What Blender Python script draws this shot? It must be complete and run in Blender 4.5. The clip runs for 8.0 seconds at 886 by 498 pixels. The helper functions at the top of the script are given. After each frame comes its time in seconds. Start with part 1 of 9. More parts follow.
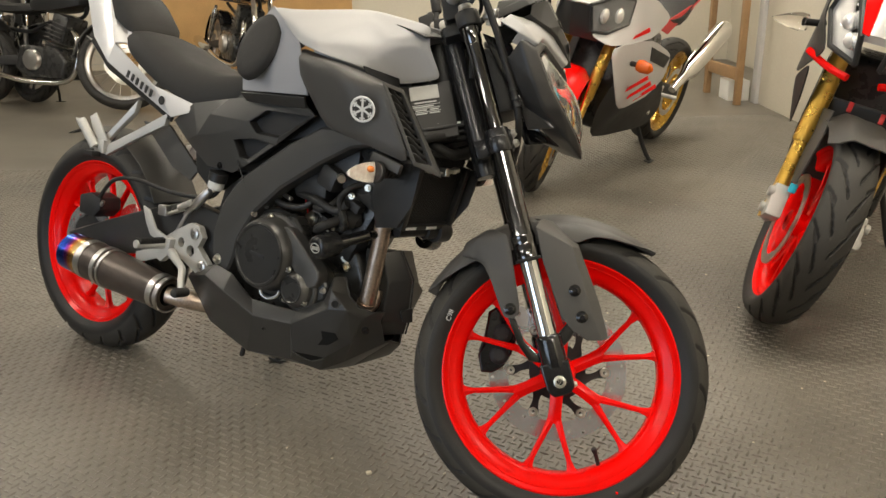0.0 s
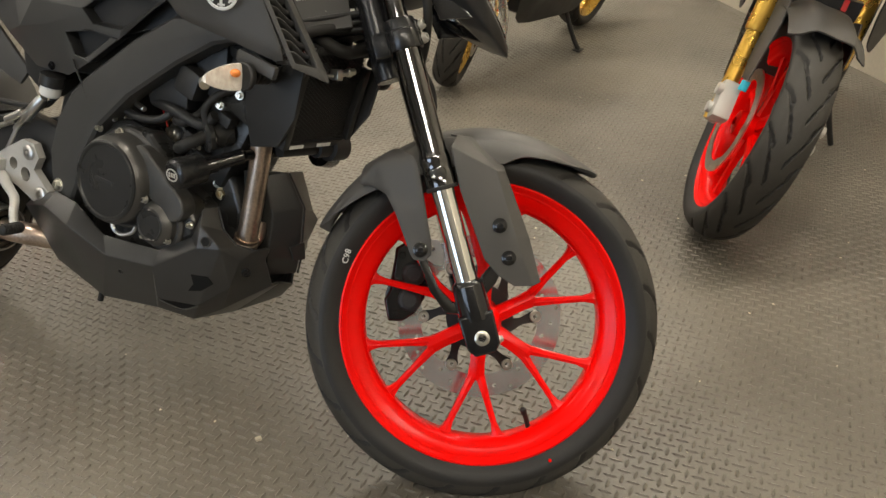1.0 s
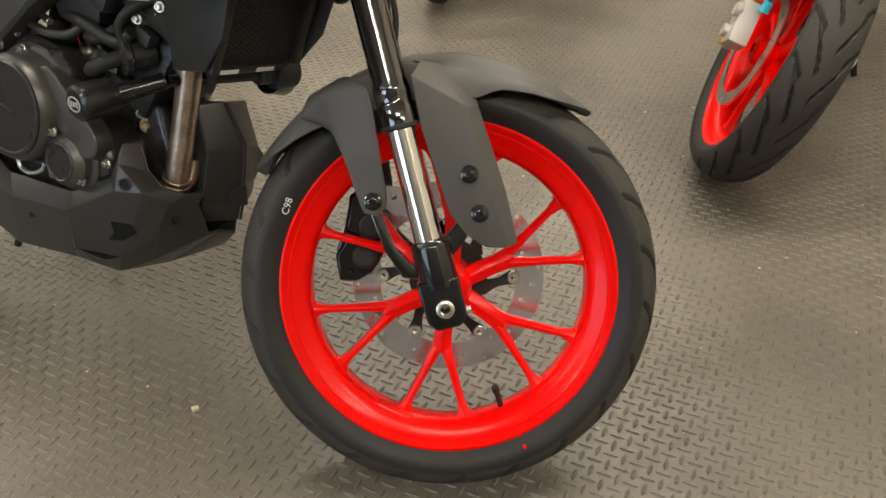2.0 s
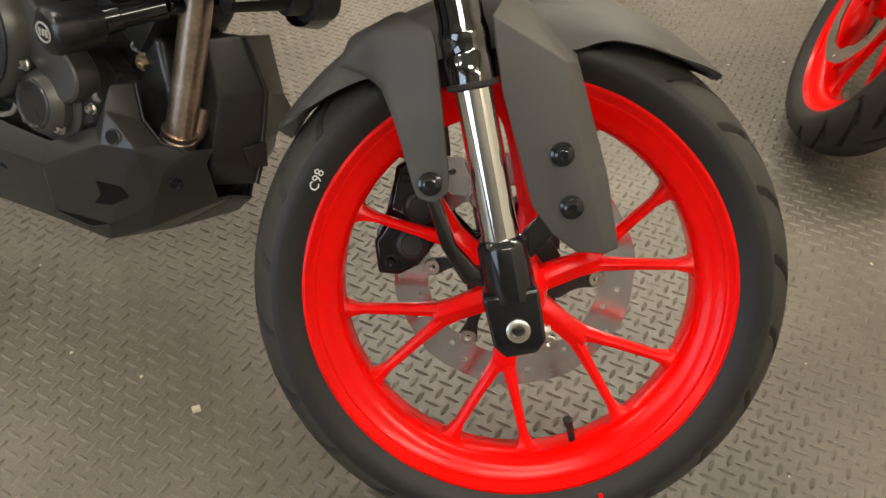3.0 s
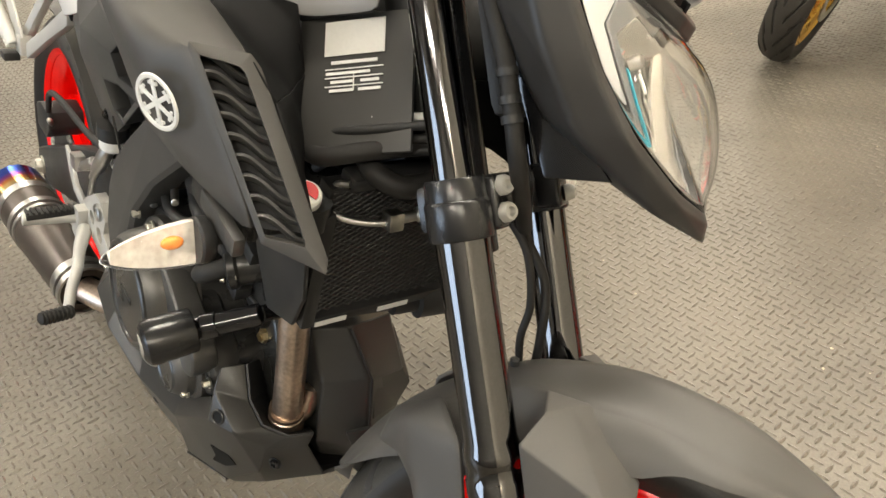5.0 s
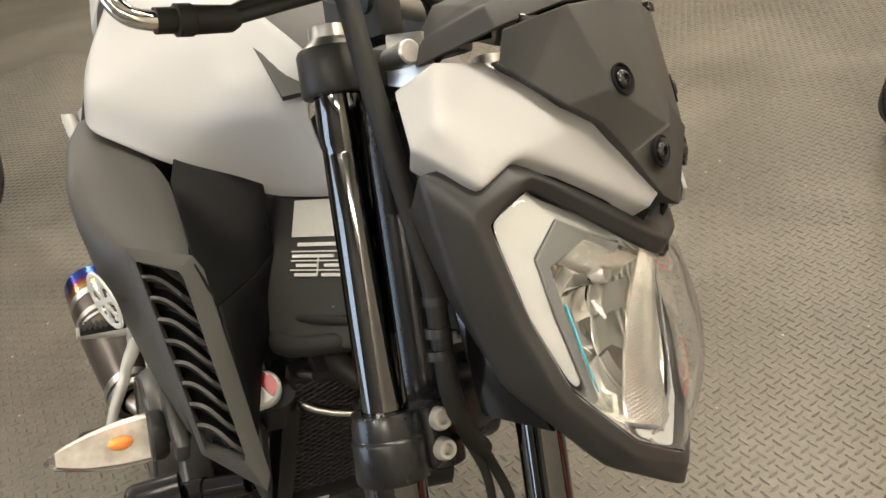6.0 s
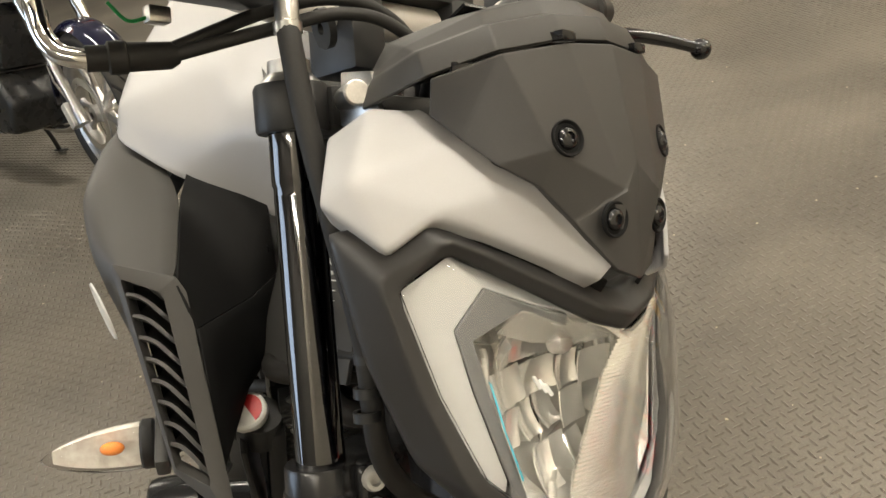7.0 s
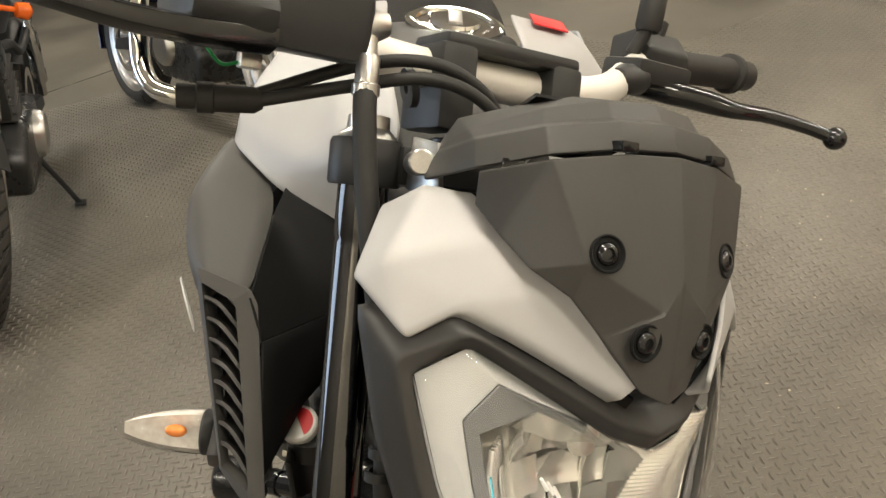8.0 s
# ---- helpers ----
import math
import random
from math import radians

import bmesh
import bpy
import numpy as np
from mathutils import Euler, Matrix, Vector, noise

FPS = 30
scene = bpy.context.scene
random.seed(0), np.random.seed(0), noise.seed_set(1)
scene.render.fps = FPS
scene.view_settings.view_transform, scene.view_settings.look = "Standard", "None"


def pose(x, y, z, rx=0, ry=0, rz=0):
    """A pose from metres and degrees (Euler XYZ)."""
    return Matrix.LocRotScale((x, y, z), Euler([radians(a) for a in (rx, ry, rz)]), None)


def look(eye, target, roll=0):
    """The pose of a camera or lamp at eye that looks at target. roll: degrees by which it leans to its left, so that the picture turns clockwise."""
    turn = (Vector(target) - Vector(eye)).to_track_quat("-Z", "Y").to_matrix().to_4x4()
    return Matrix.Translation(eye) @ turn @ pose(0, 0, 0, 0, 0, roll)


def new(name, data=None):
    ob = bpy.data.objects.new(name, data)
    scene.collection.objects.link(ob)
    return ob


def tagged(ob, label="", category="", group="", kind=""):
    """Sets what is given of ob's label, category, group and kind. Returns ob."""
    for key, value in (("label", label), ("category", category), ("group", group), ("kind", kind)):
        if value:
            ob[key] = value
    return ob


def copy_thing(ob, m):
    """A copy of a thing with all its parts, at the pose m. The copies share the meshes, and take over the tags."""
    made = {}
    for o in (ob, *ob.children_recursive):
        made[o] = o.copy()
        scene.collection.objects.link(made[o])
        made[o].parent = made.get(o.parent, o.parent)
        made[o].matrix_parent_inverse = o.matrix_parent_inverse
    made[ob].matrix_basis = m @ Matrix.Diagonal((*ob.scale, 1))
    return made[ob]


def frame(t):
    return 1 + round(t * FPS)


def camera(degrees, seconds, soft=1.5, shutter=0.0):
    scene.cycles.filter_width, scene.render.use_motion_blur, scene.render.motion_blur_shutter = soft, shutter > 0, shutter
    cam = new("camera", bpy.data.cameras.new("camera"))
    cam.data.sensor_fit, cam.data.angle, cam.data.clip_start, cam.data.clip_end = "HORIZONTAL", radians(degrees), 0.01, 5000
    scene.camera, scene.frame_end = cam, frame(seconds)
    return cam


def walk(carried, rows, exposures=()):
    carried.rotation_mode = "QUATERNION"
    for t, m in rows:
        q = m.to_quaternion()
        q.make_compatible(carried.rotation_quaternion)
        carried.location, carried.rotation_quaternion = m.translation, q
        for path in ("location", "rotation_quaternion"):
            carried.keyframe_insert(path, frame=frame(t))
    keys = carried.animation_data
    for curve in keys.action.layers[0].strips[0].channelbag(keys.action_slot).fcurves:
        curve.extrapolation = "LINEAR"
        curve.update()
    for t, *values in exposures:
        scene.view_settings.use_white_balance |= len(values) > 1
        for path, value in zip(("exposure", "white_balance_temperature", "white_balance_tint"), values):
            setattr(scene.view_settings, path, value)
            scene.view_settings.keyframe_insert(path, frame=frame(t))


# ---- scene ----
cam = camera(57.4, 8.0)
PATH = [
    (0, (-0.179, -1.34, 1.04), (-0.224, 0.545, 0.373), -1.2),
    (0.5, (-0.189, -1.215, 1.019), (-0.102, 0.624, 0.238), -0.8),
    (1, (-0.135, -1.026, 0.987), (-0.003, 0.745, 0.067), -0.1),
    (1.5, (-0.071, -0.903, 0.956), (0.068, 0.807, -0.071), 0.5),
    (1.7, (-0.058, -0.884, 0.949), (0.072, 0.812, -0.103), 0.5),
    (2.8, (-0.108, -0.607, 0.839), (0.004, 0.998, -0.348), 3.2),
    (3, (-0.102, -0.58, 0.837), (-0.031, 1.006, -0.38), 3.0),
    (3.2, (-0.098, -0.551, 0.838), (-0.066, 1.027, -0.391), 2.9),
    (3.5, (-0.078, -0.48, 0.84), (-0.146, 1.086, -0.402), 2.1),
    (4, (-0.013, -0.384, 0.881), (-0.274, 1.173, -0.346), -0.2),
    (4.2, (0.016, -0.355, 0.899), (-0.34, 1.203, -0.303), -1.5),
    (4.5, (0.049, -0.325, 0.944), (-0.437, 1.221, -0.227), -3.4),
    (4.8, (0.083, -0.303, 1.003), (-0.535, 1.227, -0.127), -5.1),
    (5, (0.096, -0.287, 1.026), (-0.588, 1.232, -0.082), -6.2),
    (5.2, (0.123, -0.247, 1.044), (-0.666, 1.256, -0.012), -7.8),
    (6.3, (0.192, -0.069, 1.093), (-0.873, 1.307, 0.107), -12.2),
    (6.5, (0.206, -0.045, 1.089), (-0.937, 1.273, 0.112), -13.2),
    (6.8, (0.232, -0.012, 1.084), (-1.006, 1.224, 0.115), -13.7),
    (7, (0.259, 0.015, 1.086), (-1.041, 1.189, 0.12), -13.3),
    (7.5, (0.302, 0.062, 1.087), (-1.126, 1.073, 0.12), -11.2),
    (8, (0.286, 0.084, 1.122), (-1.243, 0.973, 0.189), -8.8),
]
walk(cam, [(t, look(e, g, r)) for t, e, g, r in PATH], ((0, 0), (1.5, 0.1), (3, 0.18), (3.5, 0.24), (4, 0.48), (4.5, 0.6), (5.2, 0.76), (6.3, 0.18), (8, 0.12)))

# ---- world, lamps ----
world = bpy.data.worlds.new("world")
scene.world = world
world.use_nodes = True
world.node_tree.nodes["Background"].inputs["Color"].default_value = (0.62, 0.78, 1.0, 1)
world.node_tree.nodes["Background"].inputs["Strength"].default_value = 0.8
LAMP_WATTS, LAMP_COLOUR = 29.0, (1.0, 0.918, 0.775)
daylight = bpy.data.lights.new("window_daylight", "AREA")
daylight.shape, daylight.size, daylight.size_y, daylight.energy, daylight.color = "RECTANGLE", 3.2, 1.8, 60.0, (0.66, 0.81, 1.0)
window_light = new("window_daylight", daylight)
window_light.matrix_basis = look((-3.8, -3.16, 1.25), (-3.6, 0, 1.0))

# ---- building helpers ----
def merge(bm, tmp, m=None):
    if m is not None:
        bmesh.ops.transform(tmp, matrix=m, verts=tmp.verts)
    me = bpy.data.meshes.new("tmp")
    tmp.to_mesh(me)
    tmp.free()
    bm.from_mesh(me)
    bpy.data.meshes.remove(me)
    return bm


def soften(bm, width, segments=2, angle=25):
    if width > 0:
        bmesh.ops.recalc_face_normals(bm, faces=bm.faces)
        edges = [e for e in bm.edges if len(e.link_faces) == 2 and e.calc_face_angle(0) > radians(angle)]
        if edges:
            bmesh.ops.bevel(bm, geom=edges, offset=width, segments=segments, profile=0.6, affect="EDGES", clamp_overlap=True)
    return bm


def part(name, bm, material, parent=None, label="", m=None, smooth=38, kind="", fix=True):
    """Links a bmesh as one mesh object under a thing or a part."""
    if fix:
        bmesh.ops.recalc_face_normals(bm, faces=bm.faces)
    me = bpy.data.meshes.new(name)
    bm.to_mesh(me)
    bm.free()
    me.materials.append(material)
    me.shade_smooth()
    me.set_sharp_from_angle(angle=radians(smooth))
    ob = new(name, me)
    if parent is not None:
        ob.parent = parent
    if m is not None:
        ob.matrix_basis = m
    return tagged(ob, label=label, kind=kind)


def raw(name, verts, faces, material, parent=None, label="", m=None, smooth=38, kind=""):
    me = bpy.data.meshes.new(name)
    me.from_pydata(verts, [], faces)
    me.update()
    me.materials.append(material)
    me.shade_smooth()
    me.set_sharp_from_angle(angle=radians(smooth))
    ob = new(name, me)
    if parent is not None:
        ob.parent = parent
    if m is not None:
        ob.matrix_basis = m
    return tagged(ob, label=label, kind=kind)


def twin(ob, m=None, flip=True):
    """The mirror image (left for right) of a part, under the same parent."""
    me = ob.data.copy()
    me.transform(Matrix.Diagonal((1, -1, 1, 1)))
    me.flip_normals()
    other = new(ob.name.split(".")[0], me)
    other.parent = ob.parent
    other.matrix_basis = ob.matrix_basis
    for child in ob.children:
        sub = child.data.copy()
        sub.transform(Matrix.Diagonal((1, -1, 1, 1)))
        sub.flip_normals()
        o = new(child.name.split(".")[0], sub)
        o.parent = other
        o.matrix_basis = child.matrix_basis
        tagged(o, label=child.get("label", ""))
    return tagged(other, label=ob.get("label", ""))


def box(bm, centre, size, bevel=0.003, m=None, segments=2):
    t = bmesh.new()
    bmesh.ops.create_cube(t, size=1)
    bmesh.ops.scale(t, vec=size, verts=t.verts)
    soften(t, bevel, segments)
    place = Matrix.Translation(centre)
    if m is not None:
        place = place @ m
    return merge(bm, t, place)


def along(p0, p1):
    p0, p1 = Vector(p0), Vector(p1)
    return Matrix.Translation(p0) @ (p1 - p0).to_track_quat("Z", "Y").to_matrix().to_4x4(), (p1 - p0).length


def lathe(bm, profile, m=None, segs=40, closed=False):
    """Turns a profile of (radius, height) about the local z axis."""
    t = bmesh.new()
    rings = []
    for r, h in profile:
        if r < 1e-6:
            rings.append([t.verts.new((0, 0, h))])
        else:
            rings.append([t.verts.new((r * math.cos(2 * math.pi * k / segs), r * math.sin(2 * math.pi * k / segs), h)) for k in range(segs)])
    pairs = list(zip(rings, rings[1:])) + ([(rings[-1], rings[0])] if closed else [])
    for a, b in pairs:
        for k in range(segs):
            j = (k + 1) % segs
            if len(a) == 1 and len(b) == 1:
                continue
            if len(a) == 1:
                t.faces.new((a[0], b[j], b[k]))
            elif len(b) == 1:
                t.faces.new((a[k], a[j], b[0]))
            else:
                t.faces.new((a[k], a[j], b[j], b[k]))
    return merge(bm, t, m)


def rod(bm, p0, p1, r0, r1=None, segs=20, bevel=0.0012):
    """A capped cylinder or cone with slightly broken edges."""
    r1 = r0 if r1 is None else r1
    m, n = along(p0, p1)
    b = min(bevel, r0 * 0.4, r1 * 0.4, n * 0.4)
    return lathe(bm, [(0, 0), (r0 - b, 0), (r0, b), (r1, n - b), (r1 - b, n), (0, n)], m, segs)


def turned(bm, p0, p1, profile, segs=32):
    """A turned solid along p0 to p1; profile of (share of the length, radius)."""
    m, n = along(p0, p1)
    return lathe(bm, [(0, profile[0][0] * n)] + [(r, s * n) for s, r in profile] + [(0, profile[-1][0] * n)], m, segs)


def curve_points(points, steps=6):
    """Catmull-Rom through the points."""
    p = [Vector(q) for q in points]
    p = [2 * p[0] - p[1]] + p + [2 * p[-1] - p[-2]]
    out = []
    for a, b, c, d in zip(p, p[1:], p[2:], p[3:]):
        for k in range(steps):
            t = k / steps
            out.append(0.5 * (2 * b + (c - a) * t + (2 * a - 5 * b + 4 * c - d) * t * t + (3 * b - 3 * c + d - a) * t ** 3))
    return out + [p[-2]]


def tube(bm, points, r, segs=10, steps=6, cap=True, radii=None):
    """A round tube along a smooth path."""
    path = curve_points(points, steps) if steps > 1 else [Vector(q) for q in points]
    t = bmesh.new()
    up = Vector((0.31, 0.17, 0.93))
    rings = []
    for i, q in enumerate(path):
        way = (path[min(i + 1, len(path) - 1)] - path[max(i - 1, 0)]).normalized()
        side = way.cross(up)
        if side.length < 1e-3:
            side = way.orthogonal()
        side.normalize()
        up = side.cross(way).normalized()
        rr = r if radii is None else float(np.interp(i / (len(path) - 1), np.linspace(0, 1, len(radii)), radii))
        rings.append([t.verts.new(q + rr * (math.cos(2 * math.pi * k / segs) * side + math.sin(2 * math.pi * k / segs) * up)) for k in range(segs)])
    for a, b in zip(rings, rings[1:]):
        for k in range(segs):
            j = (k + 1) % segs
            t.faces.new((a[k], a[j], b[j], b[k]))
    if cap:
        t.faces.new(rings[0])
        t.faces.new(rings[-1])
    return merge(bm, t)


XZ = Matrix(((1, 0, 0, 0), (0, 0, 1, 0), (0, 1, 0, 0), (0, 0, 0, 1)))  # (u, v, w) -> x, z, y


def plate(bm, outline, w0, w1, m=XZ, bevel=0.002, segments=2, holes=()):
    """A flat plate from an outline, w0 to w1 thick; by default it stands in the x-z plane. holes: (u, v, radius)."""
    t = bmesh.new()
    ring = [t.verts.new((u, v, w0)) for u, v in outline]
    loops = [t.edges.new((ring[i], ring[(i + 1) % len(ring)])) for i in range(len(ring))]
    for u, v, r in holes:
        c = [t.verts.new((u + r * math.cos(k * math.pi / 8), v + r * math.sin(k * math.pi / 8), w0)) for k in range(16)]
        loops += [t.edges.new((c[i], c[(i + 1) % 16])) for i in range(16)]
    if holes:
        bmesh.ops.triangle_fill(t, edges=loops, use_beauty=True)
    else:
        t.faces.new(ring)
    out = bmesh.ops.extrude_face_region(t, geom=list(t.faces))
    bmesh.ops.translate(t, vec=(0, 0, w1 - w0), verts=[g for g in out["geom"] if isinstance(g, bmesh.types.BMVert)])
    if not holes:
        soften(t, bevel, segments)
    return merge(bm, t, m)


def facets(bm, verts, faces, thick=0.003, bevel=0.002, segments=2, mirror=False, angle=8, m=None):
    """A folded sheet: corners and faces, given thickness inwards and softened folds."""
    t = bmesh.new()
    vs = [t.verts.new(v) for v in verts]
    for f in faces:
        t.faces.new([vs[i] for i in f])
    if mirror:
        dup = bmesh.ops.duplicate(t, geom=list(t.verts) + list(t.edges) + list(t.faces))["geom"]
        dv = [g for g in dup if isinstance(g, bmesh.types.BMVert)]
        bmesh.ops.scale(t, vec=(1, -1, 1), verts=dv)
        bmesh.ops.reverse_faces(t, faces=[g for g in dup if isinstance(g, bmesh.types.BMFace)])
        bmesh.ops.remove_doubles(t, verts=t.verts, dist=1e-4)
    bmesh.ops.recalc_face_normals(t, faces=t.faces)
    if thick:
        bmesh.ops.solidify(t, geom=list(t.faces), thickness=thick)
    soften(t, bevel, segments, angle)
    return merge(bm, t, m)


def soft_sheet(bm, verts, faces, thick=0.003, cuts=3, rounds=6, corner=2, mirror=False):
    """A sheet over corner points whose folds are rounded off by relaxing a fine net."""
    t = bmesh.new()
    vs = [t.verts.new(v) for v in verts]
    for f in faces:
        t.faces.new([vs[i] for i in f])
    for v in [v for v in t.verts if not v.link_faces]:
        t.verts.remove(v)
    bmesh.ops.triangulate(t, faces=t.faces)
    if mirror:
        dup = bmesh.ops.duplicate(t, geom=list(t.verts) + list(t.edges) + list(t.faces))["geom"]
        bmesh.ops.scale(t, vec=(1, -1, 1), verts=[g for g in dup if isinstance(g, bmesh.types.BMVert)])
        bmesh.ops.reverse_faces(t, faces=[g for g in dup if isinstance(g, bmesh.types.BMFace)])
        bmesh.ops.remove_doubles(t, verts=t.verts, dist=1e-4)
    bmesh.ops.recalc_face_normals(t, faces=t.faces)
    bmesh.ops.subdivide_edges(t, edges=list(t.edges), cuts=cuts, use_grid_fill=True)
    t.verts.ensure_lookup_table()
    t.verts.index_update()
    rim = [[e.other_vert(v).index for e in v.link_edges if e.is_boundary] for v in t.verts]
    near = [[e.other_vert(v).index for e in v.link_edges] for v in t.verts]
    co = np.array([v.co for v in t.verts])
    for k in range(rounds):
        old = co.copy()
        for i in range(len(co)):
            if rim[i]:
                if k < corner and len(rim[i]) == 2:
                    co[i] = 0.5 * old[i] + 0.5 * old[rim[i]].mean(0)
            else:
                co[i] = 0.4 * old[i] + 0.6 * old[near[i]].mean(0)
    for v, p in zip(t.verts, co):
        v.co = p
    if thick:
        bmesh.ops.solidify(t, geom=list(t.faces), thickness=thick)
        soften(t, 0.0008, 1, 50)
    return merge(bm, t)


def solid(bm, verts, faces, bevel=0.003, segments=2, mirror=False, angle=8, m=None):
    return facets(bm, verts, faces, 0, bevel, segments, mirror, angle, m)


def sheet(bm, rows, thick=0.003, sub=1, bevel=0.0, mirror=False):
    """A curved sheet through rows of points, smoothed by sub steps between them."""
    if sub > 1:
        rows = [curve_points(r, sub) for r in rows]
        cols = [curve_points([r[i] for r in rows], sub) for i in range(len(rows[0]))]
        rows = [[c[i] for c in cols] for i in range(len(cols[0]))]
    n = len(rows[0])
    verts = [tuple(p) for r in rows for p in r]
    faces = [(i * n + j, i * n + j + 1, (i + 1) * n + j + 1, (i + 1) * n + j) for i in range(len(rows) - 1) for j in range(n - 1)]
    return facets(bm, verts, faces, thick, bevel, 1, mirror, 60)


def loft(bm, rings, sub=1, bevel=0.0, cap=True, around=1):
    """A solid skinned over closed rings of equally many points."""
    if around > 1:
        wide = []
        for r in rings:
            n = len(r)
            c = curve_points([r[i % n] for i in range(-1, n + 2)], around)
            wide.append(c[around:around + n * around])
        rings = wide
    if sub > 1:
        cols = [curve_points([r[i] for r in rings], sub) for i in range(len(rings[0]))]
        rings = [[c[i] for c in cols] for i in range(len(cols[0]))]
    t = bmesh.new()
    vs = [[t.verts.new(p) for p in r] for r in rings]
    n = len(vs[0])
    for a, b in zip(vs, vs[1:]):
        for k in range(n):
            t.faces.new((a[k], a[(k + 1) % n], b[(k + 1) % n], b[k]))
    if cap:
        t.faces.new(vs[0])
        t.faces.new(vs[-1])
    soften(t, bevel)
    return merge(bm, t)


def bolt(bm, p, way, r=0.006, h=0.005, hexagon=True, washer=True):
    """A socket or hexagon bolt head that stands on p and points along way."""
    m, _ = along(p, Vector(p) + Vector(way))
    if washer:
        lathe(bm, [(0, 0), (r * 1.35, 0), (r * 1.35, h * 0.25), (0, h * 0.25)], m, 16)
    if hexagon:
        lathe(bm, [(r, 0), (r, h * 0.8), (r * 0.85, h), (r * 0.5, h), (r * 0.45, h * 0.6), (0, h * 0.6)], m, 6)
    else:
        lathe(bm, [(r, 0), (r, h * 0.6), (r * 0.8, h), (r * 0.5, h), (r * 0.48, h * 0.45), (0, h * 0.45)], m, 14)
    return bm


def writing(name, text, size, m, material, parent, depth=0.0004, label=""):
    """Letters of Blender's own font as a mesh."""
    c = bpy.data.curves.new(name, "FONT")
    c.body, c.size, c.align_x, c.align_y, c.extrude, c.resolution_u = text, size, "CENTER", "CENTER", depth, 2
    o = bpy.data.objects.new("tmp", c)
    scene.collection.objects.link(o)
    me = bpy.data.meshes.new_from_object(o.evaluated_get(bpy.context.evaluated_depsgraph_get()))
    bpy.data.objects.remove(o)
    bpy.data.curves.remove(c)
    me.materials.clear()
    me.materials.append(material)
    ob = new(name, me)
    ob.parent = parent
    ob.matrix_basis = m
    return tagged(ob, label=label)


SIDE = Matrix.Rotation(-math.pi / 2, 4, "X")  # turned about z -> about y
RIGHT = Matrix(((1, 0, 0, 0), (0, 0, -1, 0), (0, 1, 0, 0), (0, 0, 0, 1)))  # writing plane seen from the bike's right side

# ---- materials ----
def material(name, base, rough=0.5, metal=0.0, vary=0.15, grain=900, stains=9, bump=0.08, spec=0.5, coat=0.0, dust=0.0, bump_scale=None):
    """A surface with fine grain and coarse blotches in colour, gloss and relief."""
    mt = bpy.data.materials.new(name)
    mt.use_nodes = True
    n, l = mt.node_tree.nodes, mt.node_tree.links
    b = n["Principled BSDF"]
    b.inputs["Metallic"].default_value = metal
    b.inputs["Specular IOR Level"].default_value = spec
    b.inputs["Coat Weight"].default_value = coat
    b.inputs["Coat Roughness"].default_value = 0.08
    co = n.new("ShaderNodeTexCoord")
    fine, coarse = n.new("ShaderNodeTexNoise"), n.new("ShaderNodeTexNoise")
    fine.inputs["Scale"].default_value, fine.inputs["Detail"].default_value = grain, 3
    coarse.inputs["Scale"].default_value, coarse.inputs["Detail"].default_value = stains, 5
    l.new(co.outputs["Object"], fine.inputs["Vector"])
    l.new(co.outputs["Object"], coarse.inputs["Vector"])
    add = n.new("ShaderNodeMath")
    add.operation = "ADD"
    l.new(fine.outputs["Fac"], add.inputs[0])
    l.new(coarse.outputs["Fac"], add.inputs[1])
    half = n.new("ShaderNodeMapRange")
    half.inputs["From Min"].default_value, half.inputs["From Max"].default_value = 0.6, 1.4
    l.new(add.outputs[0], half.inputs["Value"])
    mix = n.new("ShaderNodeMix")
    mix.data_type = "RGBA"
    d = np.array(base) * (1 - vary)
    u = np.minimum(np.array(base) * (1 + vary) + dust, 0.95)
    mix.inputs["A"].default_value = (*d, 1)
    mix.inputs["B"].default_value = (*u, 1)
    l.new(half.outputs[0], mix.inputs["Factor"])
    l.new(mix.outputs["Result"], b.inputs["Base Color"])
    ro = n.new("ShaderNodeMapRange")
    ro.inputs["To Min"].default_value, ro.inputs["To Max"].default_value = max(rough * 0.8, 0.02), min(rough * 1.2, 1)
    l.new(coarse.outputs["Fac"], ro.inputs["Value"])
    l.new(ro.outputs[0], b.inputs["Roughness"])
    if bump:
        bp = n.new("ShaderNodeBump")
        bp.inputs["Strength"].default_value, bp.inputs["Distance"].default_value = bump, 0.0006
        src = fine
        if bump_scale:
            src = n.new("ShaderNodeTexNoise")
            src.inputs["Scale"].default_value, src.inputs["Detail"].default_value = bump_scale, 2
            l.new(co.outputs["Object"], src.inputs["Vector"])
        l.new(src.outputs["Fac"], bp.inputs["Height"])
        l.new(bp.outputs["Normal"], b.inputs["Normal"])
    return mt


def glass(name, tint=(1, 1, 1), rough=0.02, ior=1.45):
    mt = bpy.data.materials.new(name)
    mt.use_nodes = True
    b = mt.node_tree.nodes["Principled BSDF"]
    b.inputs["Base Color"].default_value = (*tint, 1)
    b.inputs["Roughness"].default_value = rough
    b.inputs["Transmission Weight"].default_value = 1
    b.inputs["IOR"].default_value = ior
    return mt


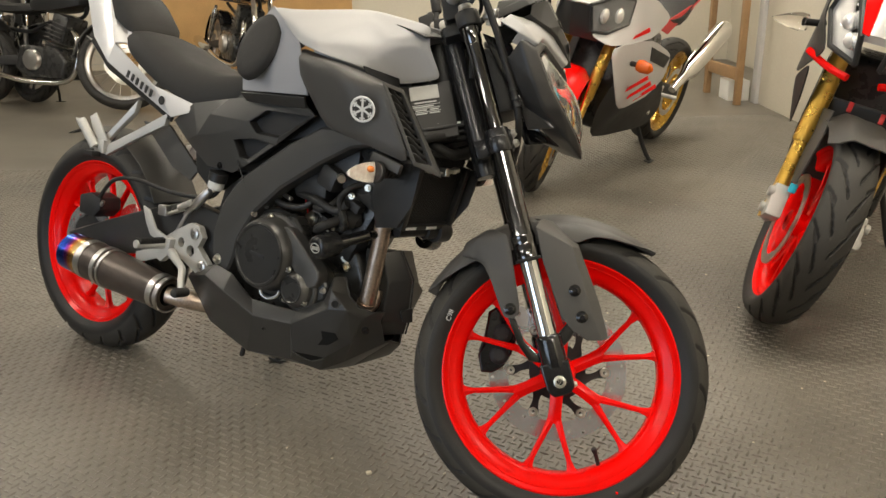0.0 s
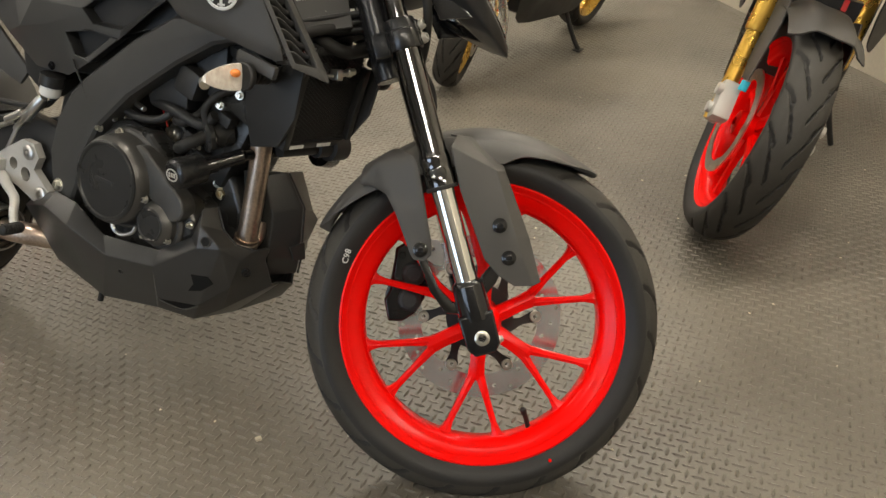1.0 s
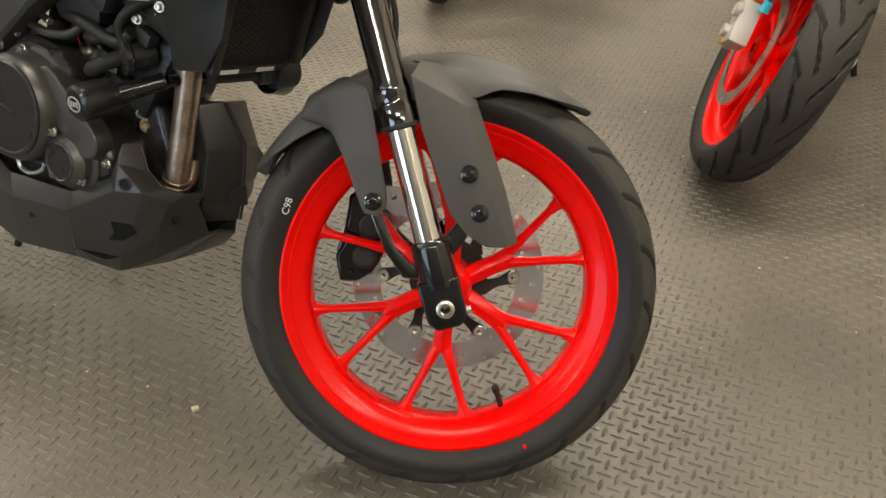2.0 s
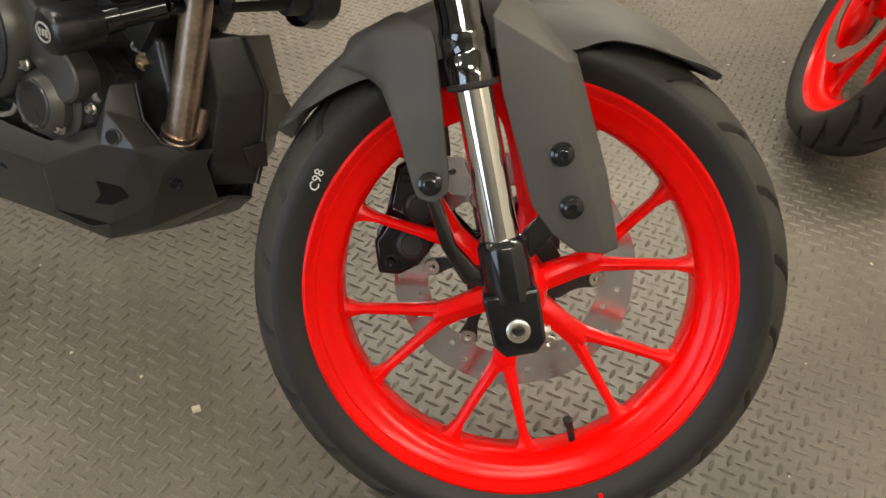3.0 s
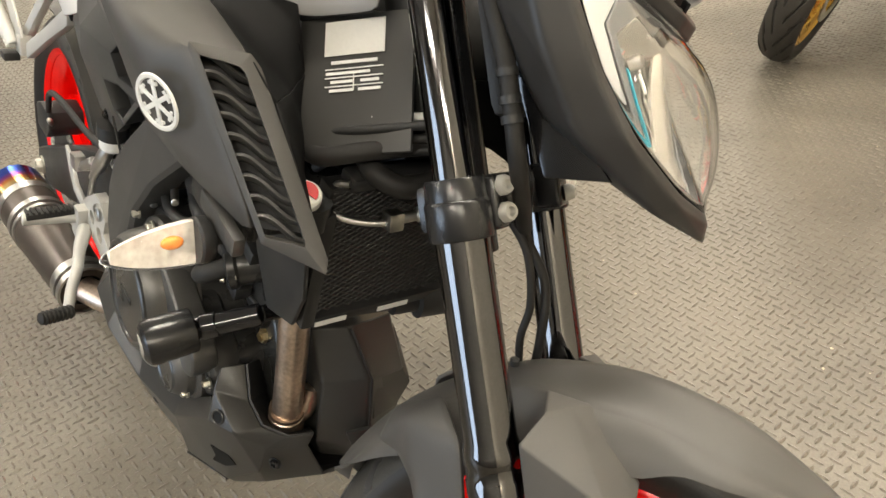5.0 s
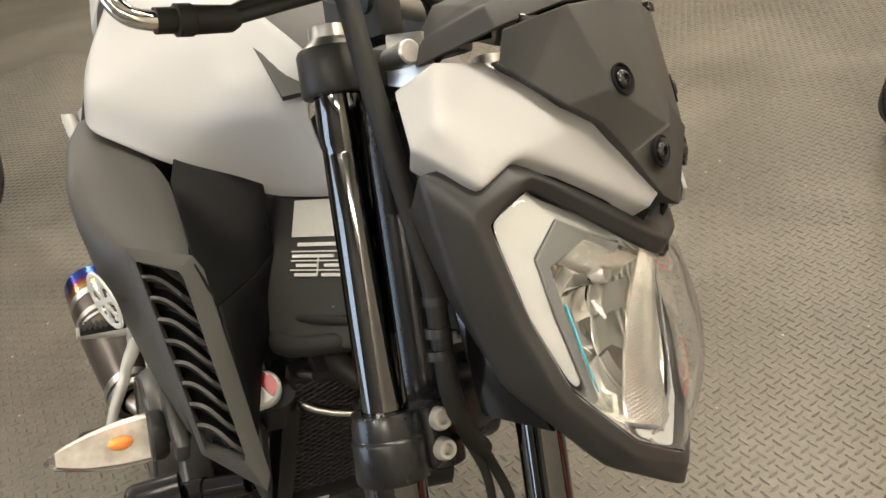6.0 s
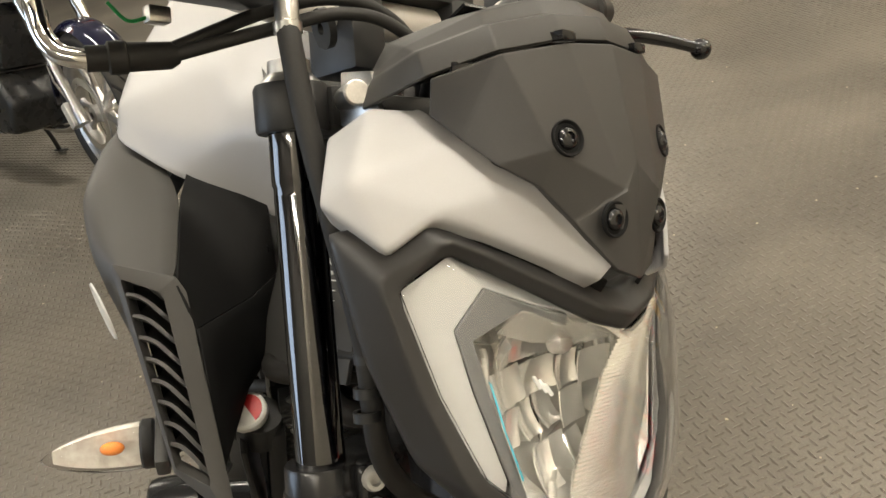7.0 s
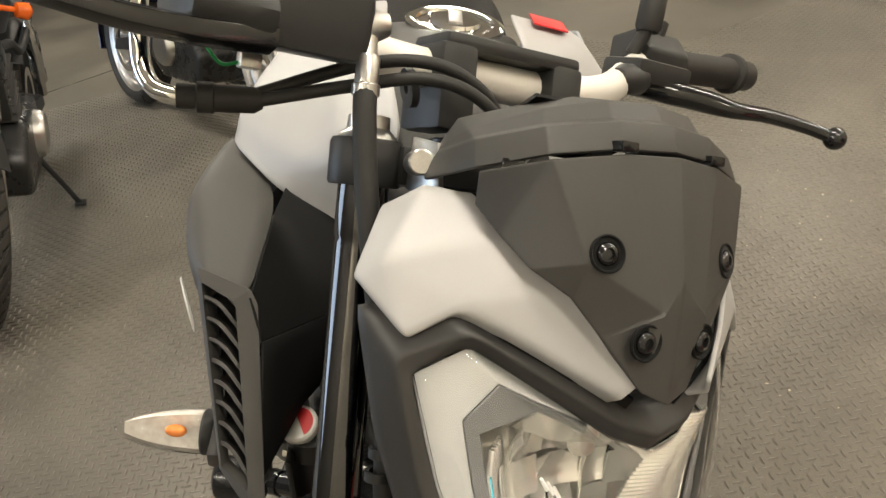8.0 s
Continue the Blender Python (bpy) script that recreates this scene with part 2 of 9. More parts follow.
def heat_tinted(name):
    """Titanium with its rings of heat colour along the part's own x axis."""
    mt = material(name, (0.5, 0.45, 0.4), 0.22, 1.0, 0.1, 300, 20, 0.05)
    n, l = mt.node_tree.nodes, mt.node_tree.links
    co = n.new("ShaderNodeTexCoord")
    sep = n.new("ShaderNodeSeparateXYZ")
    l.new(co.outputs["Object"], sep.inputs[0])
    mr = n.new("ShaderNodeMapRange")
    mr.inputs["From Min"].default_value, mr.inputs["From Max"].default_value = 0.095, 0.185
    l.new(sep.outputs["X"], mr.inputs["Value"])
    ramp = n.new("ShaderNodeValToRGB")
    e = ramp.color_ramp.elements
    e[0].position, e[0].color = 0.0, (0.03, 0.12, 0.5, 1)
    e[1].position, e[1].color = 1.0, (0.5, 0.45, 0.38, 1)
    for pos, col in ((0.35, (0.02, 0.06, 0.45, 1)), (0.5, (0.25, 0.03, 0.2, 1)), (0.62, (0.6, 0.2, 0.03, 1)), (0.75, (0.7, 0.5, 0.2, 1))):
        x = e.new(pos)
        x.color = col
    l.new(mr.outputs[0], ramp.inputs["Fac"])
    l.new(ramp.outputs["Color"], n["Principled BSDF"].inputs["Base Color"])
    return mt


def glow(name, colour, strength):
    mt = bpy.data.materials.new(name)
    mt.use_nodes = True
    b = mt.node_tree.nodes["Principled BSDF"]
    b.inputs["Base Color"].default_value = (0.8, 0.8, 0.8, 1)
    b.inputs["Emission Color"].default_value = (*colour, 1)
    b.inputs["Emission Strength"].default_value = strength
    return mt


def worn(mt, scale, low, high, rough_shift=0.0):
    """Broad trodden and dusty patches over a material's colour, and smoother where it is trodden."""
    n, l = mt.node_tree.nodes, mt.node_tree.links
    b = n["Principled BSDF"]
    co, ns, mr, mul = n.new("ShaderNodeTexCoord"), n.new("ShaderNodeTexNoise"), n.new("ShaderNodeMapRange"), n.new("ShaderNodeMix")
    ns.inputs["Scale"].default_value, ns.inputs["Detail"].default_value, ns.inputs["Distortion"].default_value = scale, 7, 0.6
    l.new(co.outputs["Object"], ns.inputs["Vector"])
    mr.inputs["From Min"].default_value, mr.inputs["From Max"].default_value = 0.34, 0.66
    mr.inputs["To Min"].default_value, mr.inputs["To Max"].default_value = low, high
    l.new(ns.outputs["Fac"], mr.inputs["Value"])
    mul.data_type, mul.blend_type = "RGBA", "MULTIPLY"
    mul.inputs["Factor"].default_value = 1
    old = b.inputs["Base Color"].links[0].from_socket
    l.new(old, mul.inputs["A"])
    l.new(mr.outputs[0], mul.inputs["B"])
    l.new(mul.outputs["Result"], b.inputs["Base Color"])
    return mt


RUBBER_FLOOR = material("rubber_floor", (0.140, 0.125, 0.101), 0.38, 0, 0.32, 260, 1.6, 0.25, 0.45)
worn(RUBBER_FLOOR, 1.3, 0.76, 1.20)
PLASTER = material("plaster", (0.68, 0.63, 0.52), 0.85, 0, 0.07, 60, 1.5, 0.3, 0.3)
# for walls out of view, darkened to cut fill light
CONTRAST_GREY = material("grey_wall_paint", (0.16, 0.155, 0.145), 0.8, 0, 0.1, 60, 1.5, 0.3, 0.3)
CEILING = material("ceiling_paint", (0.75, 0.72, 0.66), 0.9, 0, 0.05, 60, 2, 0.1, 0.2)
TIMBER = material("timber", (0.32, 0.19, 0.09), 0.55, 0, 0.25, 120, 14, 0.2)
PLYWOOD = material("plywood", (0.55, 0.33, 0.13), 0.6, 0, 0.15, 90, 5, 0.15)
DARK_GREY = material("dark_grey_plastic", (0.060, 0.057, 0.053), 0.52, 0, 0.10, 1500, 14, 0.10, 0.45)
PAN_GREY = material("belly_pan_plastic", (0.033, 0.032, 0.030), 0.33, 0, 0.14, 1300, 12, 0.10, 0.45)
SATIN_GREY = material("satin_grey_plastic", (0.046, 0.045, 0.043), 0.42, 0, 0.08, 1500, 10, 0.08, 0.45)
BLACK_PLASTIC = material("black_plastic", (0.021, 0.021, 0.021), 0.45, 0, 0.15, 1100, 20, 0.12, 0.4)
BLACK_RUBBER = material("black_rubber", (0.018, 0.017, 0.016), 0.6, 0, 0.15, 700, 20, 0.1, 0.35)
GLOSS_BLACK = material("gloss_black", (0.008, 0.008, 0.009), 0.12, 0, 0.1, 400, 20, 0.0, 0.6)
ANODISED = material("anodised_black", (0.120, 0.119, 0.121), 0.07, 1.0, 0.1, 400, 30, 0.0, 0.6)
YOKE_BLACK = material("yoke_black", (0.022, 0.022, 0.023), 0.24, 0.35, 0.1, 600, 30, 0.02, 0.6)
ENGINE_BLACK = material("engine_black", (0.034, 0.034, 0.033), 0.28, 0.25, 0.2, 900, 25, 0.15, 0.5)
ENGINE_GREY = material("engine_grey", (0.110, 0.107, 0.102), 0.38, 0.65, 0.2, 900, 25, 0.15, 0.5)
CHROME = material("chrome", (0.72, 0.71, 0.69), 0.06, 1.0, 0.03, 200, 30, 0.0)
ALUMINIUM = material("aluminium", (0.55, 0.54, 0.52), 0.32, 1.0, 0.12, 700, 30, 0.08)
CAST = material("cast_silver", (0.52, 0.51, 0.48), 0.45, 0.35, 0.1, 900, 20, 0.12)
STEEL = material("steel_disc", (0.74, 0.76, 0.79), 0.20, 0.92, 0.1, 500, 40, 0.05)
ZINC = material("zinc_bolt", (0.66, 0.64, 0.58), 0.30, 1.0, 0.15, 700, 40, 0.05)
BRASS = material("brassy_plating", (0.62, 0.50, 0.30), 0.32, 1.0, 0.2, 700, 40, 0.05)
HEADER_PIPE = material("header_pipe", (0.52, 0.42, 0.34), 0.34, 0.95, 0.35, 200, 28, 0.12)
TITANIUM = heat_tinted("heat_tinted_titanium")
CARBON = material("dark_silencer", (0.07, 0.055, 0.045), 0.35, 0.4, 0.25, 500, 30, 0.08)
TYRE = material("tyre_rubber", (0.019, 0.018, 0.017), 0.50, 0, 0.25, 600, 12, 0.15, 0.35)
TREAD = material("dusty_tread", (0.042, 0.039, 0.034), 0.62, 0, 0.28, 500, 9, 0.2, 0.3)
RED_PAINT = material("red_paint", (0.90, 0.002, 0.001), 0.22, 0, 0.03, 900, 10, 0.02, 0.18, 0.05)
WHITE_PAINT = material("white_paint", (0.375, 0.37, 0.365), 0.42, 0.0, 0.03, 1500, 6, 0.03, 0.45, 0.0)
SILVER_PAINT = material("blue_silver_paint", (0.36, 0.37, 0.40), 0.35, 0.25, 0.05, 1500, 6, 0.03, 0.5, 0.15)
PURE_WHITE = material("gloss_white", (0.56, 0.55, 0.54), 0.25, 0, 0.03, 800, 6, 0.0, 0.5, 0.3)
SEAT_COVER = material("seat_cover", (0.022, 0.021, 0.020), 0.68, 0, 0.2, 500, 12, 0.5, 0.3, bump_scale=420)
REFLECTOR = material("reflector", (0.88, 0.87, 0.84), 0.16, 0.55, 0.04, 300, 20, 0.25, bump_scale=70)
LAMP_GREY = material("lamp_housing", (0.46, 0.46, 0.45), 0.25, 0.35, 0.05, 300, 20, 0.0)
RIBBED = material("ribbed_silver", (0.74, 0.72, 0.68), 0.22, 0.85, 0.03, 300, 20, 0.0)
MIRROR_METAL = material("mirror_metal", (0.92, 0.90, 0.86), 0.11, 0.72, 0.02, 200, 30, 0.05, bump_scale=45)
LAMP_STEP = material("lamp_step", (0.11, 0.11, 0.108), 0.35, 0.0, 0.08, 300, 20, 0.0)
LENS = glass("clear_lens", (1, 1, 1), 0.0, 1.38)
AMBER = material("amber_bulb", (0.80, 0.26, 0.06), 0.2, 0, 0.1, 300, 20, 0.0)
BLUE_BULB = material("blue_bulb", (0.05, 0.35, 0.45), 0.2, 0, 0.1, 300, 20, 0.0)
STICKER = material("sticker", (0.78, 0.77, 0.73), 0.45, 0, 0.04, 300, 30, 0.0)
# black of print and seams, also painted where hollows lie in shade
PRINT_AND_SHADE = material("print_black", (0.015, 0.015, 0.015), 0.5, 0, 0.1, 300, 30, 0.0)
PRINT_WHITE = material("print_white", (0.72, 0.72, 0.70), 0.4, 0, 0.04, 300, 30, 0.0)
WARNING_RED = material("warning_red", (0.55, 0.02, 0.02), 0.4, 0, 0.08, 300, 30, 0.0)
GOLD = material("gold_anodised", (0.62, 0.38, 0.07), 0.28, 0.8, 0.1, 400, 30, 0.0)
MESH_BLACK = material("radiator_black", (0.022, 0.022, 0.022), 0.5, 0.2, 0.2, 400, 30, 0.1)
NAVY = material("navy_paint", (0.012, 0.014, 0.045), 0.12, 0.3, 0.1, 600, 9, 0.0, 0.6, 0.6)
ORANGE = material("orange_lens", (0.75, 0.13, 0.01), 0.15, 0, 0.08, 300, 30, 0.0)
GREEN_PAINT = material("green_paint", (0.02, 0.25, 0.07), 0.3, 0, 0.05, 300, 30, 0.0)
CYAN = material("cyan_cap", (0.02, 0.45, 0.62), 0.35, 0, 0.05, 300, 30, 0.0)
FLECK = material("pale_flecks", (0.62, 0.56, 0.42), 0.7, 0, 0.2, 300, 30, 0.1)
PALE_SILVER = material("pale_silver", (0.66, 0.63, 0.58), 0.45, 0.2, 0.05, 900, 10, 0.05)
SIGNAL_LENS = glass("signal_lens", (1.0, 0.98, 0.96), 0.03, 1.15)

FLUTED = material("fluted_silver", (0.86, 0.78, 0.70), 0.22, 0.15, 0.25, 160, 60, 0.9, bump_scale=160)
# black of the duct, also painted into shaded holes, grooves and wells
MATT_BLACK = material("matt_black_duct", (0.009, 0.009, 0.009), 0.65, 0, 0.15, 900, 20, 0.1, 0.15)
METER_GREY = material("meter_cover_grey", (0.043, 0.041, 0.038), 0.50, 0, 0.10, 1500, 14, 0.10, 0.40)
SURROUND = material("lamp_surround", (0.030, 0.029, 0.028), 0.40, 0, 0.10, 1500, 14, 0.08, 0.45)

# ---- the setting ----
# room: x -9.5 to 2.05, y -3.2 to 7.6, ceiling at 2.9
def wall(name, x0, x1, y0, y1, z0=0.0, z1=2.9, mt=PLASTER, label="cream painted plaster wall"):
    bm = box(bmesh.new(), ((x0 + x1) / 2, (y0 + y1) / 2, (z0 + z1) / 2), (x1 - x0, y1 - y0, z1 - z0), 0.004)
    return tagged(part(name, bm, mt), label, "wall", kind="structure")


bm = box(bmesh.new(), (-3.4, 2.2, -0.025), (12.6, 11.2, 0.05), 0)
floor = tagged(part("floor", bm, RUBBER_FLOOR), "worn grey-brown rubber floor with raised tread bars", "floor", kind="structure")
wall("wall_east", 2.05, 2.25, -3.2, 4.78)
wall("wall_north", -9.5, 2.9, 7.6, 7.8)
wall("wall_alcove", 2.70, 2.9, 4.775, 7.6)
wall("wall_return", 2.25, 2.9, 4.58, 4.775)
# unseen walls, kept dark grey for black bands in reflections and less fill
wall("wall_west", -9.7, -9.5, -3.4, 7.8, mt=CONTRAST_GREY, label="unseen dark grey wall")
wall("wall_south", -2.2, 2.25, -3.4, -3.2, mt=CONTRAST_GREY, label="unseen dark grey wall")
wall("wall_south_far", -9.7, -5.4, -3.4, -3.2, mt=CONTRAST_GREY, label="unseen dark grey wall")
wall("wall_south_sill", -5.4, -2.2, -3.4, -3.2, 0, 0.35, CONTRAST_GREY, "unseen dark grey wall below the window")
wall("wall_south_above", -5.4, -2.2, -3.4, -3.2, 2.15, 2.9, CONTRAST_GREY, "unseen dark grey wall above the window")
bm = box(bmesh.new(), (-3.4, 2.2, 2.95), (12.7, 11.3, 0.1), 0)
tagged(part("ceiling", bm, CEILING), "plain pale painted ceiling", "ceiling", kind="structure")


def tread_bars():
    """Raised lens-shaped bars, every other one turned by a right angle."""
    a, b = np.array((0.0268, 0.0080)), np.array((-0.0076, 0.0288))
    base = math.atan2(a[1], a[0])
    i, j = np.meshgrid(np.arange(-215, 150), np.arange(-150, 215))
    cells = i.ravel()[:, None] * a + j.ravel()[:, None] * b
    outline = np.array([(-0.0125, 0, 0), (-0.005, -0.0034, 0), (0.005, -0.0034, 0), (0.0125, 0, 0), (0.005, 0.0034, 0), (-0.005, 0.0034, 0), (-0.0075, 0, 0.0026), (0.0075, 0, 0.0026)])
    quads = [(0, 1, 6), (1, 2, 7, 6), (2, 3, 7), (3, 4, 7), (4, 5, 6, 7), (5, 0, 6)]
    verts, faces, count = [], [], 0
    for shift, turn in ((np.zeros(2), -math.pi / 4), ((a + b) / 2, math.pi / 4)):
        at = cells + shift
        at = at[(at[:, 0] > -4.6) & (at[:, 0] < 2.0) & (at[:, 1] > -0.75) & (at[:, 1] < np.where(at[:, 0] > -2.4, 4.3, 3.0))]
        c, s = math.cos(base + turn), math.sin(base + turn)
        rot = outline @ np.array(((c, s, 0), (-s, c, 0), (0, 0, 1)))
        all_v = rot[None] + np.concatenate((at, np.full((len(at), 1), 0.0001)), 1)[:, None]
        all_v[:, :, 2] *= np.random.uniform(0.55, 1.15, (len(at), 1))
        verts.append(all_v.reshape(-1, 3))
        for q in quads:
            faces.extend((np.arange(len(at))[:, None] * 8 + np.array(q) + count).tolist())
        count += len(at) * 8
    return raw("tread_pattern", np.concatenate(verts).tolist(), faces, RUBBER_FLOOR, floor, "raised lens-shaped tread bars", kind="stuff", smooth=20)


tread_bars()


def flecks():
    rng = np.random.default_rng(5)
    verts, faces = [], []
    for _ in range(240):
        x, y, s = rng.uniform(-2.6, 1.6), rng.uniform(-0.6, 2.8), rng.choice((0.0015, 0.002, 0.003))
        w, k = rng.uniform(0, 6.3), len(verts)
        for d in range(4):
            verts.append((x + s * math.cos(w + d * 1.57) * (1.5 if d % 2 else 1), y + s * math.sin(w + d * 1.57) * (1.5 if d % 2 else 1), 0.0018))
        verts.append((x, y, 0.0018 + s * 0.8))
        faces += [(k + d, k + (d + 1) % 4, k + 4) for d in range(4)]
    raw("floor_grit", verts, faces, FLECK, None, kind="stuff")
    tagged(bpy.data.objects["floor_grit"], "pale grit and crumbs lying on the rubber floor", "grit")
    bm = bmesh.new()
    box(bm, (-0.385, 0.1445, 0.004), (0.011, 0.009, 0.005), 0.001, Matrix.Rotation(0.4, 4, "Z"))
    tagged(part("crumb", bm, FLECK), "pale yellow crumb lying on the rubber floor", "crumb")


flecks()


def shop_window():
    """South shop window: frame, mullions and panes, daylight beyond."""
    win = tagged(new("window_1"), "wide shop window in a white frame", "window", kind="structure")
    for x in (-5.37, -4.33, -3.27, -2.23):
        part("mullion", box(bmesh.new(), (x, -3.3, 1.25), (0.06, 0.09, 1.80), 0.004), PURE_WHITE, win)
    for z in (0.38, 2.12):
        part("window_frame", box(bmesh.new(), (-3.8, -3.3, z), (3.2, 0.09, 0.06), 0.004), PURE_WHITE, win)
    for x in (-4.85, -3.8, -2.75):
        pane = part("pane", box(bmesh.new(), (x, -3.3, 1.25), (0.98, 0.008, 1.68), 0), LENS, win, "clear window pane")
        pane.visible_shadow = False


shop_window()


TUBE_GLOW = glow("lamp_tube_glow", (1.0, 0.93, 0.81), 14.0)


def ceiling_light():
    """A twin fluorescent batten: white tray and two glowing tubes."""
    lamp = tagged(new("ceiling_light"), "white twin-tube fluorescent ceiling light, switched on", "ceiling light", "ceiling lights")
    bm = box(bmesh.new(), (0, 0, -0.025), (1.25, 0.16, 0.05), 0.006)
    part("tray", bm, PURE_WHITE, lamp)
    for y in (-0.045, 0.045):
        bm = rod(bmesh.new(), (-0.59, y, -0.072), (0.59, y, -0.072), 0.018, segs=12)
        part("tube", bm, TUBE_GLOW, lamp, "glowing fluorescent tube")
    for x in (-0.605, 0.605):
        part("end_cap", box(bmesh.new(), (x, 0, -0.066), (0.02, 0.14, 0.05), 0.003), PURE_WHITE, lamp)
    return lamp


first = ceiling_light()
spots = [(x, y) for y in (-2.5, 0.5, 2.9, 5.6) for x in (-6.6, -3.4, -0.2, 1.45)]
for k, (x, y) in enumerate(spots):
    m = Matrix.Translation((x, y, 2.9)) @ Matrix.Rotation(math.radians(14), 4, "Z")
    if k == 0:
        first.matrix_basis = m
    else:
        copy_thing(first, m)
    data = bpy.data.lights.new("tube_light", "AREA")
    data.shape, data.size, data.size_y, data.energy, data.color = "RECTANGLE", 1.2, 0.14, LAMP_WATTS, LAMP_COLOUR
    lamp = new("tube_light", data)
    lamp.matrix_basis = m @ Matrix.Translation((0, 0, -0.1))

# ---- the motorcycle: steered front end ----
# body frame: x forward from below the rear axle, y to the bike's left, z up the leaning bike
BODY = Matrix(((0.83732, 0.52996, 0.13428, -1.23522), (-0.54671, 0.81167, 0.20565, 0.79786), (0.0, -0.24561, 0.96937, 0.0024), (0, 0, 0, 1)))
# fork frame: origin at the front axle, z up along the fork, steered to the left lock
FORK_WORLD = Matrix(((0.9738, 0.0454, -0.22284, 0.0057), (0.05205, 0.90936, 0.41274, 0.0884), (0.22138, -0.41353, 0.88317, 0.2636), (0, 0, 0, 1)))
FORK = BODY.inverted() @ FORK_WORLD


def tyre_mesh(name, radius, half, bead, parent, m, grooves=22, segs=660, label="black road tyre with slanted tread grooves", mt=None, label_sub=""):
    """A tyre about the y axis with slanted grooves pressed into its shoulders."""
    w = half
    prof = [(bead, -w * 0.66), (bead + 0.008, -w * 0.78), (bead + 0.020, -w * 0.94), (bead + 0.028, -w * 0.99)]
    n = 60
    top = []
    for k in range(n + 1):
        a = math.pi * (k / n - 0.5) * 0.985
        r = radius - (radius - bead - 0.032) * (1 - math.cos(a))
        top.append((r, w * math.sin(a)))
    prof = prof + top + [(r, -y) for r, y in reversed(prof)]
    prof = np.array(prof)
    ang = np.linspace(0, 2 * np.pi, segs, endpoint=False)
    rr = np.repeat(prof[None, :, 0], segs, 0)
    yy = np.repeat(prof[None, :, 1], segs, 0)
    side = np.sign(yy)
    s = np.abs(yy) / w
    on_top = rr > bead + 0.033
    depth = np.zeros_like(rr)
    for start, stop, slope, wide, shift in ((0.14, 0.84, 1.30, 0.085, 0.0), (0.50, 0.96, 0.80, 0.115, 0.5)):
        phase = (ang[:, None] * grooves / (2 * np.pi) - slope * s * 1.2 + shift + (side > 0) * 0.5) % 1
        width = wide * np.clip(1.25 - s, 0.62, 1)
        cut = np.clip((width - np.abs(phase - 0.5)) / (0.45 * width), 0, 1) * ((s > start) & (s < stop) & on_top)
        depth = np.maximum(depth, 0.006 * cut)
    rr = rr - depth
    verts = np.stack((rr * np.cos(ang)[:, None], yy, rr * np.sin(ang)[:, None]), 2).reshape(-1, 3)
    k = len(prof)
    i, j = np.meshgrid(np.arange(segs), np.arange(k - 1), indexing="ij")
    i2 = (i + 1) % segs
    faces = np.stack((i * k + j, i * k + j + 1, i2 * k + j + 1, i2 * k + j), 2).reshape(-1, 4)
    tyre = raw(name, verts.tolist(), faces.tolist(), mt or TYRE, parent, label, m, smooth=30)
    tyre.data.materials.append(TREAD)
    dusty = (prof[:-1, 0] > bead + 0.040) & (prof[1:, 0] > bead + 0.040)
    clean = depth[:, :-1] < 0.002
    tyre.data.polygons.foreach_set("material_index", (dusty[None, :] & clean).astype(np.int32).ravel())
    return tyre


def rim_profile(r, w):
    """Half of a cast rim, outer lip to well; r is the lip's radius, w half its width."""
    return [(r, -w * 0.90), (r + 0.001, -w), (r - 0.004, -w - 0.002), (r - 0.008, -w * 0.97), (r - 0.013, -w * 0.83), (r - 0.024, -w * 0.74),
            (r - 0.034, -w * 0.62), (r - 0.039, -w * 0.45), (r - 0.040, 0)]


def rim_bm(r, w, segs=120):
    half = rim_profile(r, w)
    prof = half + [(a, -b) for a, b in reversed(half[:-1])] + [(r - 0.012, w * 0.86), (r - 0.014, -w * 0.86)]
    return lathe(bmesh.new(), prof, SIDE, segs, closed=True)


def spoke_bm(angle, r_hub, r_joint, r_rim, spread, trunk=0.0135, arm=0.0056, depth=0.011):
    """A Y-shaped cast spoke in the wheel's plane."""
    bm = bmesh.new()
    rot = Matrix.Rotation(-angle, 4, "Y")
    for sgn in (-1, 1):
        end = Vector((r_rim * math.cos(sgn * spread), 0, r_rim * math.sin(sgn * spread)))
        rows = []
        for s, wd, dp in ((0.0, arm * 1.35, depth), (0.35, arm, depth * 0.85), (0.8, arm * 0.9, depth * 0.85), (0.94, arm * 1.5, depth), (1.0, arm * 2.6, depth * 1.1)):
            p = Vector((r_joint, 0, sgn * trunk * 0.48)).lerp(end, s)
            n = Vector((-(end.z), 0, end.x)).normalized() * wd
            rows.append([p - n + Vector((0, -dp * 0.7, 0)), p + Vector((0, -dp, 0)), p + n + Vector((0, -dp * 0.7, 0)), p + n + Vector((0, dp * 0.7, 0)), p + Vector((0, dp, 0)), p - n + Vector((0, dp * 0.7, 0))])
        loft(bm, [[rot @ p for p in r] for r in rows], bevel=0.001)
    rows = []
    for x, wd, dp in ((r_hub, trunk * 0.95, depth * 1.5), (r_joint * 0.75, trunk * 0.9, depth * 1.1), (r_joint + 0.006, trunk * 1.05, depth)):
        rows.append([Vector((x, -dp * 0.7, -wd)), Vector((x, -dp, 0)), Vector((x, -dp * 0.7, wd)), Vector((x, dp * 0.7, wd)), Vector((x, dp, 0)), Vector((x, dp * 0.7, -wd))])
    loft(bm, [[rot @ p for p in r] for r in rows], bevel=0.001)
    return bm


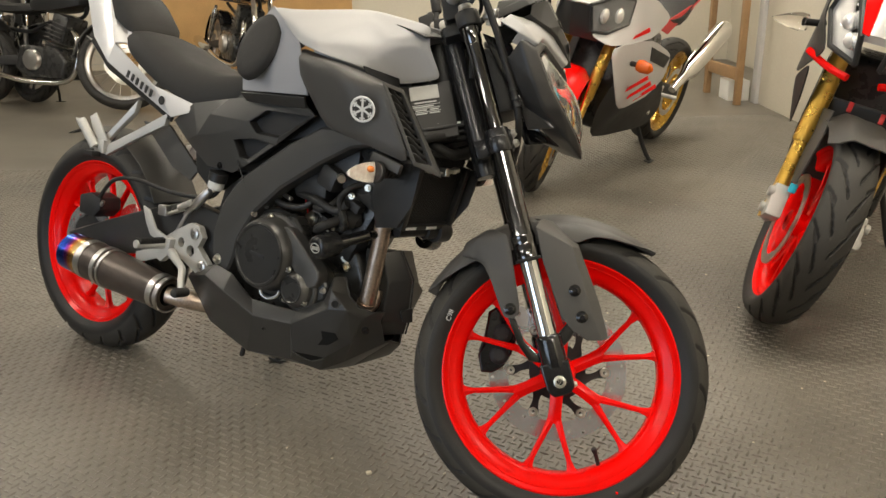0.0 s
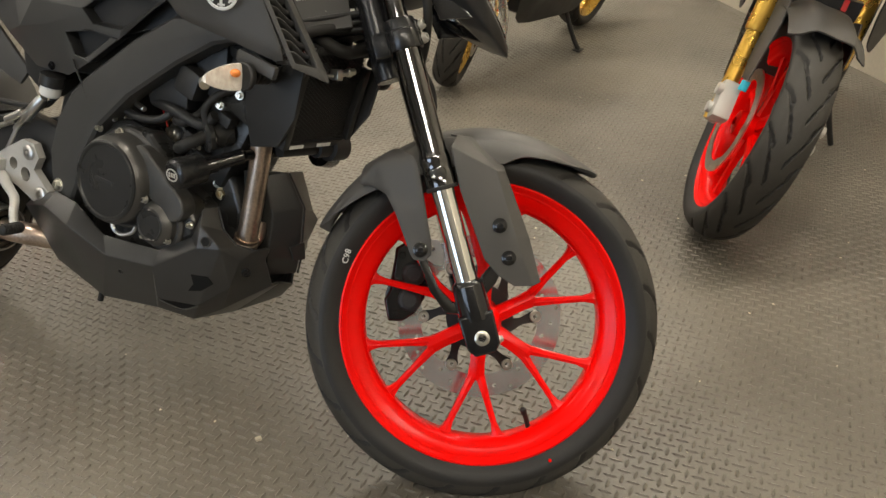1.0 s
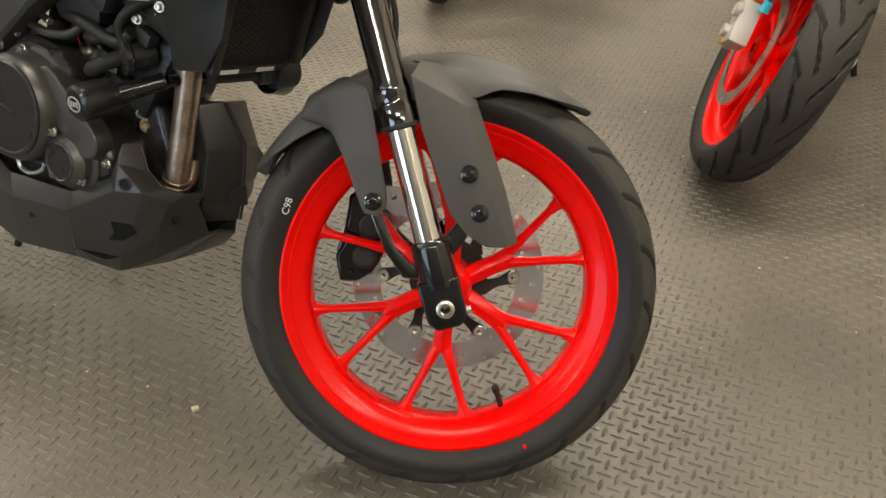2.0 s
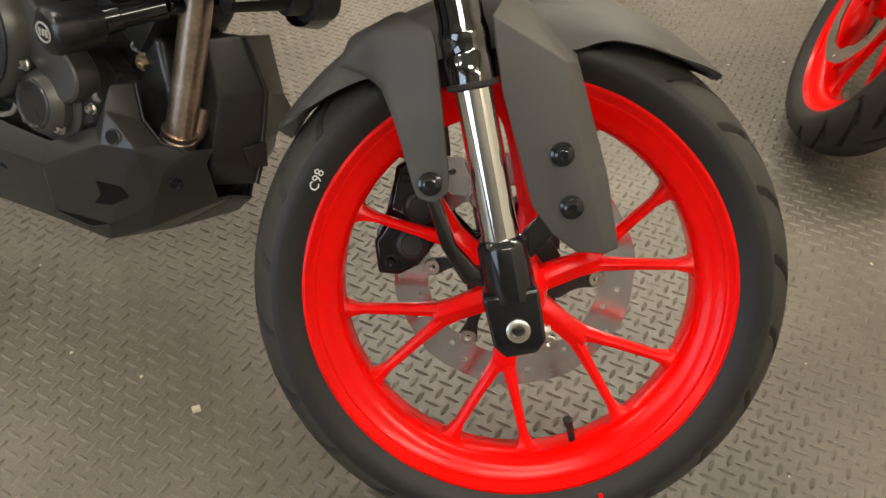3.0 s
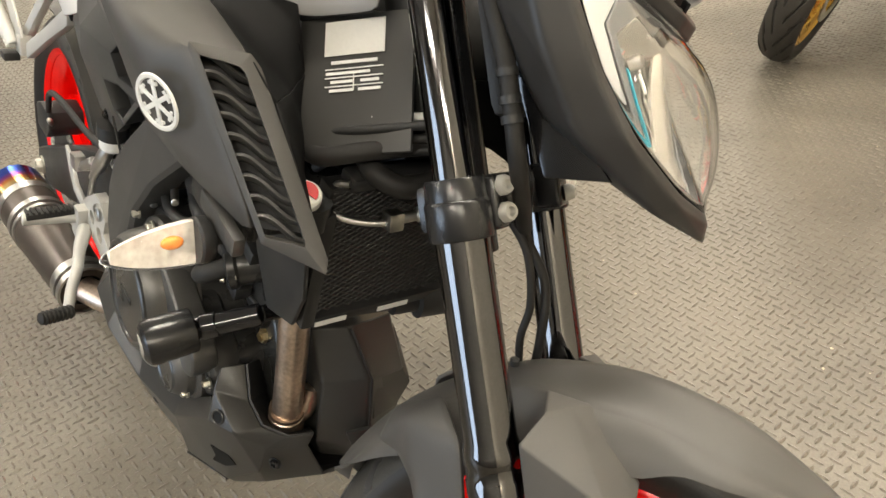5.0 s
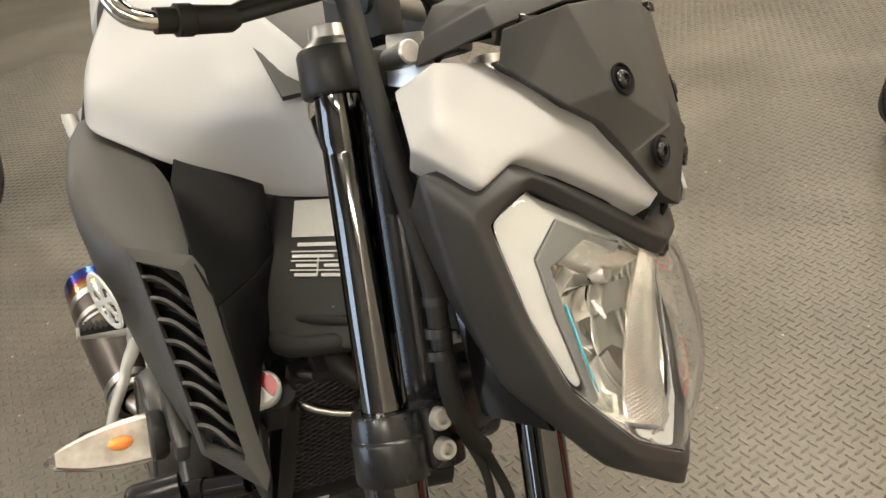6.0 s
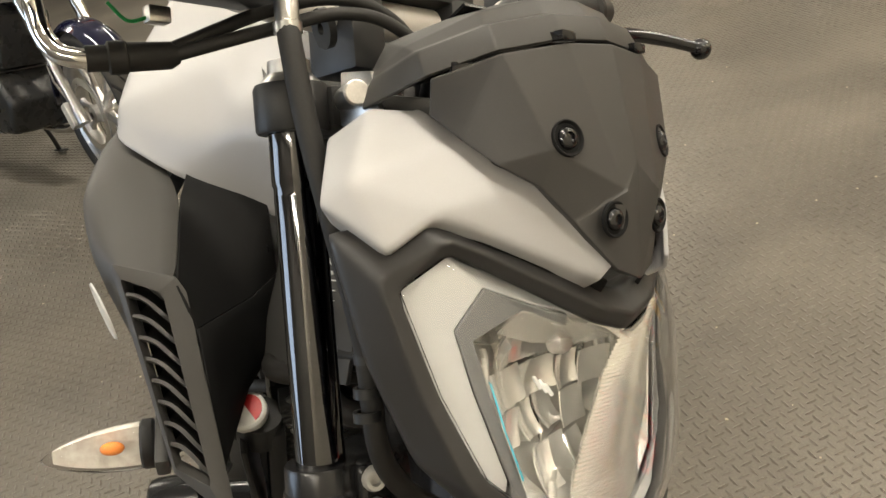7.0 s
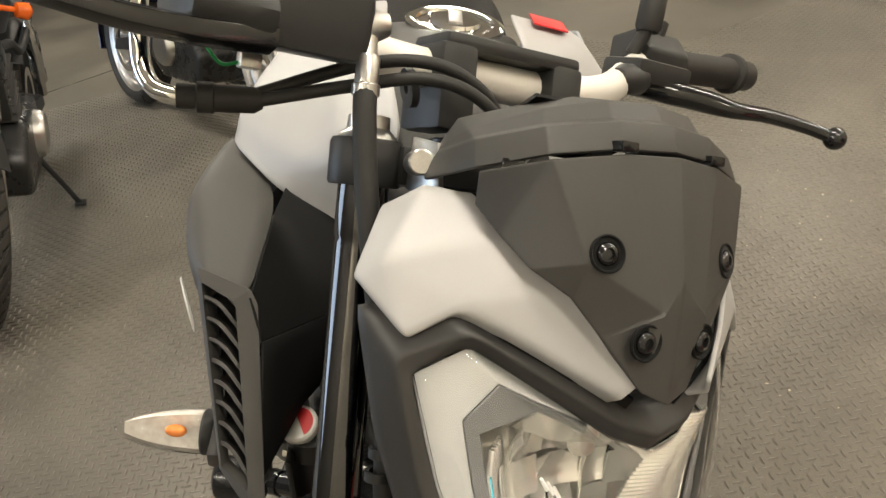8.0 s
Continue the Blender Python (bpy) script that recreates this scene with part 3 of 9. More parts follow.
def disc_bm(r0, r1, y, thick=0.004, holes=24, lobes=6):
    """A drilled brake disc with a waved outer edge and scalloped inner edge; its holes are real."""
    bm = bmesh.new()

    def loop(points):
        c = [bm.verts.new((u, y - thick / 2, w)) for u, w in points]
        return [bm.edges.new((c[i], c[(i + 1) % len(c)])) for i in range(len(c))]

    turn = [2 * math.pi * k / 120 for k in range(120)]
    edges = loop([((r1 - 0.0016 * (1 - math.cos(10 * a)) / 2) * math.cos(a), (r1 - 0.0016 * (1 - math.cos(10 * a)) / 2) * math.sin(a)) for a in turn])
    edges += loop([((r0 - 0.005 * max(0, math.cos(lobes * (a - radians(45)))) ** 3) * math.cos(a), (r0 - 0.005 * max(0, math.cos(lobes * (a - radians(45)))) ** 3) * math.sin(a)) for a in turn])
    for k in range(holes):
        a, r = 2 * math.pi * (k + 0.3) / holes, r0 + (r1 - r0) * (0.30, 0.54, 0.78)[k % 3]
        edges += loop([(r * math.cos(a) + 0.0034 * math.cos(q * math.pi / 5), r * math.sin(a) + 0.0034 * math.sin(q * math.pi / 5)) for q in range(10)])
    bmesh.ops.triangle_fill(bm, edges=edges, use_beauty=True)
    out = bmesh.ops.extrude_face_region(bm, geom=list(bm.faces))
    bmesh.ops.translate(bm, vec=(0, thick, 0), verts=[g for g in out["geom"] if isinstance(g, bmesh.types.BMVert)])
    return bm


bike = tagged(new("motorcycle"), "grey and white naked motorcycle with red wheels on its stand", "motorcycle")
bike.matrix_basis = BODY


# the wheel's middle plane lies a little further in than the fork legs' middle
WHEEL = FORK @ Matrix.Translation((0.007, 0.017, 0.0035)) @ Matrix.Rotation(radians(-1.1), 4, "Z") @ Matrix.Rotation(radians(-0.3), 4, "X")


def front_wheel():
    tyre = tyre_mesh("front_tyre", 0.291, 0.051, 0.222, bike, WHEEL)
    rim = part("front_rim", rim_bm(0.232, 0.040), RED_PAINT, bike, "glossy bright red cast front rim", WHEEL, 45)
    for k in range(6):
        part("spoke", spoke_bm(radians(10.2 + 60 * k), 0.026, 0.092, 0.194, radians(13.3)), RED_PAINT, rim)
    bm = lathe(bmesh.new(), [(0.014, -0.052), (0.026, -0.050), (0.030, -0.035), (0.033, -0.012), (0.033, 0.012), (0.036, 0.034), (0.036, 0.040), (0.014, 0.042)], SIDE, 40)
    part("hub", bm, RED_PAINT, rim)
    bm = tube(bmesh.new(), ((0.031, -0.004, -0.194), (0.031, -0.012, -0.176), (0.030, -0.022, -0.162)), 0.0042, 8)
    rod(bm, (0.030, -0.022, -0.162), (0.029, -0.027, -0.153), 0.0052)
    part("valve_stem", bm, BLACK_RUBBER, rim, "black rubber valve stem")
    disc = part("brake_disc", disc_bm(0.103, 0.143, 0.066, 0.004, 30), STEEL, bike, "drilled steel brake disc", WHEEL, 30)
    bm = lathe(bmesh.new(), [(0.030, 0.054), (0.058, 0.056), (0.058, 0.064), (0.030, 0.066)], SIDE, 40, True)
    part("disc_carrier", bm, BLACK_PLASTIC, disc, "black disc carrier")
    for k in range(6):
        a = radians(28 + 60 * k)
        p, q = Vector((0.052 * math.cos(a), 0.061, 0.052 * math.sin(a))), Vector((0.096 * math.cos(a + 0.3), 0.064, 0.096 * math.sin(a + 0.3)))
        d = (q - p).normalized()
        n, o = Vector((-d.z, 0, d.x)) * 0.0085, Vector((0, 0.003, 0))
        bm = loft(bmesh.new(), [[p - n * 1.5 - o, p + n * 1.5 - o, p + n * 1.5 + o, p - n * 1.5 + o], [p.lerp(q, 0.5) - n * 0.75 - o, p.lerp(q, 0.5) + n * 0.75 - o, p.lerp(q, 0.5) + n * 0.75 + o, p.lerp(q, 0.5) - n * 0.75 + o], [q - n * 1.3 - o, q + n * 1.3 - o, q + n * 1.3 + o, q - n * 1.3 + o]], 3)
        part("carrier_arm", bm, BLACK_PLASTIC, disc)
    for k in range(6):
        a = radians(28 + 60 * k) + 0.3
        bm = lathe(bmesh.new(), [(0.0038, -0.006), (0.0085, -0.006), (0.0100, -0.004), (0.0100, 0.005), (0.0038, 0.005)], Matrix.Translation((0.097 * math.cos(a), 0.063, 0.097 * math.sin(a))) @ SIDE, 22, True)
        part("float_button", bm, ZINC, disc)
    # cast caliper: body over the disc's edge, bridge, outer lobe and its fixing ear
    body = [(-0.145, 0.040), (-0.142, 0.078), (-0.126, 0.092), (-0.112, 0.124), (-0.100, 0.157), (-0.076, 0.163), (-0.058, 0.140), (-0.054, 0.097), (-0.075, 0.061), (-0.097, 0.041), (-0.122, 0.033)]
    bm = plate(bmesh.new(), body, 0.046, 0.074, bevel=0.005, segments=3)
    plate(bm, [(x * 0.96 - 0.003, z * 0.96 + 0.004) for x, z in body], 0.092, 0.116, bevel=0.006, segments=3)
    plate(bm, [(-0.142, 0.060), (-0.138, 0.086), (-0.122, 0.108), (-0.106, 0.142), (-0.092, 0.152), (-0.100, 0.106), (-0.118, 0.070)], 0.050, 0.112, bevel=0.004)
    cal = part("front_caliper", bm, GLOSS_BLACK, bike, "black two-piston brake caliper", FORK)
    for x, z in ((-0.100, 0.066), (-0.082, 0.106)):
        bm = turned(bmesh.new(), (x, 0.050, z), (x, 0.041, z), ((0, 0.021), (0.5, 0.020), (0.8, 0.017), (0.85, 0.013), (1, 0.012)), 28)
        part("piston_housing", bm, BLACK_PLASTIC, cal)
    bm = plate(bmesh.new(), [(-0.072, 0.150), (-0.050, 0.158), (-0.026, 0.150), (-0.022, 0.128), (-0.030, 0.108), (-0.044, 0.112), (-0.058, 0.128)], 0.054, 0.064, bevel=0.003, holes=((-0.040, 0.138, 0.0045),))
    part("caliper_bracket", bm, ALUMINIUM, cal, "bare aluminium caliper bracket")
    bm = box(bmesh.new(), (-0.112, 0.078, 0.052), (0.030, 0.008, 0.036), 0.002, None)
    part("brake_pad", bm, ZINC, cal, "brake pad edge")
    for x, z in ((-0.128, 0.050), (-0.092, 0.142)):
        part("caliper_bolt", bolt(bmesh.new(), (x, 0.046, z), (0, -1, 0), 0.006, 0.006, False), GLOSS_BLACK, cal)
    # moulded letters on the sidewall
    m = FORK @ Matrix.Translation((-0.1745, -0.0335, 0.1665)) @ Matrix.Rotation(radians(-58), 4, "Y") @ RIGHT
    writing("sidewall_mark", "C98", 0.014, m, PRINT_WHITE, bike, 0.0006, "white moulded characters on the tyre sidewall")
    bm = rod(bmesh.new(), (0.050, -0.0470, -0.240), (0.050, -0.0520, -0.240), 0.0028, segs=10)
    part("balance_dot", bm, RED_PAINT, bike, "small red dot on the tyre sidewall", WHEEL)


front_wheel()


# the fork legs' distance to either side of the steering plane
LEG_Y = {-1: -0.096, 1: 0.114}


def fork():
    for s in (-1, 1):
        y = LEG_Y[s]
        bm = turned(bmesh.new(), (-0.002, y, 0.075), (-0.002, y, 0.245), ((0, 0.0180), (1, 0.0180)), 48)
        part("chrome_slider", bm, CHROME, bike, "polished chrome fork slider", FORK, 60)
        bm = turned(bmesh.new(), (-0.002, y, 0.228), (-0.002, y, 0.700), ((0, 0.0205), (0.006, 0.0232), (0.060, 0.0238), (0.064, 0.0228), (0.088, 0.0228), (0.092, 0.0236), (0.110, 0.0232), (0.128, 0.0212), (0.50, 0.0212), (0.51, 0.0160), (0.915, 0.0158), (0.925, 0.0156), (0.93, 0.0166), (1, 0.0166)), 56)
        leg = part("fork_tube", bm, ANODISED, bike, "glossy black anodised fork tube", FORK, 40)
        bm = lathe(bmesh.new(), [(0.0228, -0.001), (0.0246, 0), (0.0246, 0.004), (0.0228, 0.005)], Matrix.Translation((-0.002, y, 0.230)), 48, True)
        part("dust_seal", bm, BLACK_RUBBER, leg)
        # cast foot with axle lug
        bm = turned(bmesh.new(), (-0.002, y, 0.026), (-0.002, y, 0.087), ((0, 0.0240), (0.08, 0.0248), (0.86, 0.0246), (0.93, 0.0236), (1, 0.0195)), 40)
        plate(bm, [(-0.028, -0.014), (-0.018, -0.027), (0.012, -0.027), (0.023, -0.016), (0.024, 0.036), (-0.030, 0.036)], y - 0.021, y + 0.021, bevel=0.004, segments=3)
        foot = part("fork_foot", bm, GLOSS_BLACK, bike, "glossy black cast fork foot", FORK)
        bm = lathe(bmesh.new(), [(0.006, 0), (0.0115, 0), (0.0115, 0.004), (0.0095, 0.005), (0.0065, 0.005), (0.006, 0.001), (0, 0.001)], Matrix.Translation((-0.002, y + 0.020 * s, -0.001)) @ (SIDE if s > 0 else SIDE @ Matrix.Rotation(math.pi, 4, "X")), 24)
        part("axle_end", bm, ZINC, foot, "plated hollow axle end")
        part("pinch_bolt", bolt(bmesh.new(), (0.0235, y - 0.004, -0.012), (1, 0, 0), 0.005, 0.006), ZINC, foot)
        # bracket arm behind the slider carrying the mudguard
        bm = plate(bmesh.new(), [(-0.006, 0.052), (-0.030, 0.058), (-0.046, 0.085), (-0.052, 0.130), (-0.064, 0.150), (-0.066, 0.138), (-0.060, 0.084), (-0.046, 0.045), (-0.020, 0.036)], y - 0.006 if s > 0 else y + 0.008, y - 0.024 if s > 0 else y + 0.026, bevel=0.003)
        plate(bm, [(0.018, 0.055), (0.040, 0.070), (0.066, 0.100), (0.070, 0.150), (0.060, 0.152), (0.055, 0.110), (0.020, 0.085)], y - 0.006 if s > 0 else y + 0.006, y - 0.022 if s > 0 else y + 0.022, bevel=0.003)
        part("mudguard_bracket", bm, ANODISED, bike, "", FORK)
    # lower yoke
    bm = bmesh.new()
    for s in (-1, 1):
        lathe(bm, [(0.0150, 0.443), (0.0245, 0.443), (0.0256, 0.445), (0.0256, 0.470), (0.0250, 0.472), (0.0240, 0.473), (0.0236, 0.487), (0.0228, 0.489), (0.0150, 0.489)], Matrix.Translation((-0.002, LEG_Y[s], 0)), 48, True)
        box(bm, (0.014, LEG_Y[s] - 0.022 * s, 0.467), (0.026, 0.026, 0.042), 0.005, None, 3)
    box(bm, (-0.02, 0, 0.466), (0.06, 0.14, 0.040), 0.008)
    rod(bm, (-0.036, 0, 0.42), (-0.036, 0, 0.74), 0.024)
    yoke = part("lower_yoke", bm, YOKE_BLACK, bike, "black aluminium lower fork yoke", FORK)
    for s in (-1, 1):
        for z in (0.4786, 0.4582):
            part("clamp_bolt", bolt(bmesh.new(), (0.026, LEG_Y[s] - 0.0185 * s, z), (0.9, 0.42 * s, 0.05), 0.0080, 0.010, False, False), CAST, yoke, "plated socket-head clamp bolt")
    # upper yoke and caps
    bm = bmesh.new()
    for s in (-1, 1):
        lathe(bm, [(0.0150, 0.699), (0.0225, 0.699), (0.0238, 0.701), (0.0238, 0.726), (0.0225, 0.729), (0.0150, 0.729)], Matrix.Translation((-0.002, LEG_Y[s], 0)), 40, True)
        box(bm, (0.0, LEG_Y[s] - 0.030 * s, 0.714), (0.045, 0.034, 0.026), 0.004)
    box(bm, (-0.02, 0, 0.714), (0.07, 0.13, 0.024), 0.008)
    yoke = part("upper_yoke", bm, BLACK_PLASTIC, bike, "black upper fork yoke", FORK)
    for s in (-1, 1):
        bm = lathe(bmesh.new(), [(0.0200, 0.727), (0.0190, 0.731), (0.0160, 0.734), (0.014, 0.736), (0.0135, 0.744), (0.009, 0.745), (0.008, 0.740), (0, 0.740)], Matrix.Translation((-0.002, LEG_Y[s], 0)), 30)
        part("fork_cap", bm, ALUMINIUM, yoke, "silver fork top cap")
        bm = bmesh.new()
        rod(bm, (0.030, 0.078 * s, 0.716), (0.056, 0.090 * s, 0.716), 0.008)
        plate(bm, [(0.030, 0.700), (0.060, 0.690), (0.068, 0.700), (0.062, 0.728), (0.034, 0.732)], 0.082 * s - 0.002, 0.082 * s + 0.002, bevel=0.001)
        part("lamp_stay", bm, ALUMINIUM, yoke, "silver lamp stay")


fork()


def mudguard():
    """Front mudguard: a crowned shell with two legs a side."""
    bm = bmesh.new()
    rows = []
    for k in range(33):
        a = radians(37.5 + 95 * k / 32)
        d = math.degrees(a)
        tip = min(1, (d - 37.5) / 19 + 0.03) if d < 80 else min(1, (132.5 - d) / 26 + 0.04)
        wide = 0.063 * tip ** 0.55 - 0.016 * math.exp(-((d - 90) / 7) ** 2)
        edge = float(np.interp(d, (37.5, 48, 57, 63, 66, 70, 100, 107, 112, 124, 132.5), (0.313, 0.294, 0.285, 0.279, 0.266, 0.262, 0.262, 0.264, 0.276, 0.290, 0.305)))
        crown = float(np.interp(d, (37.5, 46, 55, 64, 72, 88, 102, 111, 123, 132.5), (0.315, 0.316, 0.319, 0.322, 0.324, 0.322, 0.316, 0.313, 0.309, 0.307)))
        fold = float(np.interp(d, (37.5, 44, 60, 79, 88, 132.5), (crown, 0.303, 0.301, 0.303, crown - 0.010, crown - 0.010)))
        fold, edge = min(fold, crown - 0.0005), min(edge, crown - 0.001)
        row = [Vector((r * math.cos(a), y, r * math.sin(a))) for y, r in ((-wide, edge), (-wide * 0.93, edge + (fold - edge) * 0.45), (-wide * 0.76, fold - 0.003), (-wide * 0.68, fold), (-wide * 0.58, fold + (crown - fold) * 0.30), (-wide * 0.28, crown - (crown - fold) * 0.22), (0, crown))]
        rows.append(row + [Vector((p.x, -p.y, p.z)) for p in reversed(row[:-1])])
    sheet(bm, rows, 0.003, 2)
    guard = part("front_mudguard", bm, DARK_GREY, bike, "matt dark grey plastic front mudguard", FORK, 50)
    for s in (-1, 1):
        v = [(0.026, -0.110, 0.288), (0.041, -0.084, 0.304), (0.055, -0.060, 0.300), (0.100, -0.071, 0.232), (0.084, -0.102, 0.236), (0.087, -0.101, 0.130), (0.108, -0.090, 0.124), (0.107, -0.094, 0.055), (0.093, -0.099, 0.053),
             (0.066, -0.101, 0.060), (0.046, -0.102, 0.082), (0.032, -0.103, 0.112), (0.023, -0.107, 0.221), (0.034, -0.050, 0.311), (0.066, -0.044, 0.297), (0.101, -0.060, 0.240)]
        v = [(x, y * -s, z) for x, y, z in v]
        bm = facets(bmesh.new(), v, [(0, 1, 2, 4), (2, 3, 4), (0, 4, 5, 11, 12), (11, 5, 8, 9, 10), (4, 3, 6, 5), (5, 6, 7, 8), (1, 13, 14, 2), (2, 14, 15, 3)], 0.0035, 0.0045, 3, False, 6)
        part("front_leg", bm, DARK_GREY, guard, "", None, 50)
        bm = bmesh.new()
        v = [(-0.028, -0.098, 0.286), (-0.085, -0.075, 0.298), (-0.125, -0.058, 0.272), (-0.105, -0.063, 0.262), (-0.087, -0.080, 0.245), (-0.034, -0.100, 0.215), (-0.075, -0.094, 0.150), (-0.040, -0.097, 0.150), (-0.072, -0.095, 0.138), (-0.057, -0.096, 0.131), (-0.044, -0.096, 0.138), (-0.080, -0.090, 0.210), (-0.055, -0.060, 0.312), (-0.110, -0.045, 0.298)]
        v = [(x, y * -s, z) for x, y, z in v]
        soft_sheet(bm, v, [(0, 1, 4, 5), (1, 2, 3, 4), (5, 4, 11), (5, 11, 6, 7), (7, 6, 8, 9, 10), (0, 12, 1), (1, 12, 13, 2)], 0.004, 5, 2, 1)
        part("rear_leg", bm, DARK_GREY, guard, "", None, 60)
        for x, y, z in ((-0.058, -0.098, 0.150), (0.067, -0.106, 0.155), (0.068, -0.102, 0.104)):
            bm = lathe(bmesh.new(), [(0.0115, 0), (0.0112, 0.002), (0.0085, 0.003), (0.0080, 0.0055), (0.0050, 0.0075), (0.0035, 0.0075), (0.0030, 0.005), (0, 0.005)], Matrix.Translation((x, y * -s, z)) @ (SIDE if s > 0 else SIDE @ Matrix.Rotation(math.pi, 4, "X")), 20)
            part("mudguard_bolt", bm, GLOSS_BLACK, guard, "black socket-head bolt")
    bm = rod(bmesh.new(), (0.0, -0.030, 0.326), (0.003, -0.032, 0.333), 0.004)
    part("guide_pin", bm, BLACK_PLASTIC, guard)


mudguard()


LAMP = FORK @ Matrix.Translation((0, 0.010, 0))


def off(points):
    """Half of the lamp's outline, set out from the lamp's own middle plane."""
    return [(x, y - 0.010 if y < -0.02 else y * 1.5, z) for x, y, z in points]


def ring_faces(n, a, b):
    """Quads between two rows of n points that start at a and b."""
    return [(a + i, a + i + 1, b + i + 1, b + i) for i in range(n - 1)]


def headlight():
    """Headlamp unit with surround, reflector and lens, and the white side cowls."""
    # surround: groove under the cowl, ridge round the lens, lip; the lamp's middle plane lies a little to the left of the fork's
    groove = [(0.158, 0, 0.592), (0.156, -0.026, 0.601), (0.117, -0.106, 0.640), (0.082, -0.141, 0.637), (0.087, -0.124, 0.560), (0.096, -0.104, 0.505), (0.132, -0.055, 0.442), (0.158, 0, 0.408)]
    ridge = [(0.170, 0, 0.575), (0.167, -0.018, 0.582), (0.131, -0.098, 0.628), (0.107, -0.129, 0.610), (0.116, -0.112, 0.545), (0.130, -0.096, 0.494), (0.150, -0.047, 0.446), (0.163, 0, 0.423)]
    inner = [(0.163, 0, 0.566), (0.160, -0.018, 0.574), (0.127, -0.095, 0.620), (0.112, -0.120, 0.603), (0.120, -0.103, 0.545), (0.134, -0.087, 0.498), (0.151, -0.042, 0.455), (0.162, 0, 0.432)]
    sunk = [(x - 0.010, y * 0.985, z) for x, y, z in inner]
    back = [(0.10, 0, 0.575), (0.10, -0.03, 0.58), (0.075, -0.095, 0.622), (0.052, -0.112, 0.618), (0.058, -0.092, 0.560), (0.064, -0.074, 0.525), (0.088, -0.042, 0.480), (0.122, 0, 0.446)]
    n = 8
    v = off(groove + ridge + inner + sunk + back)
    f = ring_faces(n, 0, n) + ring_faces(n, n, 2 * n) + ring_faces(n, 2 * n, 3 * n) + ring_faces(n, 4 * n, 0)
    bm = soft_sheet(bmesh.new(), v, f, 0.002, 6, 1, 0, True)
    lamp = part("headlamp", bm, SURROUND, bike, "dark grey headlamp surround", LAMP, 60)
    # lens skin, gently domed
    lens = [(x - 0.001, y * 0.985, z) for x, y, z in inner]
    mid = [(0.173, 0, 0.545), (0.169, -0.020, 0.552), (0.139, -0.084, 0.588), (0.130, -0.096, 0.580), (0.139, -0.084, 0.540), (0.149, -0.066, 0.502), (0.165, -0.030, 0.466), (0.173, 0, 0.458)]
    centre = [(0.179, 0, 0.52), (0.177, -0.02, 0.525), (0.156, -0.062, 0.555), (0.150, -0.070, 0.552), (0.154, -0.063, 0.535), (0.163, -0.048, 0.508), (0.175, -0.022, 0.49), (0.179, 0, 0.49)]
    v = off(lens + mid + centre)
    f = ring_faces(n, 0, n) + ring_faces(n, n, 2 * n) + [(16, 17, 18, 19, 20, 21, 22, 23)]
    bm = soft_sheet(bmesh.new(), v, f, 0.0016, 3, 3, 0, True)
    part("lens", bm, LENS, lamp, "clear headlamp lens", None, 70).visible_shadow = False
    # pale bezel, then a dark step down to the reflector
    edge = [(0.154, -0.014, 0.572), (0.120, -0.092, 0.617), (0.106, -0.116, 0.602), (0.112, -0.100, 0.545), (0.126, -0.084, 0.499), (0.143, -0.040, 0.457), (0.153, 0, 0.437)]
    bez = [(0.150, -0.030, 0.580), (0.130, -0.079, 0.602), (0.118, -0.098, 0.584), (0.122, -0.090, 0.548), (0.132, -0.073, 0.489), (0.142, -0.040, 0.463), (0.150, 0, 0.444)]
    pan = [(0.142, -0.020, 0.573), (0.137, -0.052, 0.586), (0.125, -0.081, 0.572), (0.128, -0.074, 0.541), (0.134, -0.056, 0.478), (0.140, -0.030, 0.463), (0.146, 0, 0.450)]
    edge, bez, pan = off(edge), off(bez), off(pan)
    bez = [tuple(Vector(a).lerp(Vector(b), 0.45 if k > 1 else 0.12)) for k, (a, b) in enumerate(zip(bez, pan))]
    n = 7
    bm = facets(bmesh.new(), edge + bez, ring_faces(n, 0, n), 0.002, 0.001, 2, True)
    part("lamp_bezel", bm, LAMP_GREY, lamp, "pale grey inner bezel")
    bm = facets(bmesh.new(), bez + pan, ring_faces(n, 0, n), 0.002, 0.0008, 1, True)
    part("lamp_frame", bm, LAMP_STEP, lamp, "dark grey inner step")
    # silvered bowl: walls and back, all bright metal
    mid = [(0.112, -0.018, 0.566), (0.104, -0.050, 0.574), (0.096, -0.072, 0.562), (0.098, -0.066, 0.536), (0.112, -0.050, 0.484), (0.124, -0.028, 0.470), (0.130, 0, 0.460)]
    deep = [(0.078, -0.012, 0.556), (0.074, -0.036, 0.562), (0.072, -0.050, 0.552), (0.072, -0.048, 0.532), (0.080, -0.036, 0.508), (0.088, -0.020, 0.496), (0.092, 0, 0.488)]
    mid, deep = off(mid), off(deep)
    bm = facets(bmesh.new(), [(x - 0.002, y, z) for x, y, z in pan] + mid + deep, ring_faces(n, 0, n) + ring_faces(n, n, 2 * n) + [tuple(range(2 * n, 3 * n))], 0.0015, 0.0006, 1, True)
    part("reflector", bm, MIRROR_METAL, lamp, "silvered reflector bowl", None, 20)
    # cupped mirror fields of uneven size behind and beside the bulb
    rng = random.Random(11)
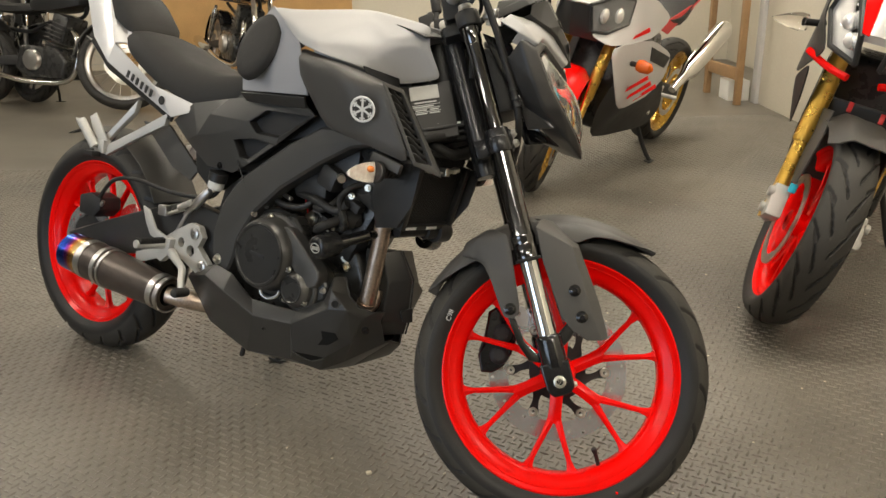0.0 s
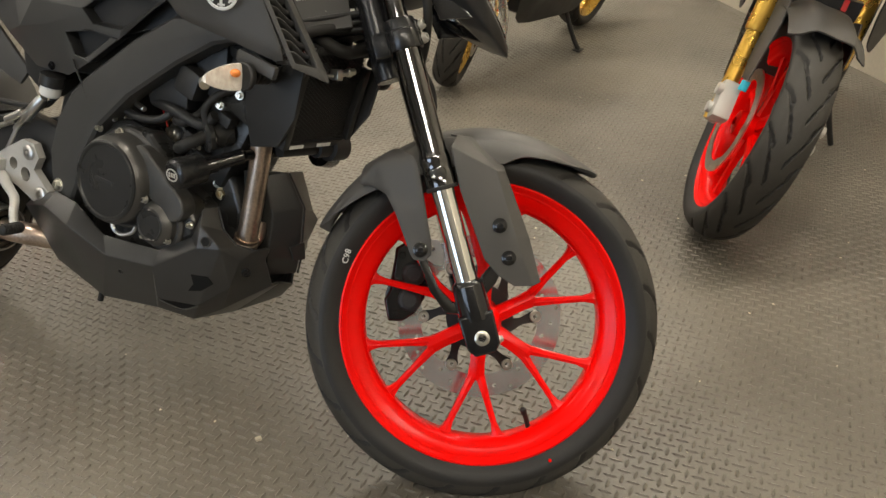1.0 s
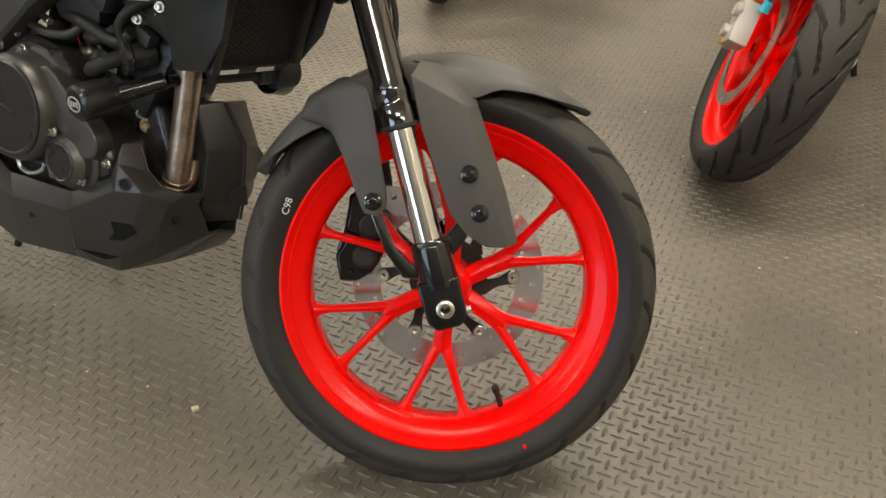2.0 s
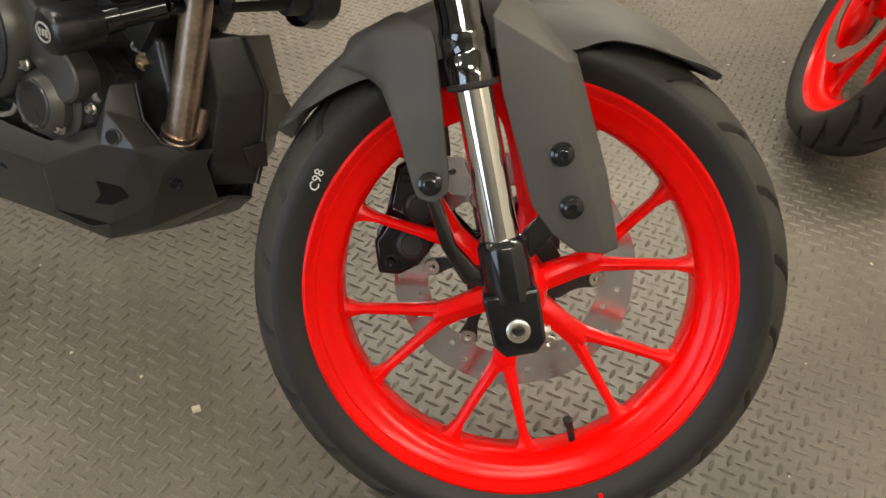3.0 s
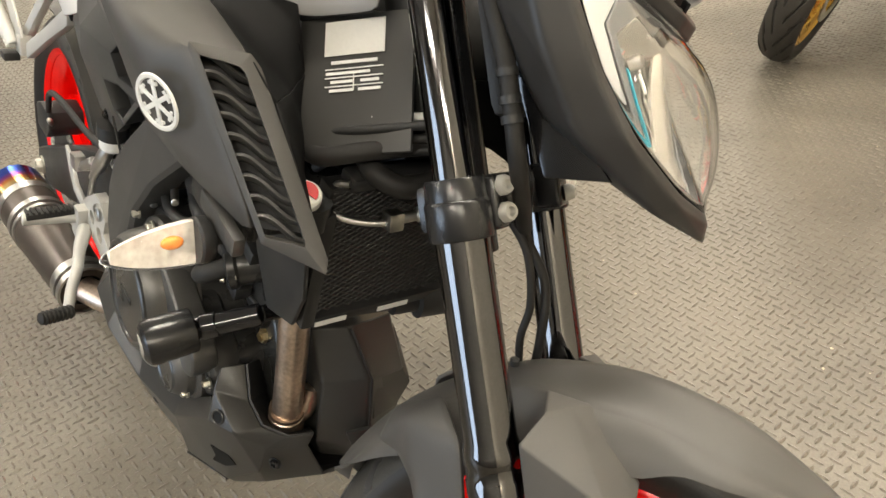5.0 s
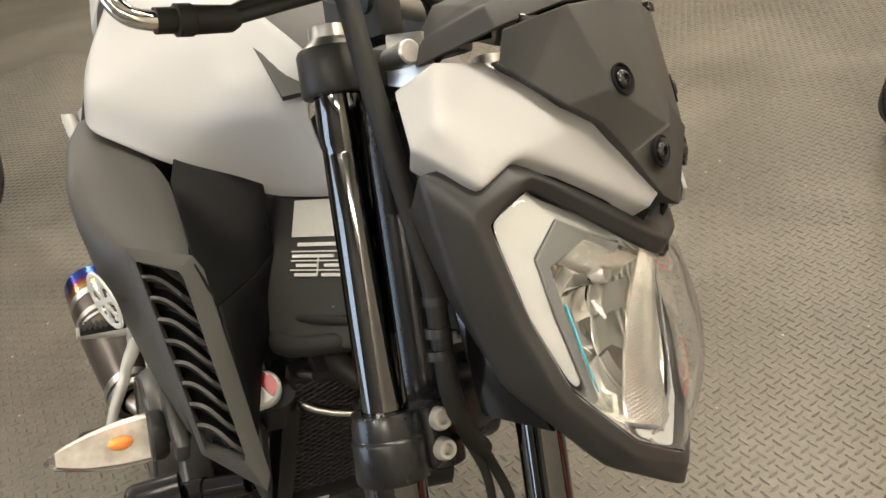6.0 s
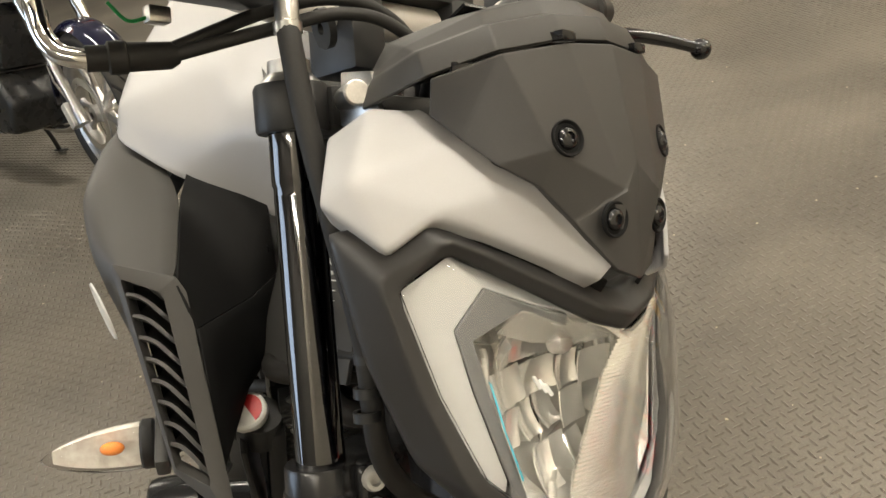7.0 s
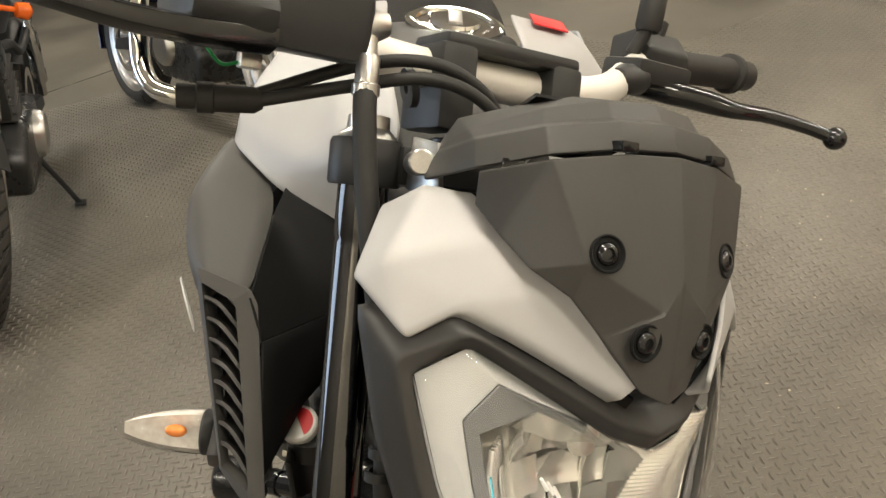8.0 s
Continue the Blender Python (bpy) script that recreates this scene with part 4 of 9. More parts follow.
    for z0, z1, cuts in ((0.468, 0.496, (-0.042, -0.018, 0.006, 0.022)), (0.498, 0.522, (-0.058, -0.040, -0.012, 0.014, 0.036)), (0.524, 0.546, (-0.064, -0.050, -0.028, 0.010, 0.030, 0.056)), (0.548, 0.572, (-0.066, -0.046, -0.026, 0.012, 0.040, 0.066))):
        for y0, y1 in zip(cuts, cuts[1:]):
            c = Vector((0.092 + 0.32 * abs((y0 + y1) / 2) + 0.014 * (z0 < 0.49), (y0 + y1) / 2, (z0 + z1) / 2))
            m = Matrix.Translation(c) @ Matrix.Rotation((c.z - 0.535) * 7 + rng.uniform(-0.35, 0.35), 4, "Y") @ Matrix.Rotation(-c.y * 7 + rng.uniform(-0.3, 0.3), 4, "Z")
            hy, hz, bend = (y1 - y0) / 2, (z1 - z0) / 2, rng.uniform(0.001, 0.005)
            rows = [[m @ Vector((bend * (u * u + 0.6 * w * w), u * hy, w * hz + 0.15 * u * hz)) for w in np.linspace(-1, 1, 5)] for u in np.linspace(-1, 1, 7)]
            part("mirror_field", sheet(bmesh.new(), rows, 0.001), MIRROR_METAL, lamp, "cupped mirror field", None, 60)
    # upright flutes down the flank of the bowl
    for s in (-1, 1):
        bm = bmesh.new()
        for k in range(6):
            y = (0.056 + 0.0042 * k) * s
            tube(bm, [(0.100 + 0.0040 * k, y, 0.560), (0.103 + 0.0036 * k, y, 0.530), (0.110 + 0.0032 * k, y * 0.94, 0.500)], 0.0021, 8, 3)
        part("lamp_flutes", bm, MIRROR_METAL, lamp, "bright upright reflector flutes", None, 50, "stuff")
    # bulb in its socket ring
    bm = turned(bmesh.new(), (0.072, -0.010, 0.556), (0.104, -0.012, 0.558), ((0, 0.014), (0.3, 0.015), (0.32, 0.0175), (0.55, 0.0175), (0.6, 0.014), (0.62, 0.010)), 30)
    part("bulb_socket", bm, CHROME, lamp, "bright bulb socket ring", None, 40)
    bm = turned(bmesh.new(), (0.090, -0.011, 0.557), (0.128, -0.013, 0.559), ((0, 0.007), (0.4, 0.0075), (0.75, 0.0075), (0.9, 0.006), (1, 0.002)), 20)
    part("bulb", bm, LENS, lamp, "clear bulb").visible_shadow = False
    bm = turned(bmesh.new(), (0.119, -0.0127, 0.5585), (0.130, -0.0131, 0.5592), ((0, 0.0074), (0.6, 0.0074), (0.9, 0.006), (1, 0.003)), 18)
    part("bulb_cap", bm, ALUMINIUM, lamp, "silvered bulb cap")
    # bright shelf under the brow
    bm = facets(bmesh.new(), off([(0.146, 0.0, 0.566), (0.142, -0.030, 0.579), (0.136, -0.052, 0.585), (0.116, -0.052, 0.572), (0.118, -0.024, 0.562), (0.122, 0, 0.556)]), [(0, 1, 4, 5), (1, 2, 3, 4)], 0.0012, 0.0006, 1, True)
    part("lamp_shelf", bm, RIBBED, lamp, "silvered shelf inside the lamp")
    # ribbed panel set deep along the far flank
    bm = bmesh.new()
    for k in range(54):
        z = 0.448 + 0.0023 * k
        y0 = float(np.interp(z, (0.448, 0.476, 0.505, 0.532, 0.572), (-0.040, -0.018, 0.006, 0.030, 0.070)))
        y1 = float(np.interp(z, (0.448, 0.500, 0.572), (0.058, 0.092, 0.106)))
        x0 = float(np.interp(z, (0.448, 0.476, 0.532, 0.572), (0.140, 0.130, 0.124, 0.124)))
        pts = [(x0 + 0.012 * math.sin(math.pi * q) - 0.010 * q, y0 + (y1 - y0) * q, z + 0.006 * q) for q in np.linspace(0, 1, 7)]
        tube(bm, pts, 0.0017, 6, 1)
    part("ribbed_panel", bm, RIBBED, lamp, "finely ribbed silver panel", None, 50, "stuff")
    bm = bmesh.new()
    for k in range(9):
        z = 0.448 + 0.0031 * k
        tube(bm, [(0.136 - 0.02 * q, -0.046 + 0.030 * q, z + 0.010 - 0.004 * q) for q in (0, 0.5, 1)], 0.0019, 6, 1)
    part("ribbed_corner", bm, RIBBED, lamp, "ribbed silver corner", None, 50, "stuff")
    v = [(0.131, -0.0745, 0.548), (0.1345, -0.0690, 0.520), (0.138, -0.0615, 0.492), (0.136, -0.0585, 0.492), (0.131, -0.0655, 0.520), (0.127, -0.0715, 0.548)]
    bm = facets(bmesh.new(), off(v), [(0, 1, 4, 5), (1, 2, 3, 4)], 0.001, 0.0003, 1)
    part("side_light", bm, BLUE_BULB, lamp, "blue-green side light strip")
    # three pale moulded bars on the reflector's flank
    bm = bmesh.new()
    for k in range(3):
        rod(bm, (0.132, -0.050 + 0.005 * k, 0.545 - 0.003 * k), (0.132, -0.044 + 0.005 * k, 0.537 - 0.003 * k), 0.0012, segs=6)
    part("moulded_mark", bm, PRINT_WHITE, lamp, "short pale moulded bars", kind="stuff")
    # white cowls: crown facet, arm, rear facet, lower facet and turned-in lips
    for s in (-1, 1):
        v = [(0.080, -0.102, 0.704), (0.098, -0.082, 0.701), (0.127, -0.079, 0.680), (0.141, -0.071, 0.665), (0.156, -0.053, 0.653), (0.166, -0.040, 0.636), (0.177, -0.020, 0.607), (0.172, -0.026, 0.599),
             (0.130, -0.102, 0.640), (0.115, -0.127, 0.622), (0.082, -0.143, 0.650), (0.056, -0.114, 0.690), (0.097, -0.135, 0.661), (0.060, -0.082, 0.694), (0.112, -0.100, 0.632), (0.098, -0.116, 0.618), (0.154, -0.022, 0.592), (0.066, -0.124, 0.640)]
        v = [(x, y * -s, z) for x, y, z in off(v)]
        f = [(0, 1, 12), (1, 2, 8, 12), (2, 3, 8), (3, 4, 7, 8), (4, 5, 6, 7), (12, 8, 9), (12, 9, 10), (0, 12, 10, 11), (0, 11, 13), (0, 13, 1), (8, 7, 16, 14), (9, 8, 14, 15), (10, 9, 15, 17)]
        bm = soft_sheet(bmesh.new(), v, f, 0.0028, 8, 2, 1)
        part("side_cowl", bm, WHITE_PAINT, lamp, "satin white headlamp side cowl", None, 70)
        # black strip standing in for the shade in the groove under the cowl
        v = [(0.164, -0.012, 0.598), (0.152, -0.044, 0.614), (0.134, -0.079, 0.634), (0.113, -0.104, 0.642), (0.088, -0.132, 0.640), (0.088, -0.128, 0.632), (0.112, -0.101, 0.634), (0.132, -0.076, 0.624), (0.148, -0.042, 0.604), (0.158, -0.012, 0.590)]
        bm = facets(bmesh.new(), [(x, y * -s, z) for x, y, z in off(v)], [(0, 1, 8, 9), (1, 2, 7, 8), (2, 3, 6, 7), (3, 4, 5, 6)], 0.003, 0.001)
        part("cowl_gasket", bm, MATT_BLACK, lamp)


headlight()


def meter():
    """Dark grey meter cover with four sunk screws, and the two-tiered meter housing behind it."""
    c = Matrix.Translation((0, -0.002, 0))
    v = [(0.174, 0, 0.729), (0.170, -0.036, 0.727), (0.158, -0.076, 0.720), (0.126, -0.097, 0.711), (0.185, 0, 0.664), (0.187, -0.016, 0.647), (0.172, -0.058, 0.670),
         (0.118, -0.092, 0.694), (0.133, -0.085, 0.679), (0.150, -0.077, 0.664), (0.163, -0.059, 0.651), (0.171, -0.043, 0.632), (0.180, -0.018, 0.604), (0.183, 0, 0.597)]
    rim = [(x - 0.014, y * 0.84, z + 0.003) for x, y, z in v[7:]]
    f = [(0, 1, 5, 4), (1, 2, 6, 5), (2, 3, 7, 8), (2, 8, 9, 6), (6, 9, 10), (6, 10, 11, 5), (5, 11, 12, 13, 4)] + ring_faces(7, 7, 14)
    bm = facets(bmesh.new(), v + rim, f, 0.003, 0.0040, 4, True, 4, c)
    cover = part("meter_cover", bm, METER_GREY, bike, "matt dark grey plastic meter cover", FORK, 30)
    for y, z, x in ((0.047, 0.6755, 0.1745), (0.022, 0.6315, 0.1835)):
        for s in (-1, 1):
            m, _ = along((x, y * s - 0.003, z), (x + 0.02, y * s * 1.12 - 0.003, z - 0.001 + 0.004 * (z > 0.65)))
            # well is hardly sunk; its black stands in for the shade inside
            bm = lathe(bmesh.new(), [(0.0100, -0.0006), (0.0100, 0.0010), (0.0094, 0.0013), (0.0086, 0.0006), (0.0082, -0.0004), (0, -0.0004)], m, 32)
            part("screw_well", bm, MATT_BLACK, cover, "round screw well, black for the shade inside")
            bm = lathe(bmesh.new(), [(0.0062, -0.0003), (0.0060, 0.0010), (0.0046, 0.0024), (0.0028, 0.0028), (0.0024, 0.0012), (0, 0.0012)], m, 24)
            part("screw", bm, GLOSS_BLACK, cover, "black button-head screw")
    seam = [(0.171, 0, 0.7315), (0.167, -0.036, 0.7295), (0.154, -0.075, 0.7225), (0.121, -0.096, 0.7135)]
    low = [(0.166, 0, 0.746), (0.162, -0.036, 0.7440), (0.148, -0.073, 0.737), (0.114, -0.093, 0.728)]
    lip = [(0.158, 0, 0.748), (0.154, -0.034, 0.7460), (0.140, -0.068, 0.739), (0.106, -0.088, 0.730)]
    up = [(0.152, 0, 0.758), (0.148, -0.033, 0.756), (0.133, -0.064, 0.748), (0.094, -0.084, 0.735)]
    top = [(0.118, 0, 0.762), (0.116, -0.030, 0.760), (0.102, -0.054, 0.753), (0.066, -0.072, 0.744)]
    v = seam + low + lip + up + top + [(0.056, -0.086, 0.706), (0.054, -0.080, 0.722)]
    f = ring_faces(4, 0, 4) + ring_faces(4, 4, 8) + ring_faces(4, 8, 12) + ring_faces(4, 12, 16) + [(3, 20, 21, 7), (7, 21, 11), (11, 21, 15), (15, 21, 19)]
    bm = facets(bmesh.new(), v, f, 0.003, 0.0014, 2, True, 6, c)
    top = part("meter_housing", bm, METER_GREY, bike, "dark grey two-tiered meter housing", FORK, 28)
    for x, y, z in ((0.1335, -0.083, 0.7165), (0.1665, -0.038, 0.7305), (0.1665, 0.032, 0.7305), (0.1335, 0.077, 0.7165)):
        part("clip", box(bmesh.new(), (x, y, z), (0.010, 0.012, 0.0055), 0.001, Matrix.Rotation(-0.6 if y < -0.05 else (0.6 if y > 0.05 else 0), 4, "Z")), GLOSS_BLACK, top, "small black clip")
    bm = sheet(bmesh.new(), [[(0.116 - 0.060 * k / 6, y * 0.055 - 0.003, 0.758 - 0.026 * k / 6) for y in np.linspace(-1, 1, 5)] for k in range(7)], 0.002)
    part("meter_glass", bm, GLOSS_BLACK, top, "dark meter glass")


meter()


def handlebar():
    bm = bmesh.new()
    pts = [(-0.095, -0.36, 0.850), (-0.085, -0.26, 0.842), (-0.060, -0.20, 0.832), (-0.030, -0.14, 0.800), (-0.020, -0.08, 0.786), (-0.018, 0, 0.784), (-0.020, 0.08, 0.786), (-0.030, 0.14, 0.800), (-0.060, 0.20, 0.832), (-0.085, 0.26, 0.846), (-0.095, 0.36, 0.856)]
    tube(bm, pts, 0.011, 16, 5, radii=[0.011, 0.011, 0.0115, 0.0135, 0.0143, 0.0143, 0.0143, 0.0135, 0.0115, 0.011, 0.011])
    bar = part("handlebar", bm, PALE_SILVER, bike, "pale silver tapered handlebar", FORK)
    for y in (-0.035, 0.062):
        bm = box(bmesh.new(), (-0.018, y, 0.772), (0.052, 0.030, 0.060), 0.006)
        part("bar_clamp", bm, BLACK_PLASTIC, bar, "black handlebar clamp")
    bm = box(bmesh.new(), (-0.016, 0.014, 0.803), (0.046, 0.120, 0.012), 0.005)
    part("clamp_bridge", bm, BLACK_PLASTIC, bar)
    for s in (-1, 1):
        bm = bmesh.new()
        turned(bm, (-0.0880, 0.262 * s, 0.846), (-0.098, 0.385 * s, 0.858), ((0, 0.018), (0.02, 0.021), (0.06, 0.0165), (0.5, 0.0158), (0.93, 0.0165), (0.95, 0.021), (1, 0.021)), 24)
        part("grip", bm, BLACK_RUBBER, bar, "ribbed black rubber grip")
        bm = turned(bmesh.new(), (-0.0985, 0.388 * s, 0.8585), (-0.1015, 0.418 * s, 0.861), ((0, 0.011), (0.1, 0.015), (0.8, 0.016), (1, 0.012)), 24)
        part("bar_end", bm, BLACK_PLASTIC, bar, "black bar-end weight")
        bm = bmesh.new()
        loft(bm, [[Vector((-0.078 + dx, y * s, 0.845 + dz)) for dx, dz in ((-0.024, -0.020), (0.022, -0.022), (0.028, 0.004), (0.012, 0.024), (-0.020, 0.020))] for y in (0.205, 0.222, 0.252, 0.262)], bevel=0.004)
        rod(bm, (-0.070, 0.235 * s, 0.865), (-0.068, 0.238 * s, 0.880), 0.007)
        box(bm, (-0.098, 0.235 * s, 0.852), (0.02, 0.016, 0.012), 0.003)
        part("switchgear", bm, BLACK_PLASTIC, bar, "black handlebar switchgear")
    # clutch side: perch, lever with ball end, mirror stem
    bm = bmesh.new()
    loft(bm, [[Vector((-0.045 + dx, y, 0.822 + dz)) for dx, dz in ((-0.024, -0.012), (0.022, -0.012), (0.026, 0.008), (-0.020, 0.014))] for y in (0.165, 0.180, 0.215, 0.232)], bevel=0.005)
    turned(bm, (-0.030, 0.150, 0.810), (-0.034, 0.185, 0.815), ((0, 0.009), (0.2, 0.013), (0.8, 0.013), (1, 0.009)), 18)
    part("clutch_perch", bm, BLACK_PLASTIC, bar, "black clutch lever perch")
    bm = tube(bmesh.new(), [(-0.050, 0.190, 0.812), (-0.028, 0.214, 0.808), (-0.010, 0.246, 0.803), (0.004, 0.262, 0.798), (0.016, 0.290, 0.797), (0.034, 0.322, 0.791), (0.048, 0.343, 0.784)], 0.007, 12, 6, radii=[0.009, 0.0105, 0.0100, 0.0075, 0.0066, 0.0060, 0.0055])
    bmesh.ops.create_uvsphere(bm, u_segments=14, v_segments=9, radius=0.0105, matrix=Matrix.Translation((0.050, 0.347, 0.783)))
    part("clutch_lever", bm, GLOSS_BLACK, bar, "black ball-ended clutch lever")
    bm = tube(bmesh.new(), [(-0.060, 0.195, 0.842), (-0.052, 0.203, 0.868), (-0.050, 0.206, 0.905), (-0.062, 0.22, 1.0)], 0.0065, 10, 5)
    turned(bm, (-0.052, 0.203, 0.862), (-0.049, 0.206, 0.905), ((0, 0.010), (0.1, 0.012), (0.9, 0.0115), (1, 0.008)), 16)
    part("mirror_stem", bm, BLACK_RUBBER, bar, "black mirror stem with rubber boot")
    # brake side: reservoir, lever, throttle cables
    bm = loft(bmesh.new(), [[Vector((x + 0.004 * k, y, z)) for x, z in ((-0.020, 0.776), (0.030, 0.770), (0.036, 0.800), (0.032, 0.832), (-0.022, 0.836))] for k, y in ((0, -0.118), (1, -0.122), (1, -0.182), (0, -0.187))], bevel=0.004)
    part("brake_reservoir", bm, BLACK_PLASTIC, bar, "black brake fluid reservoir")
    bm = loft(bmesh.new(), [[Vector((x, y, z)) for x, z in ((-0.026, 0.786), (0.044, 0.774), (0.050, 0.786), (0.036, 0.806), (-0.024, 0.812))] for y in (-0.180, -0.195, -0.216, -0.228)], bevel=0.005)
    part("brake_master", bm, BLACK_PLASTIC, bar, "black brake master cylinder")
    path = curve_points([(0.028, -0.178, 0.774), (0.034, -0.223, 0.770), (0.037, -0.259, 0.770), (0.036, -0.290, 0.773), (0.028, -0.335, 0.779), (0.016, -0.380, 0.786)], 5)
    bm = loft(bmesh.new(), [[p + Vector((dx * w, 0, dz * w)) for dx, dz in ((-0.011, -0.004), (0, -0.007), (0.011, -0.004), (0.011, 0.004), (0, 0.007), (-0.011, 0.004))] for p, w in zip(path, np.linspace(1.25, 0.75, len(path)))], bevel=0.0015)
    part("brake_lever", bm, GLOSS_BLACK, bar, "black front brake lever")
    bm = turned(bmesh.new(), (0.026, -0.208, 0.792), (0.026, -0.208, 0.816), ((0, 0.008), (0.5, 0.008), (0.6, 0.006), (1, 0.006)), 6)
    part("pivot_bolt", bm, ENGINE_GREY, bar)
    bm = bmesh.new()
    box(bm, (-0.020, -0.172, 0.768), (0.010, 0.014, 0.010), 0.002)
    part("brake_switch", bm, ZINC, bar, "small brake light switch")
    bm = tube(bmesh.new(), [(-0.020, -0.178, 0.766), (-0.024, -0.188, 0.764), (-0.028, -0.197, 0.774)], 0.0012, 6)
    part("switch_wire", bm, GREEN_PAINT, bar, "thin green wire")


handlebar()


def front_hoses():
    bm = tube(bmesh.new(), [(0.028, -0.118, 0.790), (0.030, -0.118, 0.770)], 0.0060, 14, 2)
    lathe(bm, [(0.0050, 0), (0.0085, 0), (0.0085, 0.006), (0.0072, 0.007), (0.0072, 0.022), (0.0060, 0.024)], Matrix.Translation((0.033, -0.119, 0.752)), 18)
    turned(bm, (0.024, -0.130, 0.792), (0.030, -0.106, 0.796), ((0, 0.008), (0.3, 0.010), (0.7, 0.010), (1, 0.007)), 12)
    part("banjo_fitting", bm, ALUMINIUM, bike, "plated hose fitting", FORK)
    bm = tube(bmesh.new(), [(0.033, -0.119, 0.758), (0.037, -0.1205, 0.742), (0.042, -0.118, 0.700), (0.046, -0.110, 0.650), (0.048, -0.100, 0.60), (0.050, -0.094, 0.56), (0.046, -0.086, 0.50), (0.034, -0.054, 0.462), (0.022, -0.020, 0.440)], 0.0072, 12, 6)
    part("brake_hose", bm, BLACK_RUBBER, bike, "black rubber brake hose", FORK)
    bm = tube(bmesh.new(), [(0.026, -0.032, 0.448), (0.020, -0.008, 0.425), (0.026, 0.002, 0.390), (0.016, 0.006, 0.345), (-0.030, 0.050, 0.25), (-0.075, 0.075, 0.16)], 0.0042, 10, 6)
    part("lower_brake_hose", bm, BLACK_RUBBER, bike, "thin black brake hose", FORK)
    bm = bmesh.new()
    for z in (0.556, 0.536, 0.522):
        lathe(bm, [(0.006, 0), (0.0085, 0), (0.0085, 0.006), (0.006, 0.006)], Matrix.Translation((0.0495, -0.093 + (0.556 - z) * -0.1, z)), 14, True)
    part("hose_sleeve", bm, BLACK_PLASTIC, bike, "", FORK)
    # throttle cables with plated elbow
    bm = tube(bmesh.new(), [(-0.046, -0.233, 0.802), (-0.0445, -0.2315, 0.776), (-0.0442, -0.2285, 0.758), (-0.038, -0.2225, 0.7455), (-0.030, -0.212, 0.7415), (-0.024, -0.196, 0.7420)], 0.0058, 16, 6)
    part("cable_elbow", bm, CHROME, bike, "bright plated throttle cable elbow", FORK)
    bm = turned(bmesh.new(), (-0.030, -0.211, 0.7415), (-0.0127, -0.1640, 0.7444), ((0, 0.0075), (0.22, 0.0075), (0.24, 0.0095), (0.42, 0.0095), (0.44, 0.0085), (0.9, 0.0080), (1, 0.005)), 16)
    part("cable_sleeve", bm, BLACK_RUBBER, bike, "black rubber cable sleeve", FORK)
    for dz, dx in ((0.0, 0.0), (0.012, -0.012)):
        bm = tube(bmesh.new(), [(-0.0127 + dx * 0.3, -0.168, 0.744 + dz * 0.3), (0.010 + dx, -0.113, 0.7605 + dz), (0.034 + dx, -0.080, 0.768 + dz), (0.046 + dx, -0.050, 0.762 + dz), (0.042 + dx, -0.018, 0.742 + dz), (-0.020, 0.030, 0.715), (-0.060, 0.02, 0.65)], 0.0042, 10, 6)
        part("throttle_cable", bm, BLACK_RUBBER, bike, "black throttle cable", FORK)
    bm = lathe(bmesh.new(), [(0.004, 0), (0.013, 0), (0.013, 0.005), (0.004, 0.005)], along((0.010, -0.078, 0.764), (0.012, -0.07, 0.766))[0], 14, True)
    part("cable_clip", bm, BLACK_PLASTIC, bike, "", FORK)
    bm = tube(bmesh.new(), [(0.070, -0.010, 0.735), (0.030, -0.040, 0.728), (0.005, -0.055, 0.700), (-0.02, -0.03, 0.62)], 0.006, 10, 6)
    part("wiring_loom", bm, BLACK_RUBBER, bike, "", FORK)
    bm = tube(bmesh.new(), [(0.012, -0.026, 0.450), (0.021, -0.018, 0.417), (0.014, -0.008, 0.372), (-0.004, 0.0, 0.334), (-0.03, 0.05, 0.24)], 0.0036, 10, 6)
    part("sensor_cable", bm, BLACK_RUBBER, bike, "", FORK)
    # black stay between yokes and lamp
    for s in (-1, 1):
        bm = plate(bmesh.new(), [(0.020, 0.690), (0.062, 0.660), (0.090, 0.600), (0.085, 0.520), (0.110, 0.470), (0.060, 0.480), (0.048, 0.560), (0.030, 0.640)], 0.072 * s - 0.003, 0.072 * s + 0.003, bevel=0.002)
        stay = part("lamp_bracket", bm, GLOSS_BLACK, bike, "black lamp bracket", FORK)
        for x, z in ((0.072, 0.600), (0.078, 0.552)):
            part("stay_bolt", bolt(bmesh.new(), (x, (0.075) * s, z), (0, s, 0), 0.005, 0.005, False), ZINC, stay)
    bm = box(bmesh.new(), (0.045, 0, 0.60), (0.06, 0.10, 0.14), 0.012)
    part("lamp_tray", bm, BLACK_PLASTIC, bike, "", FORK)


front_hoses()

# ---- the motorcycle: body, engine and rear ----
def side_pair(bm, material_, name, label="", parent=None, smooth=30):
    ob = part(name, bm, material_, parent or bike, label, None, smooth)
    twin(ob)
    return ob


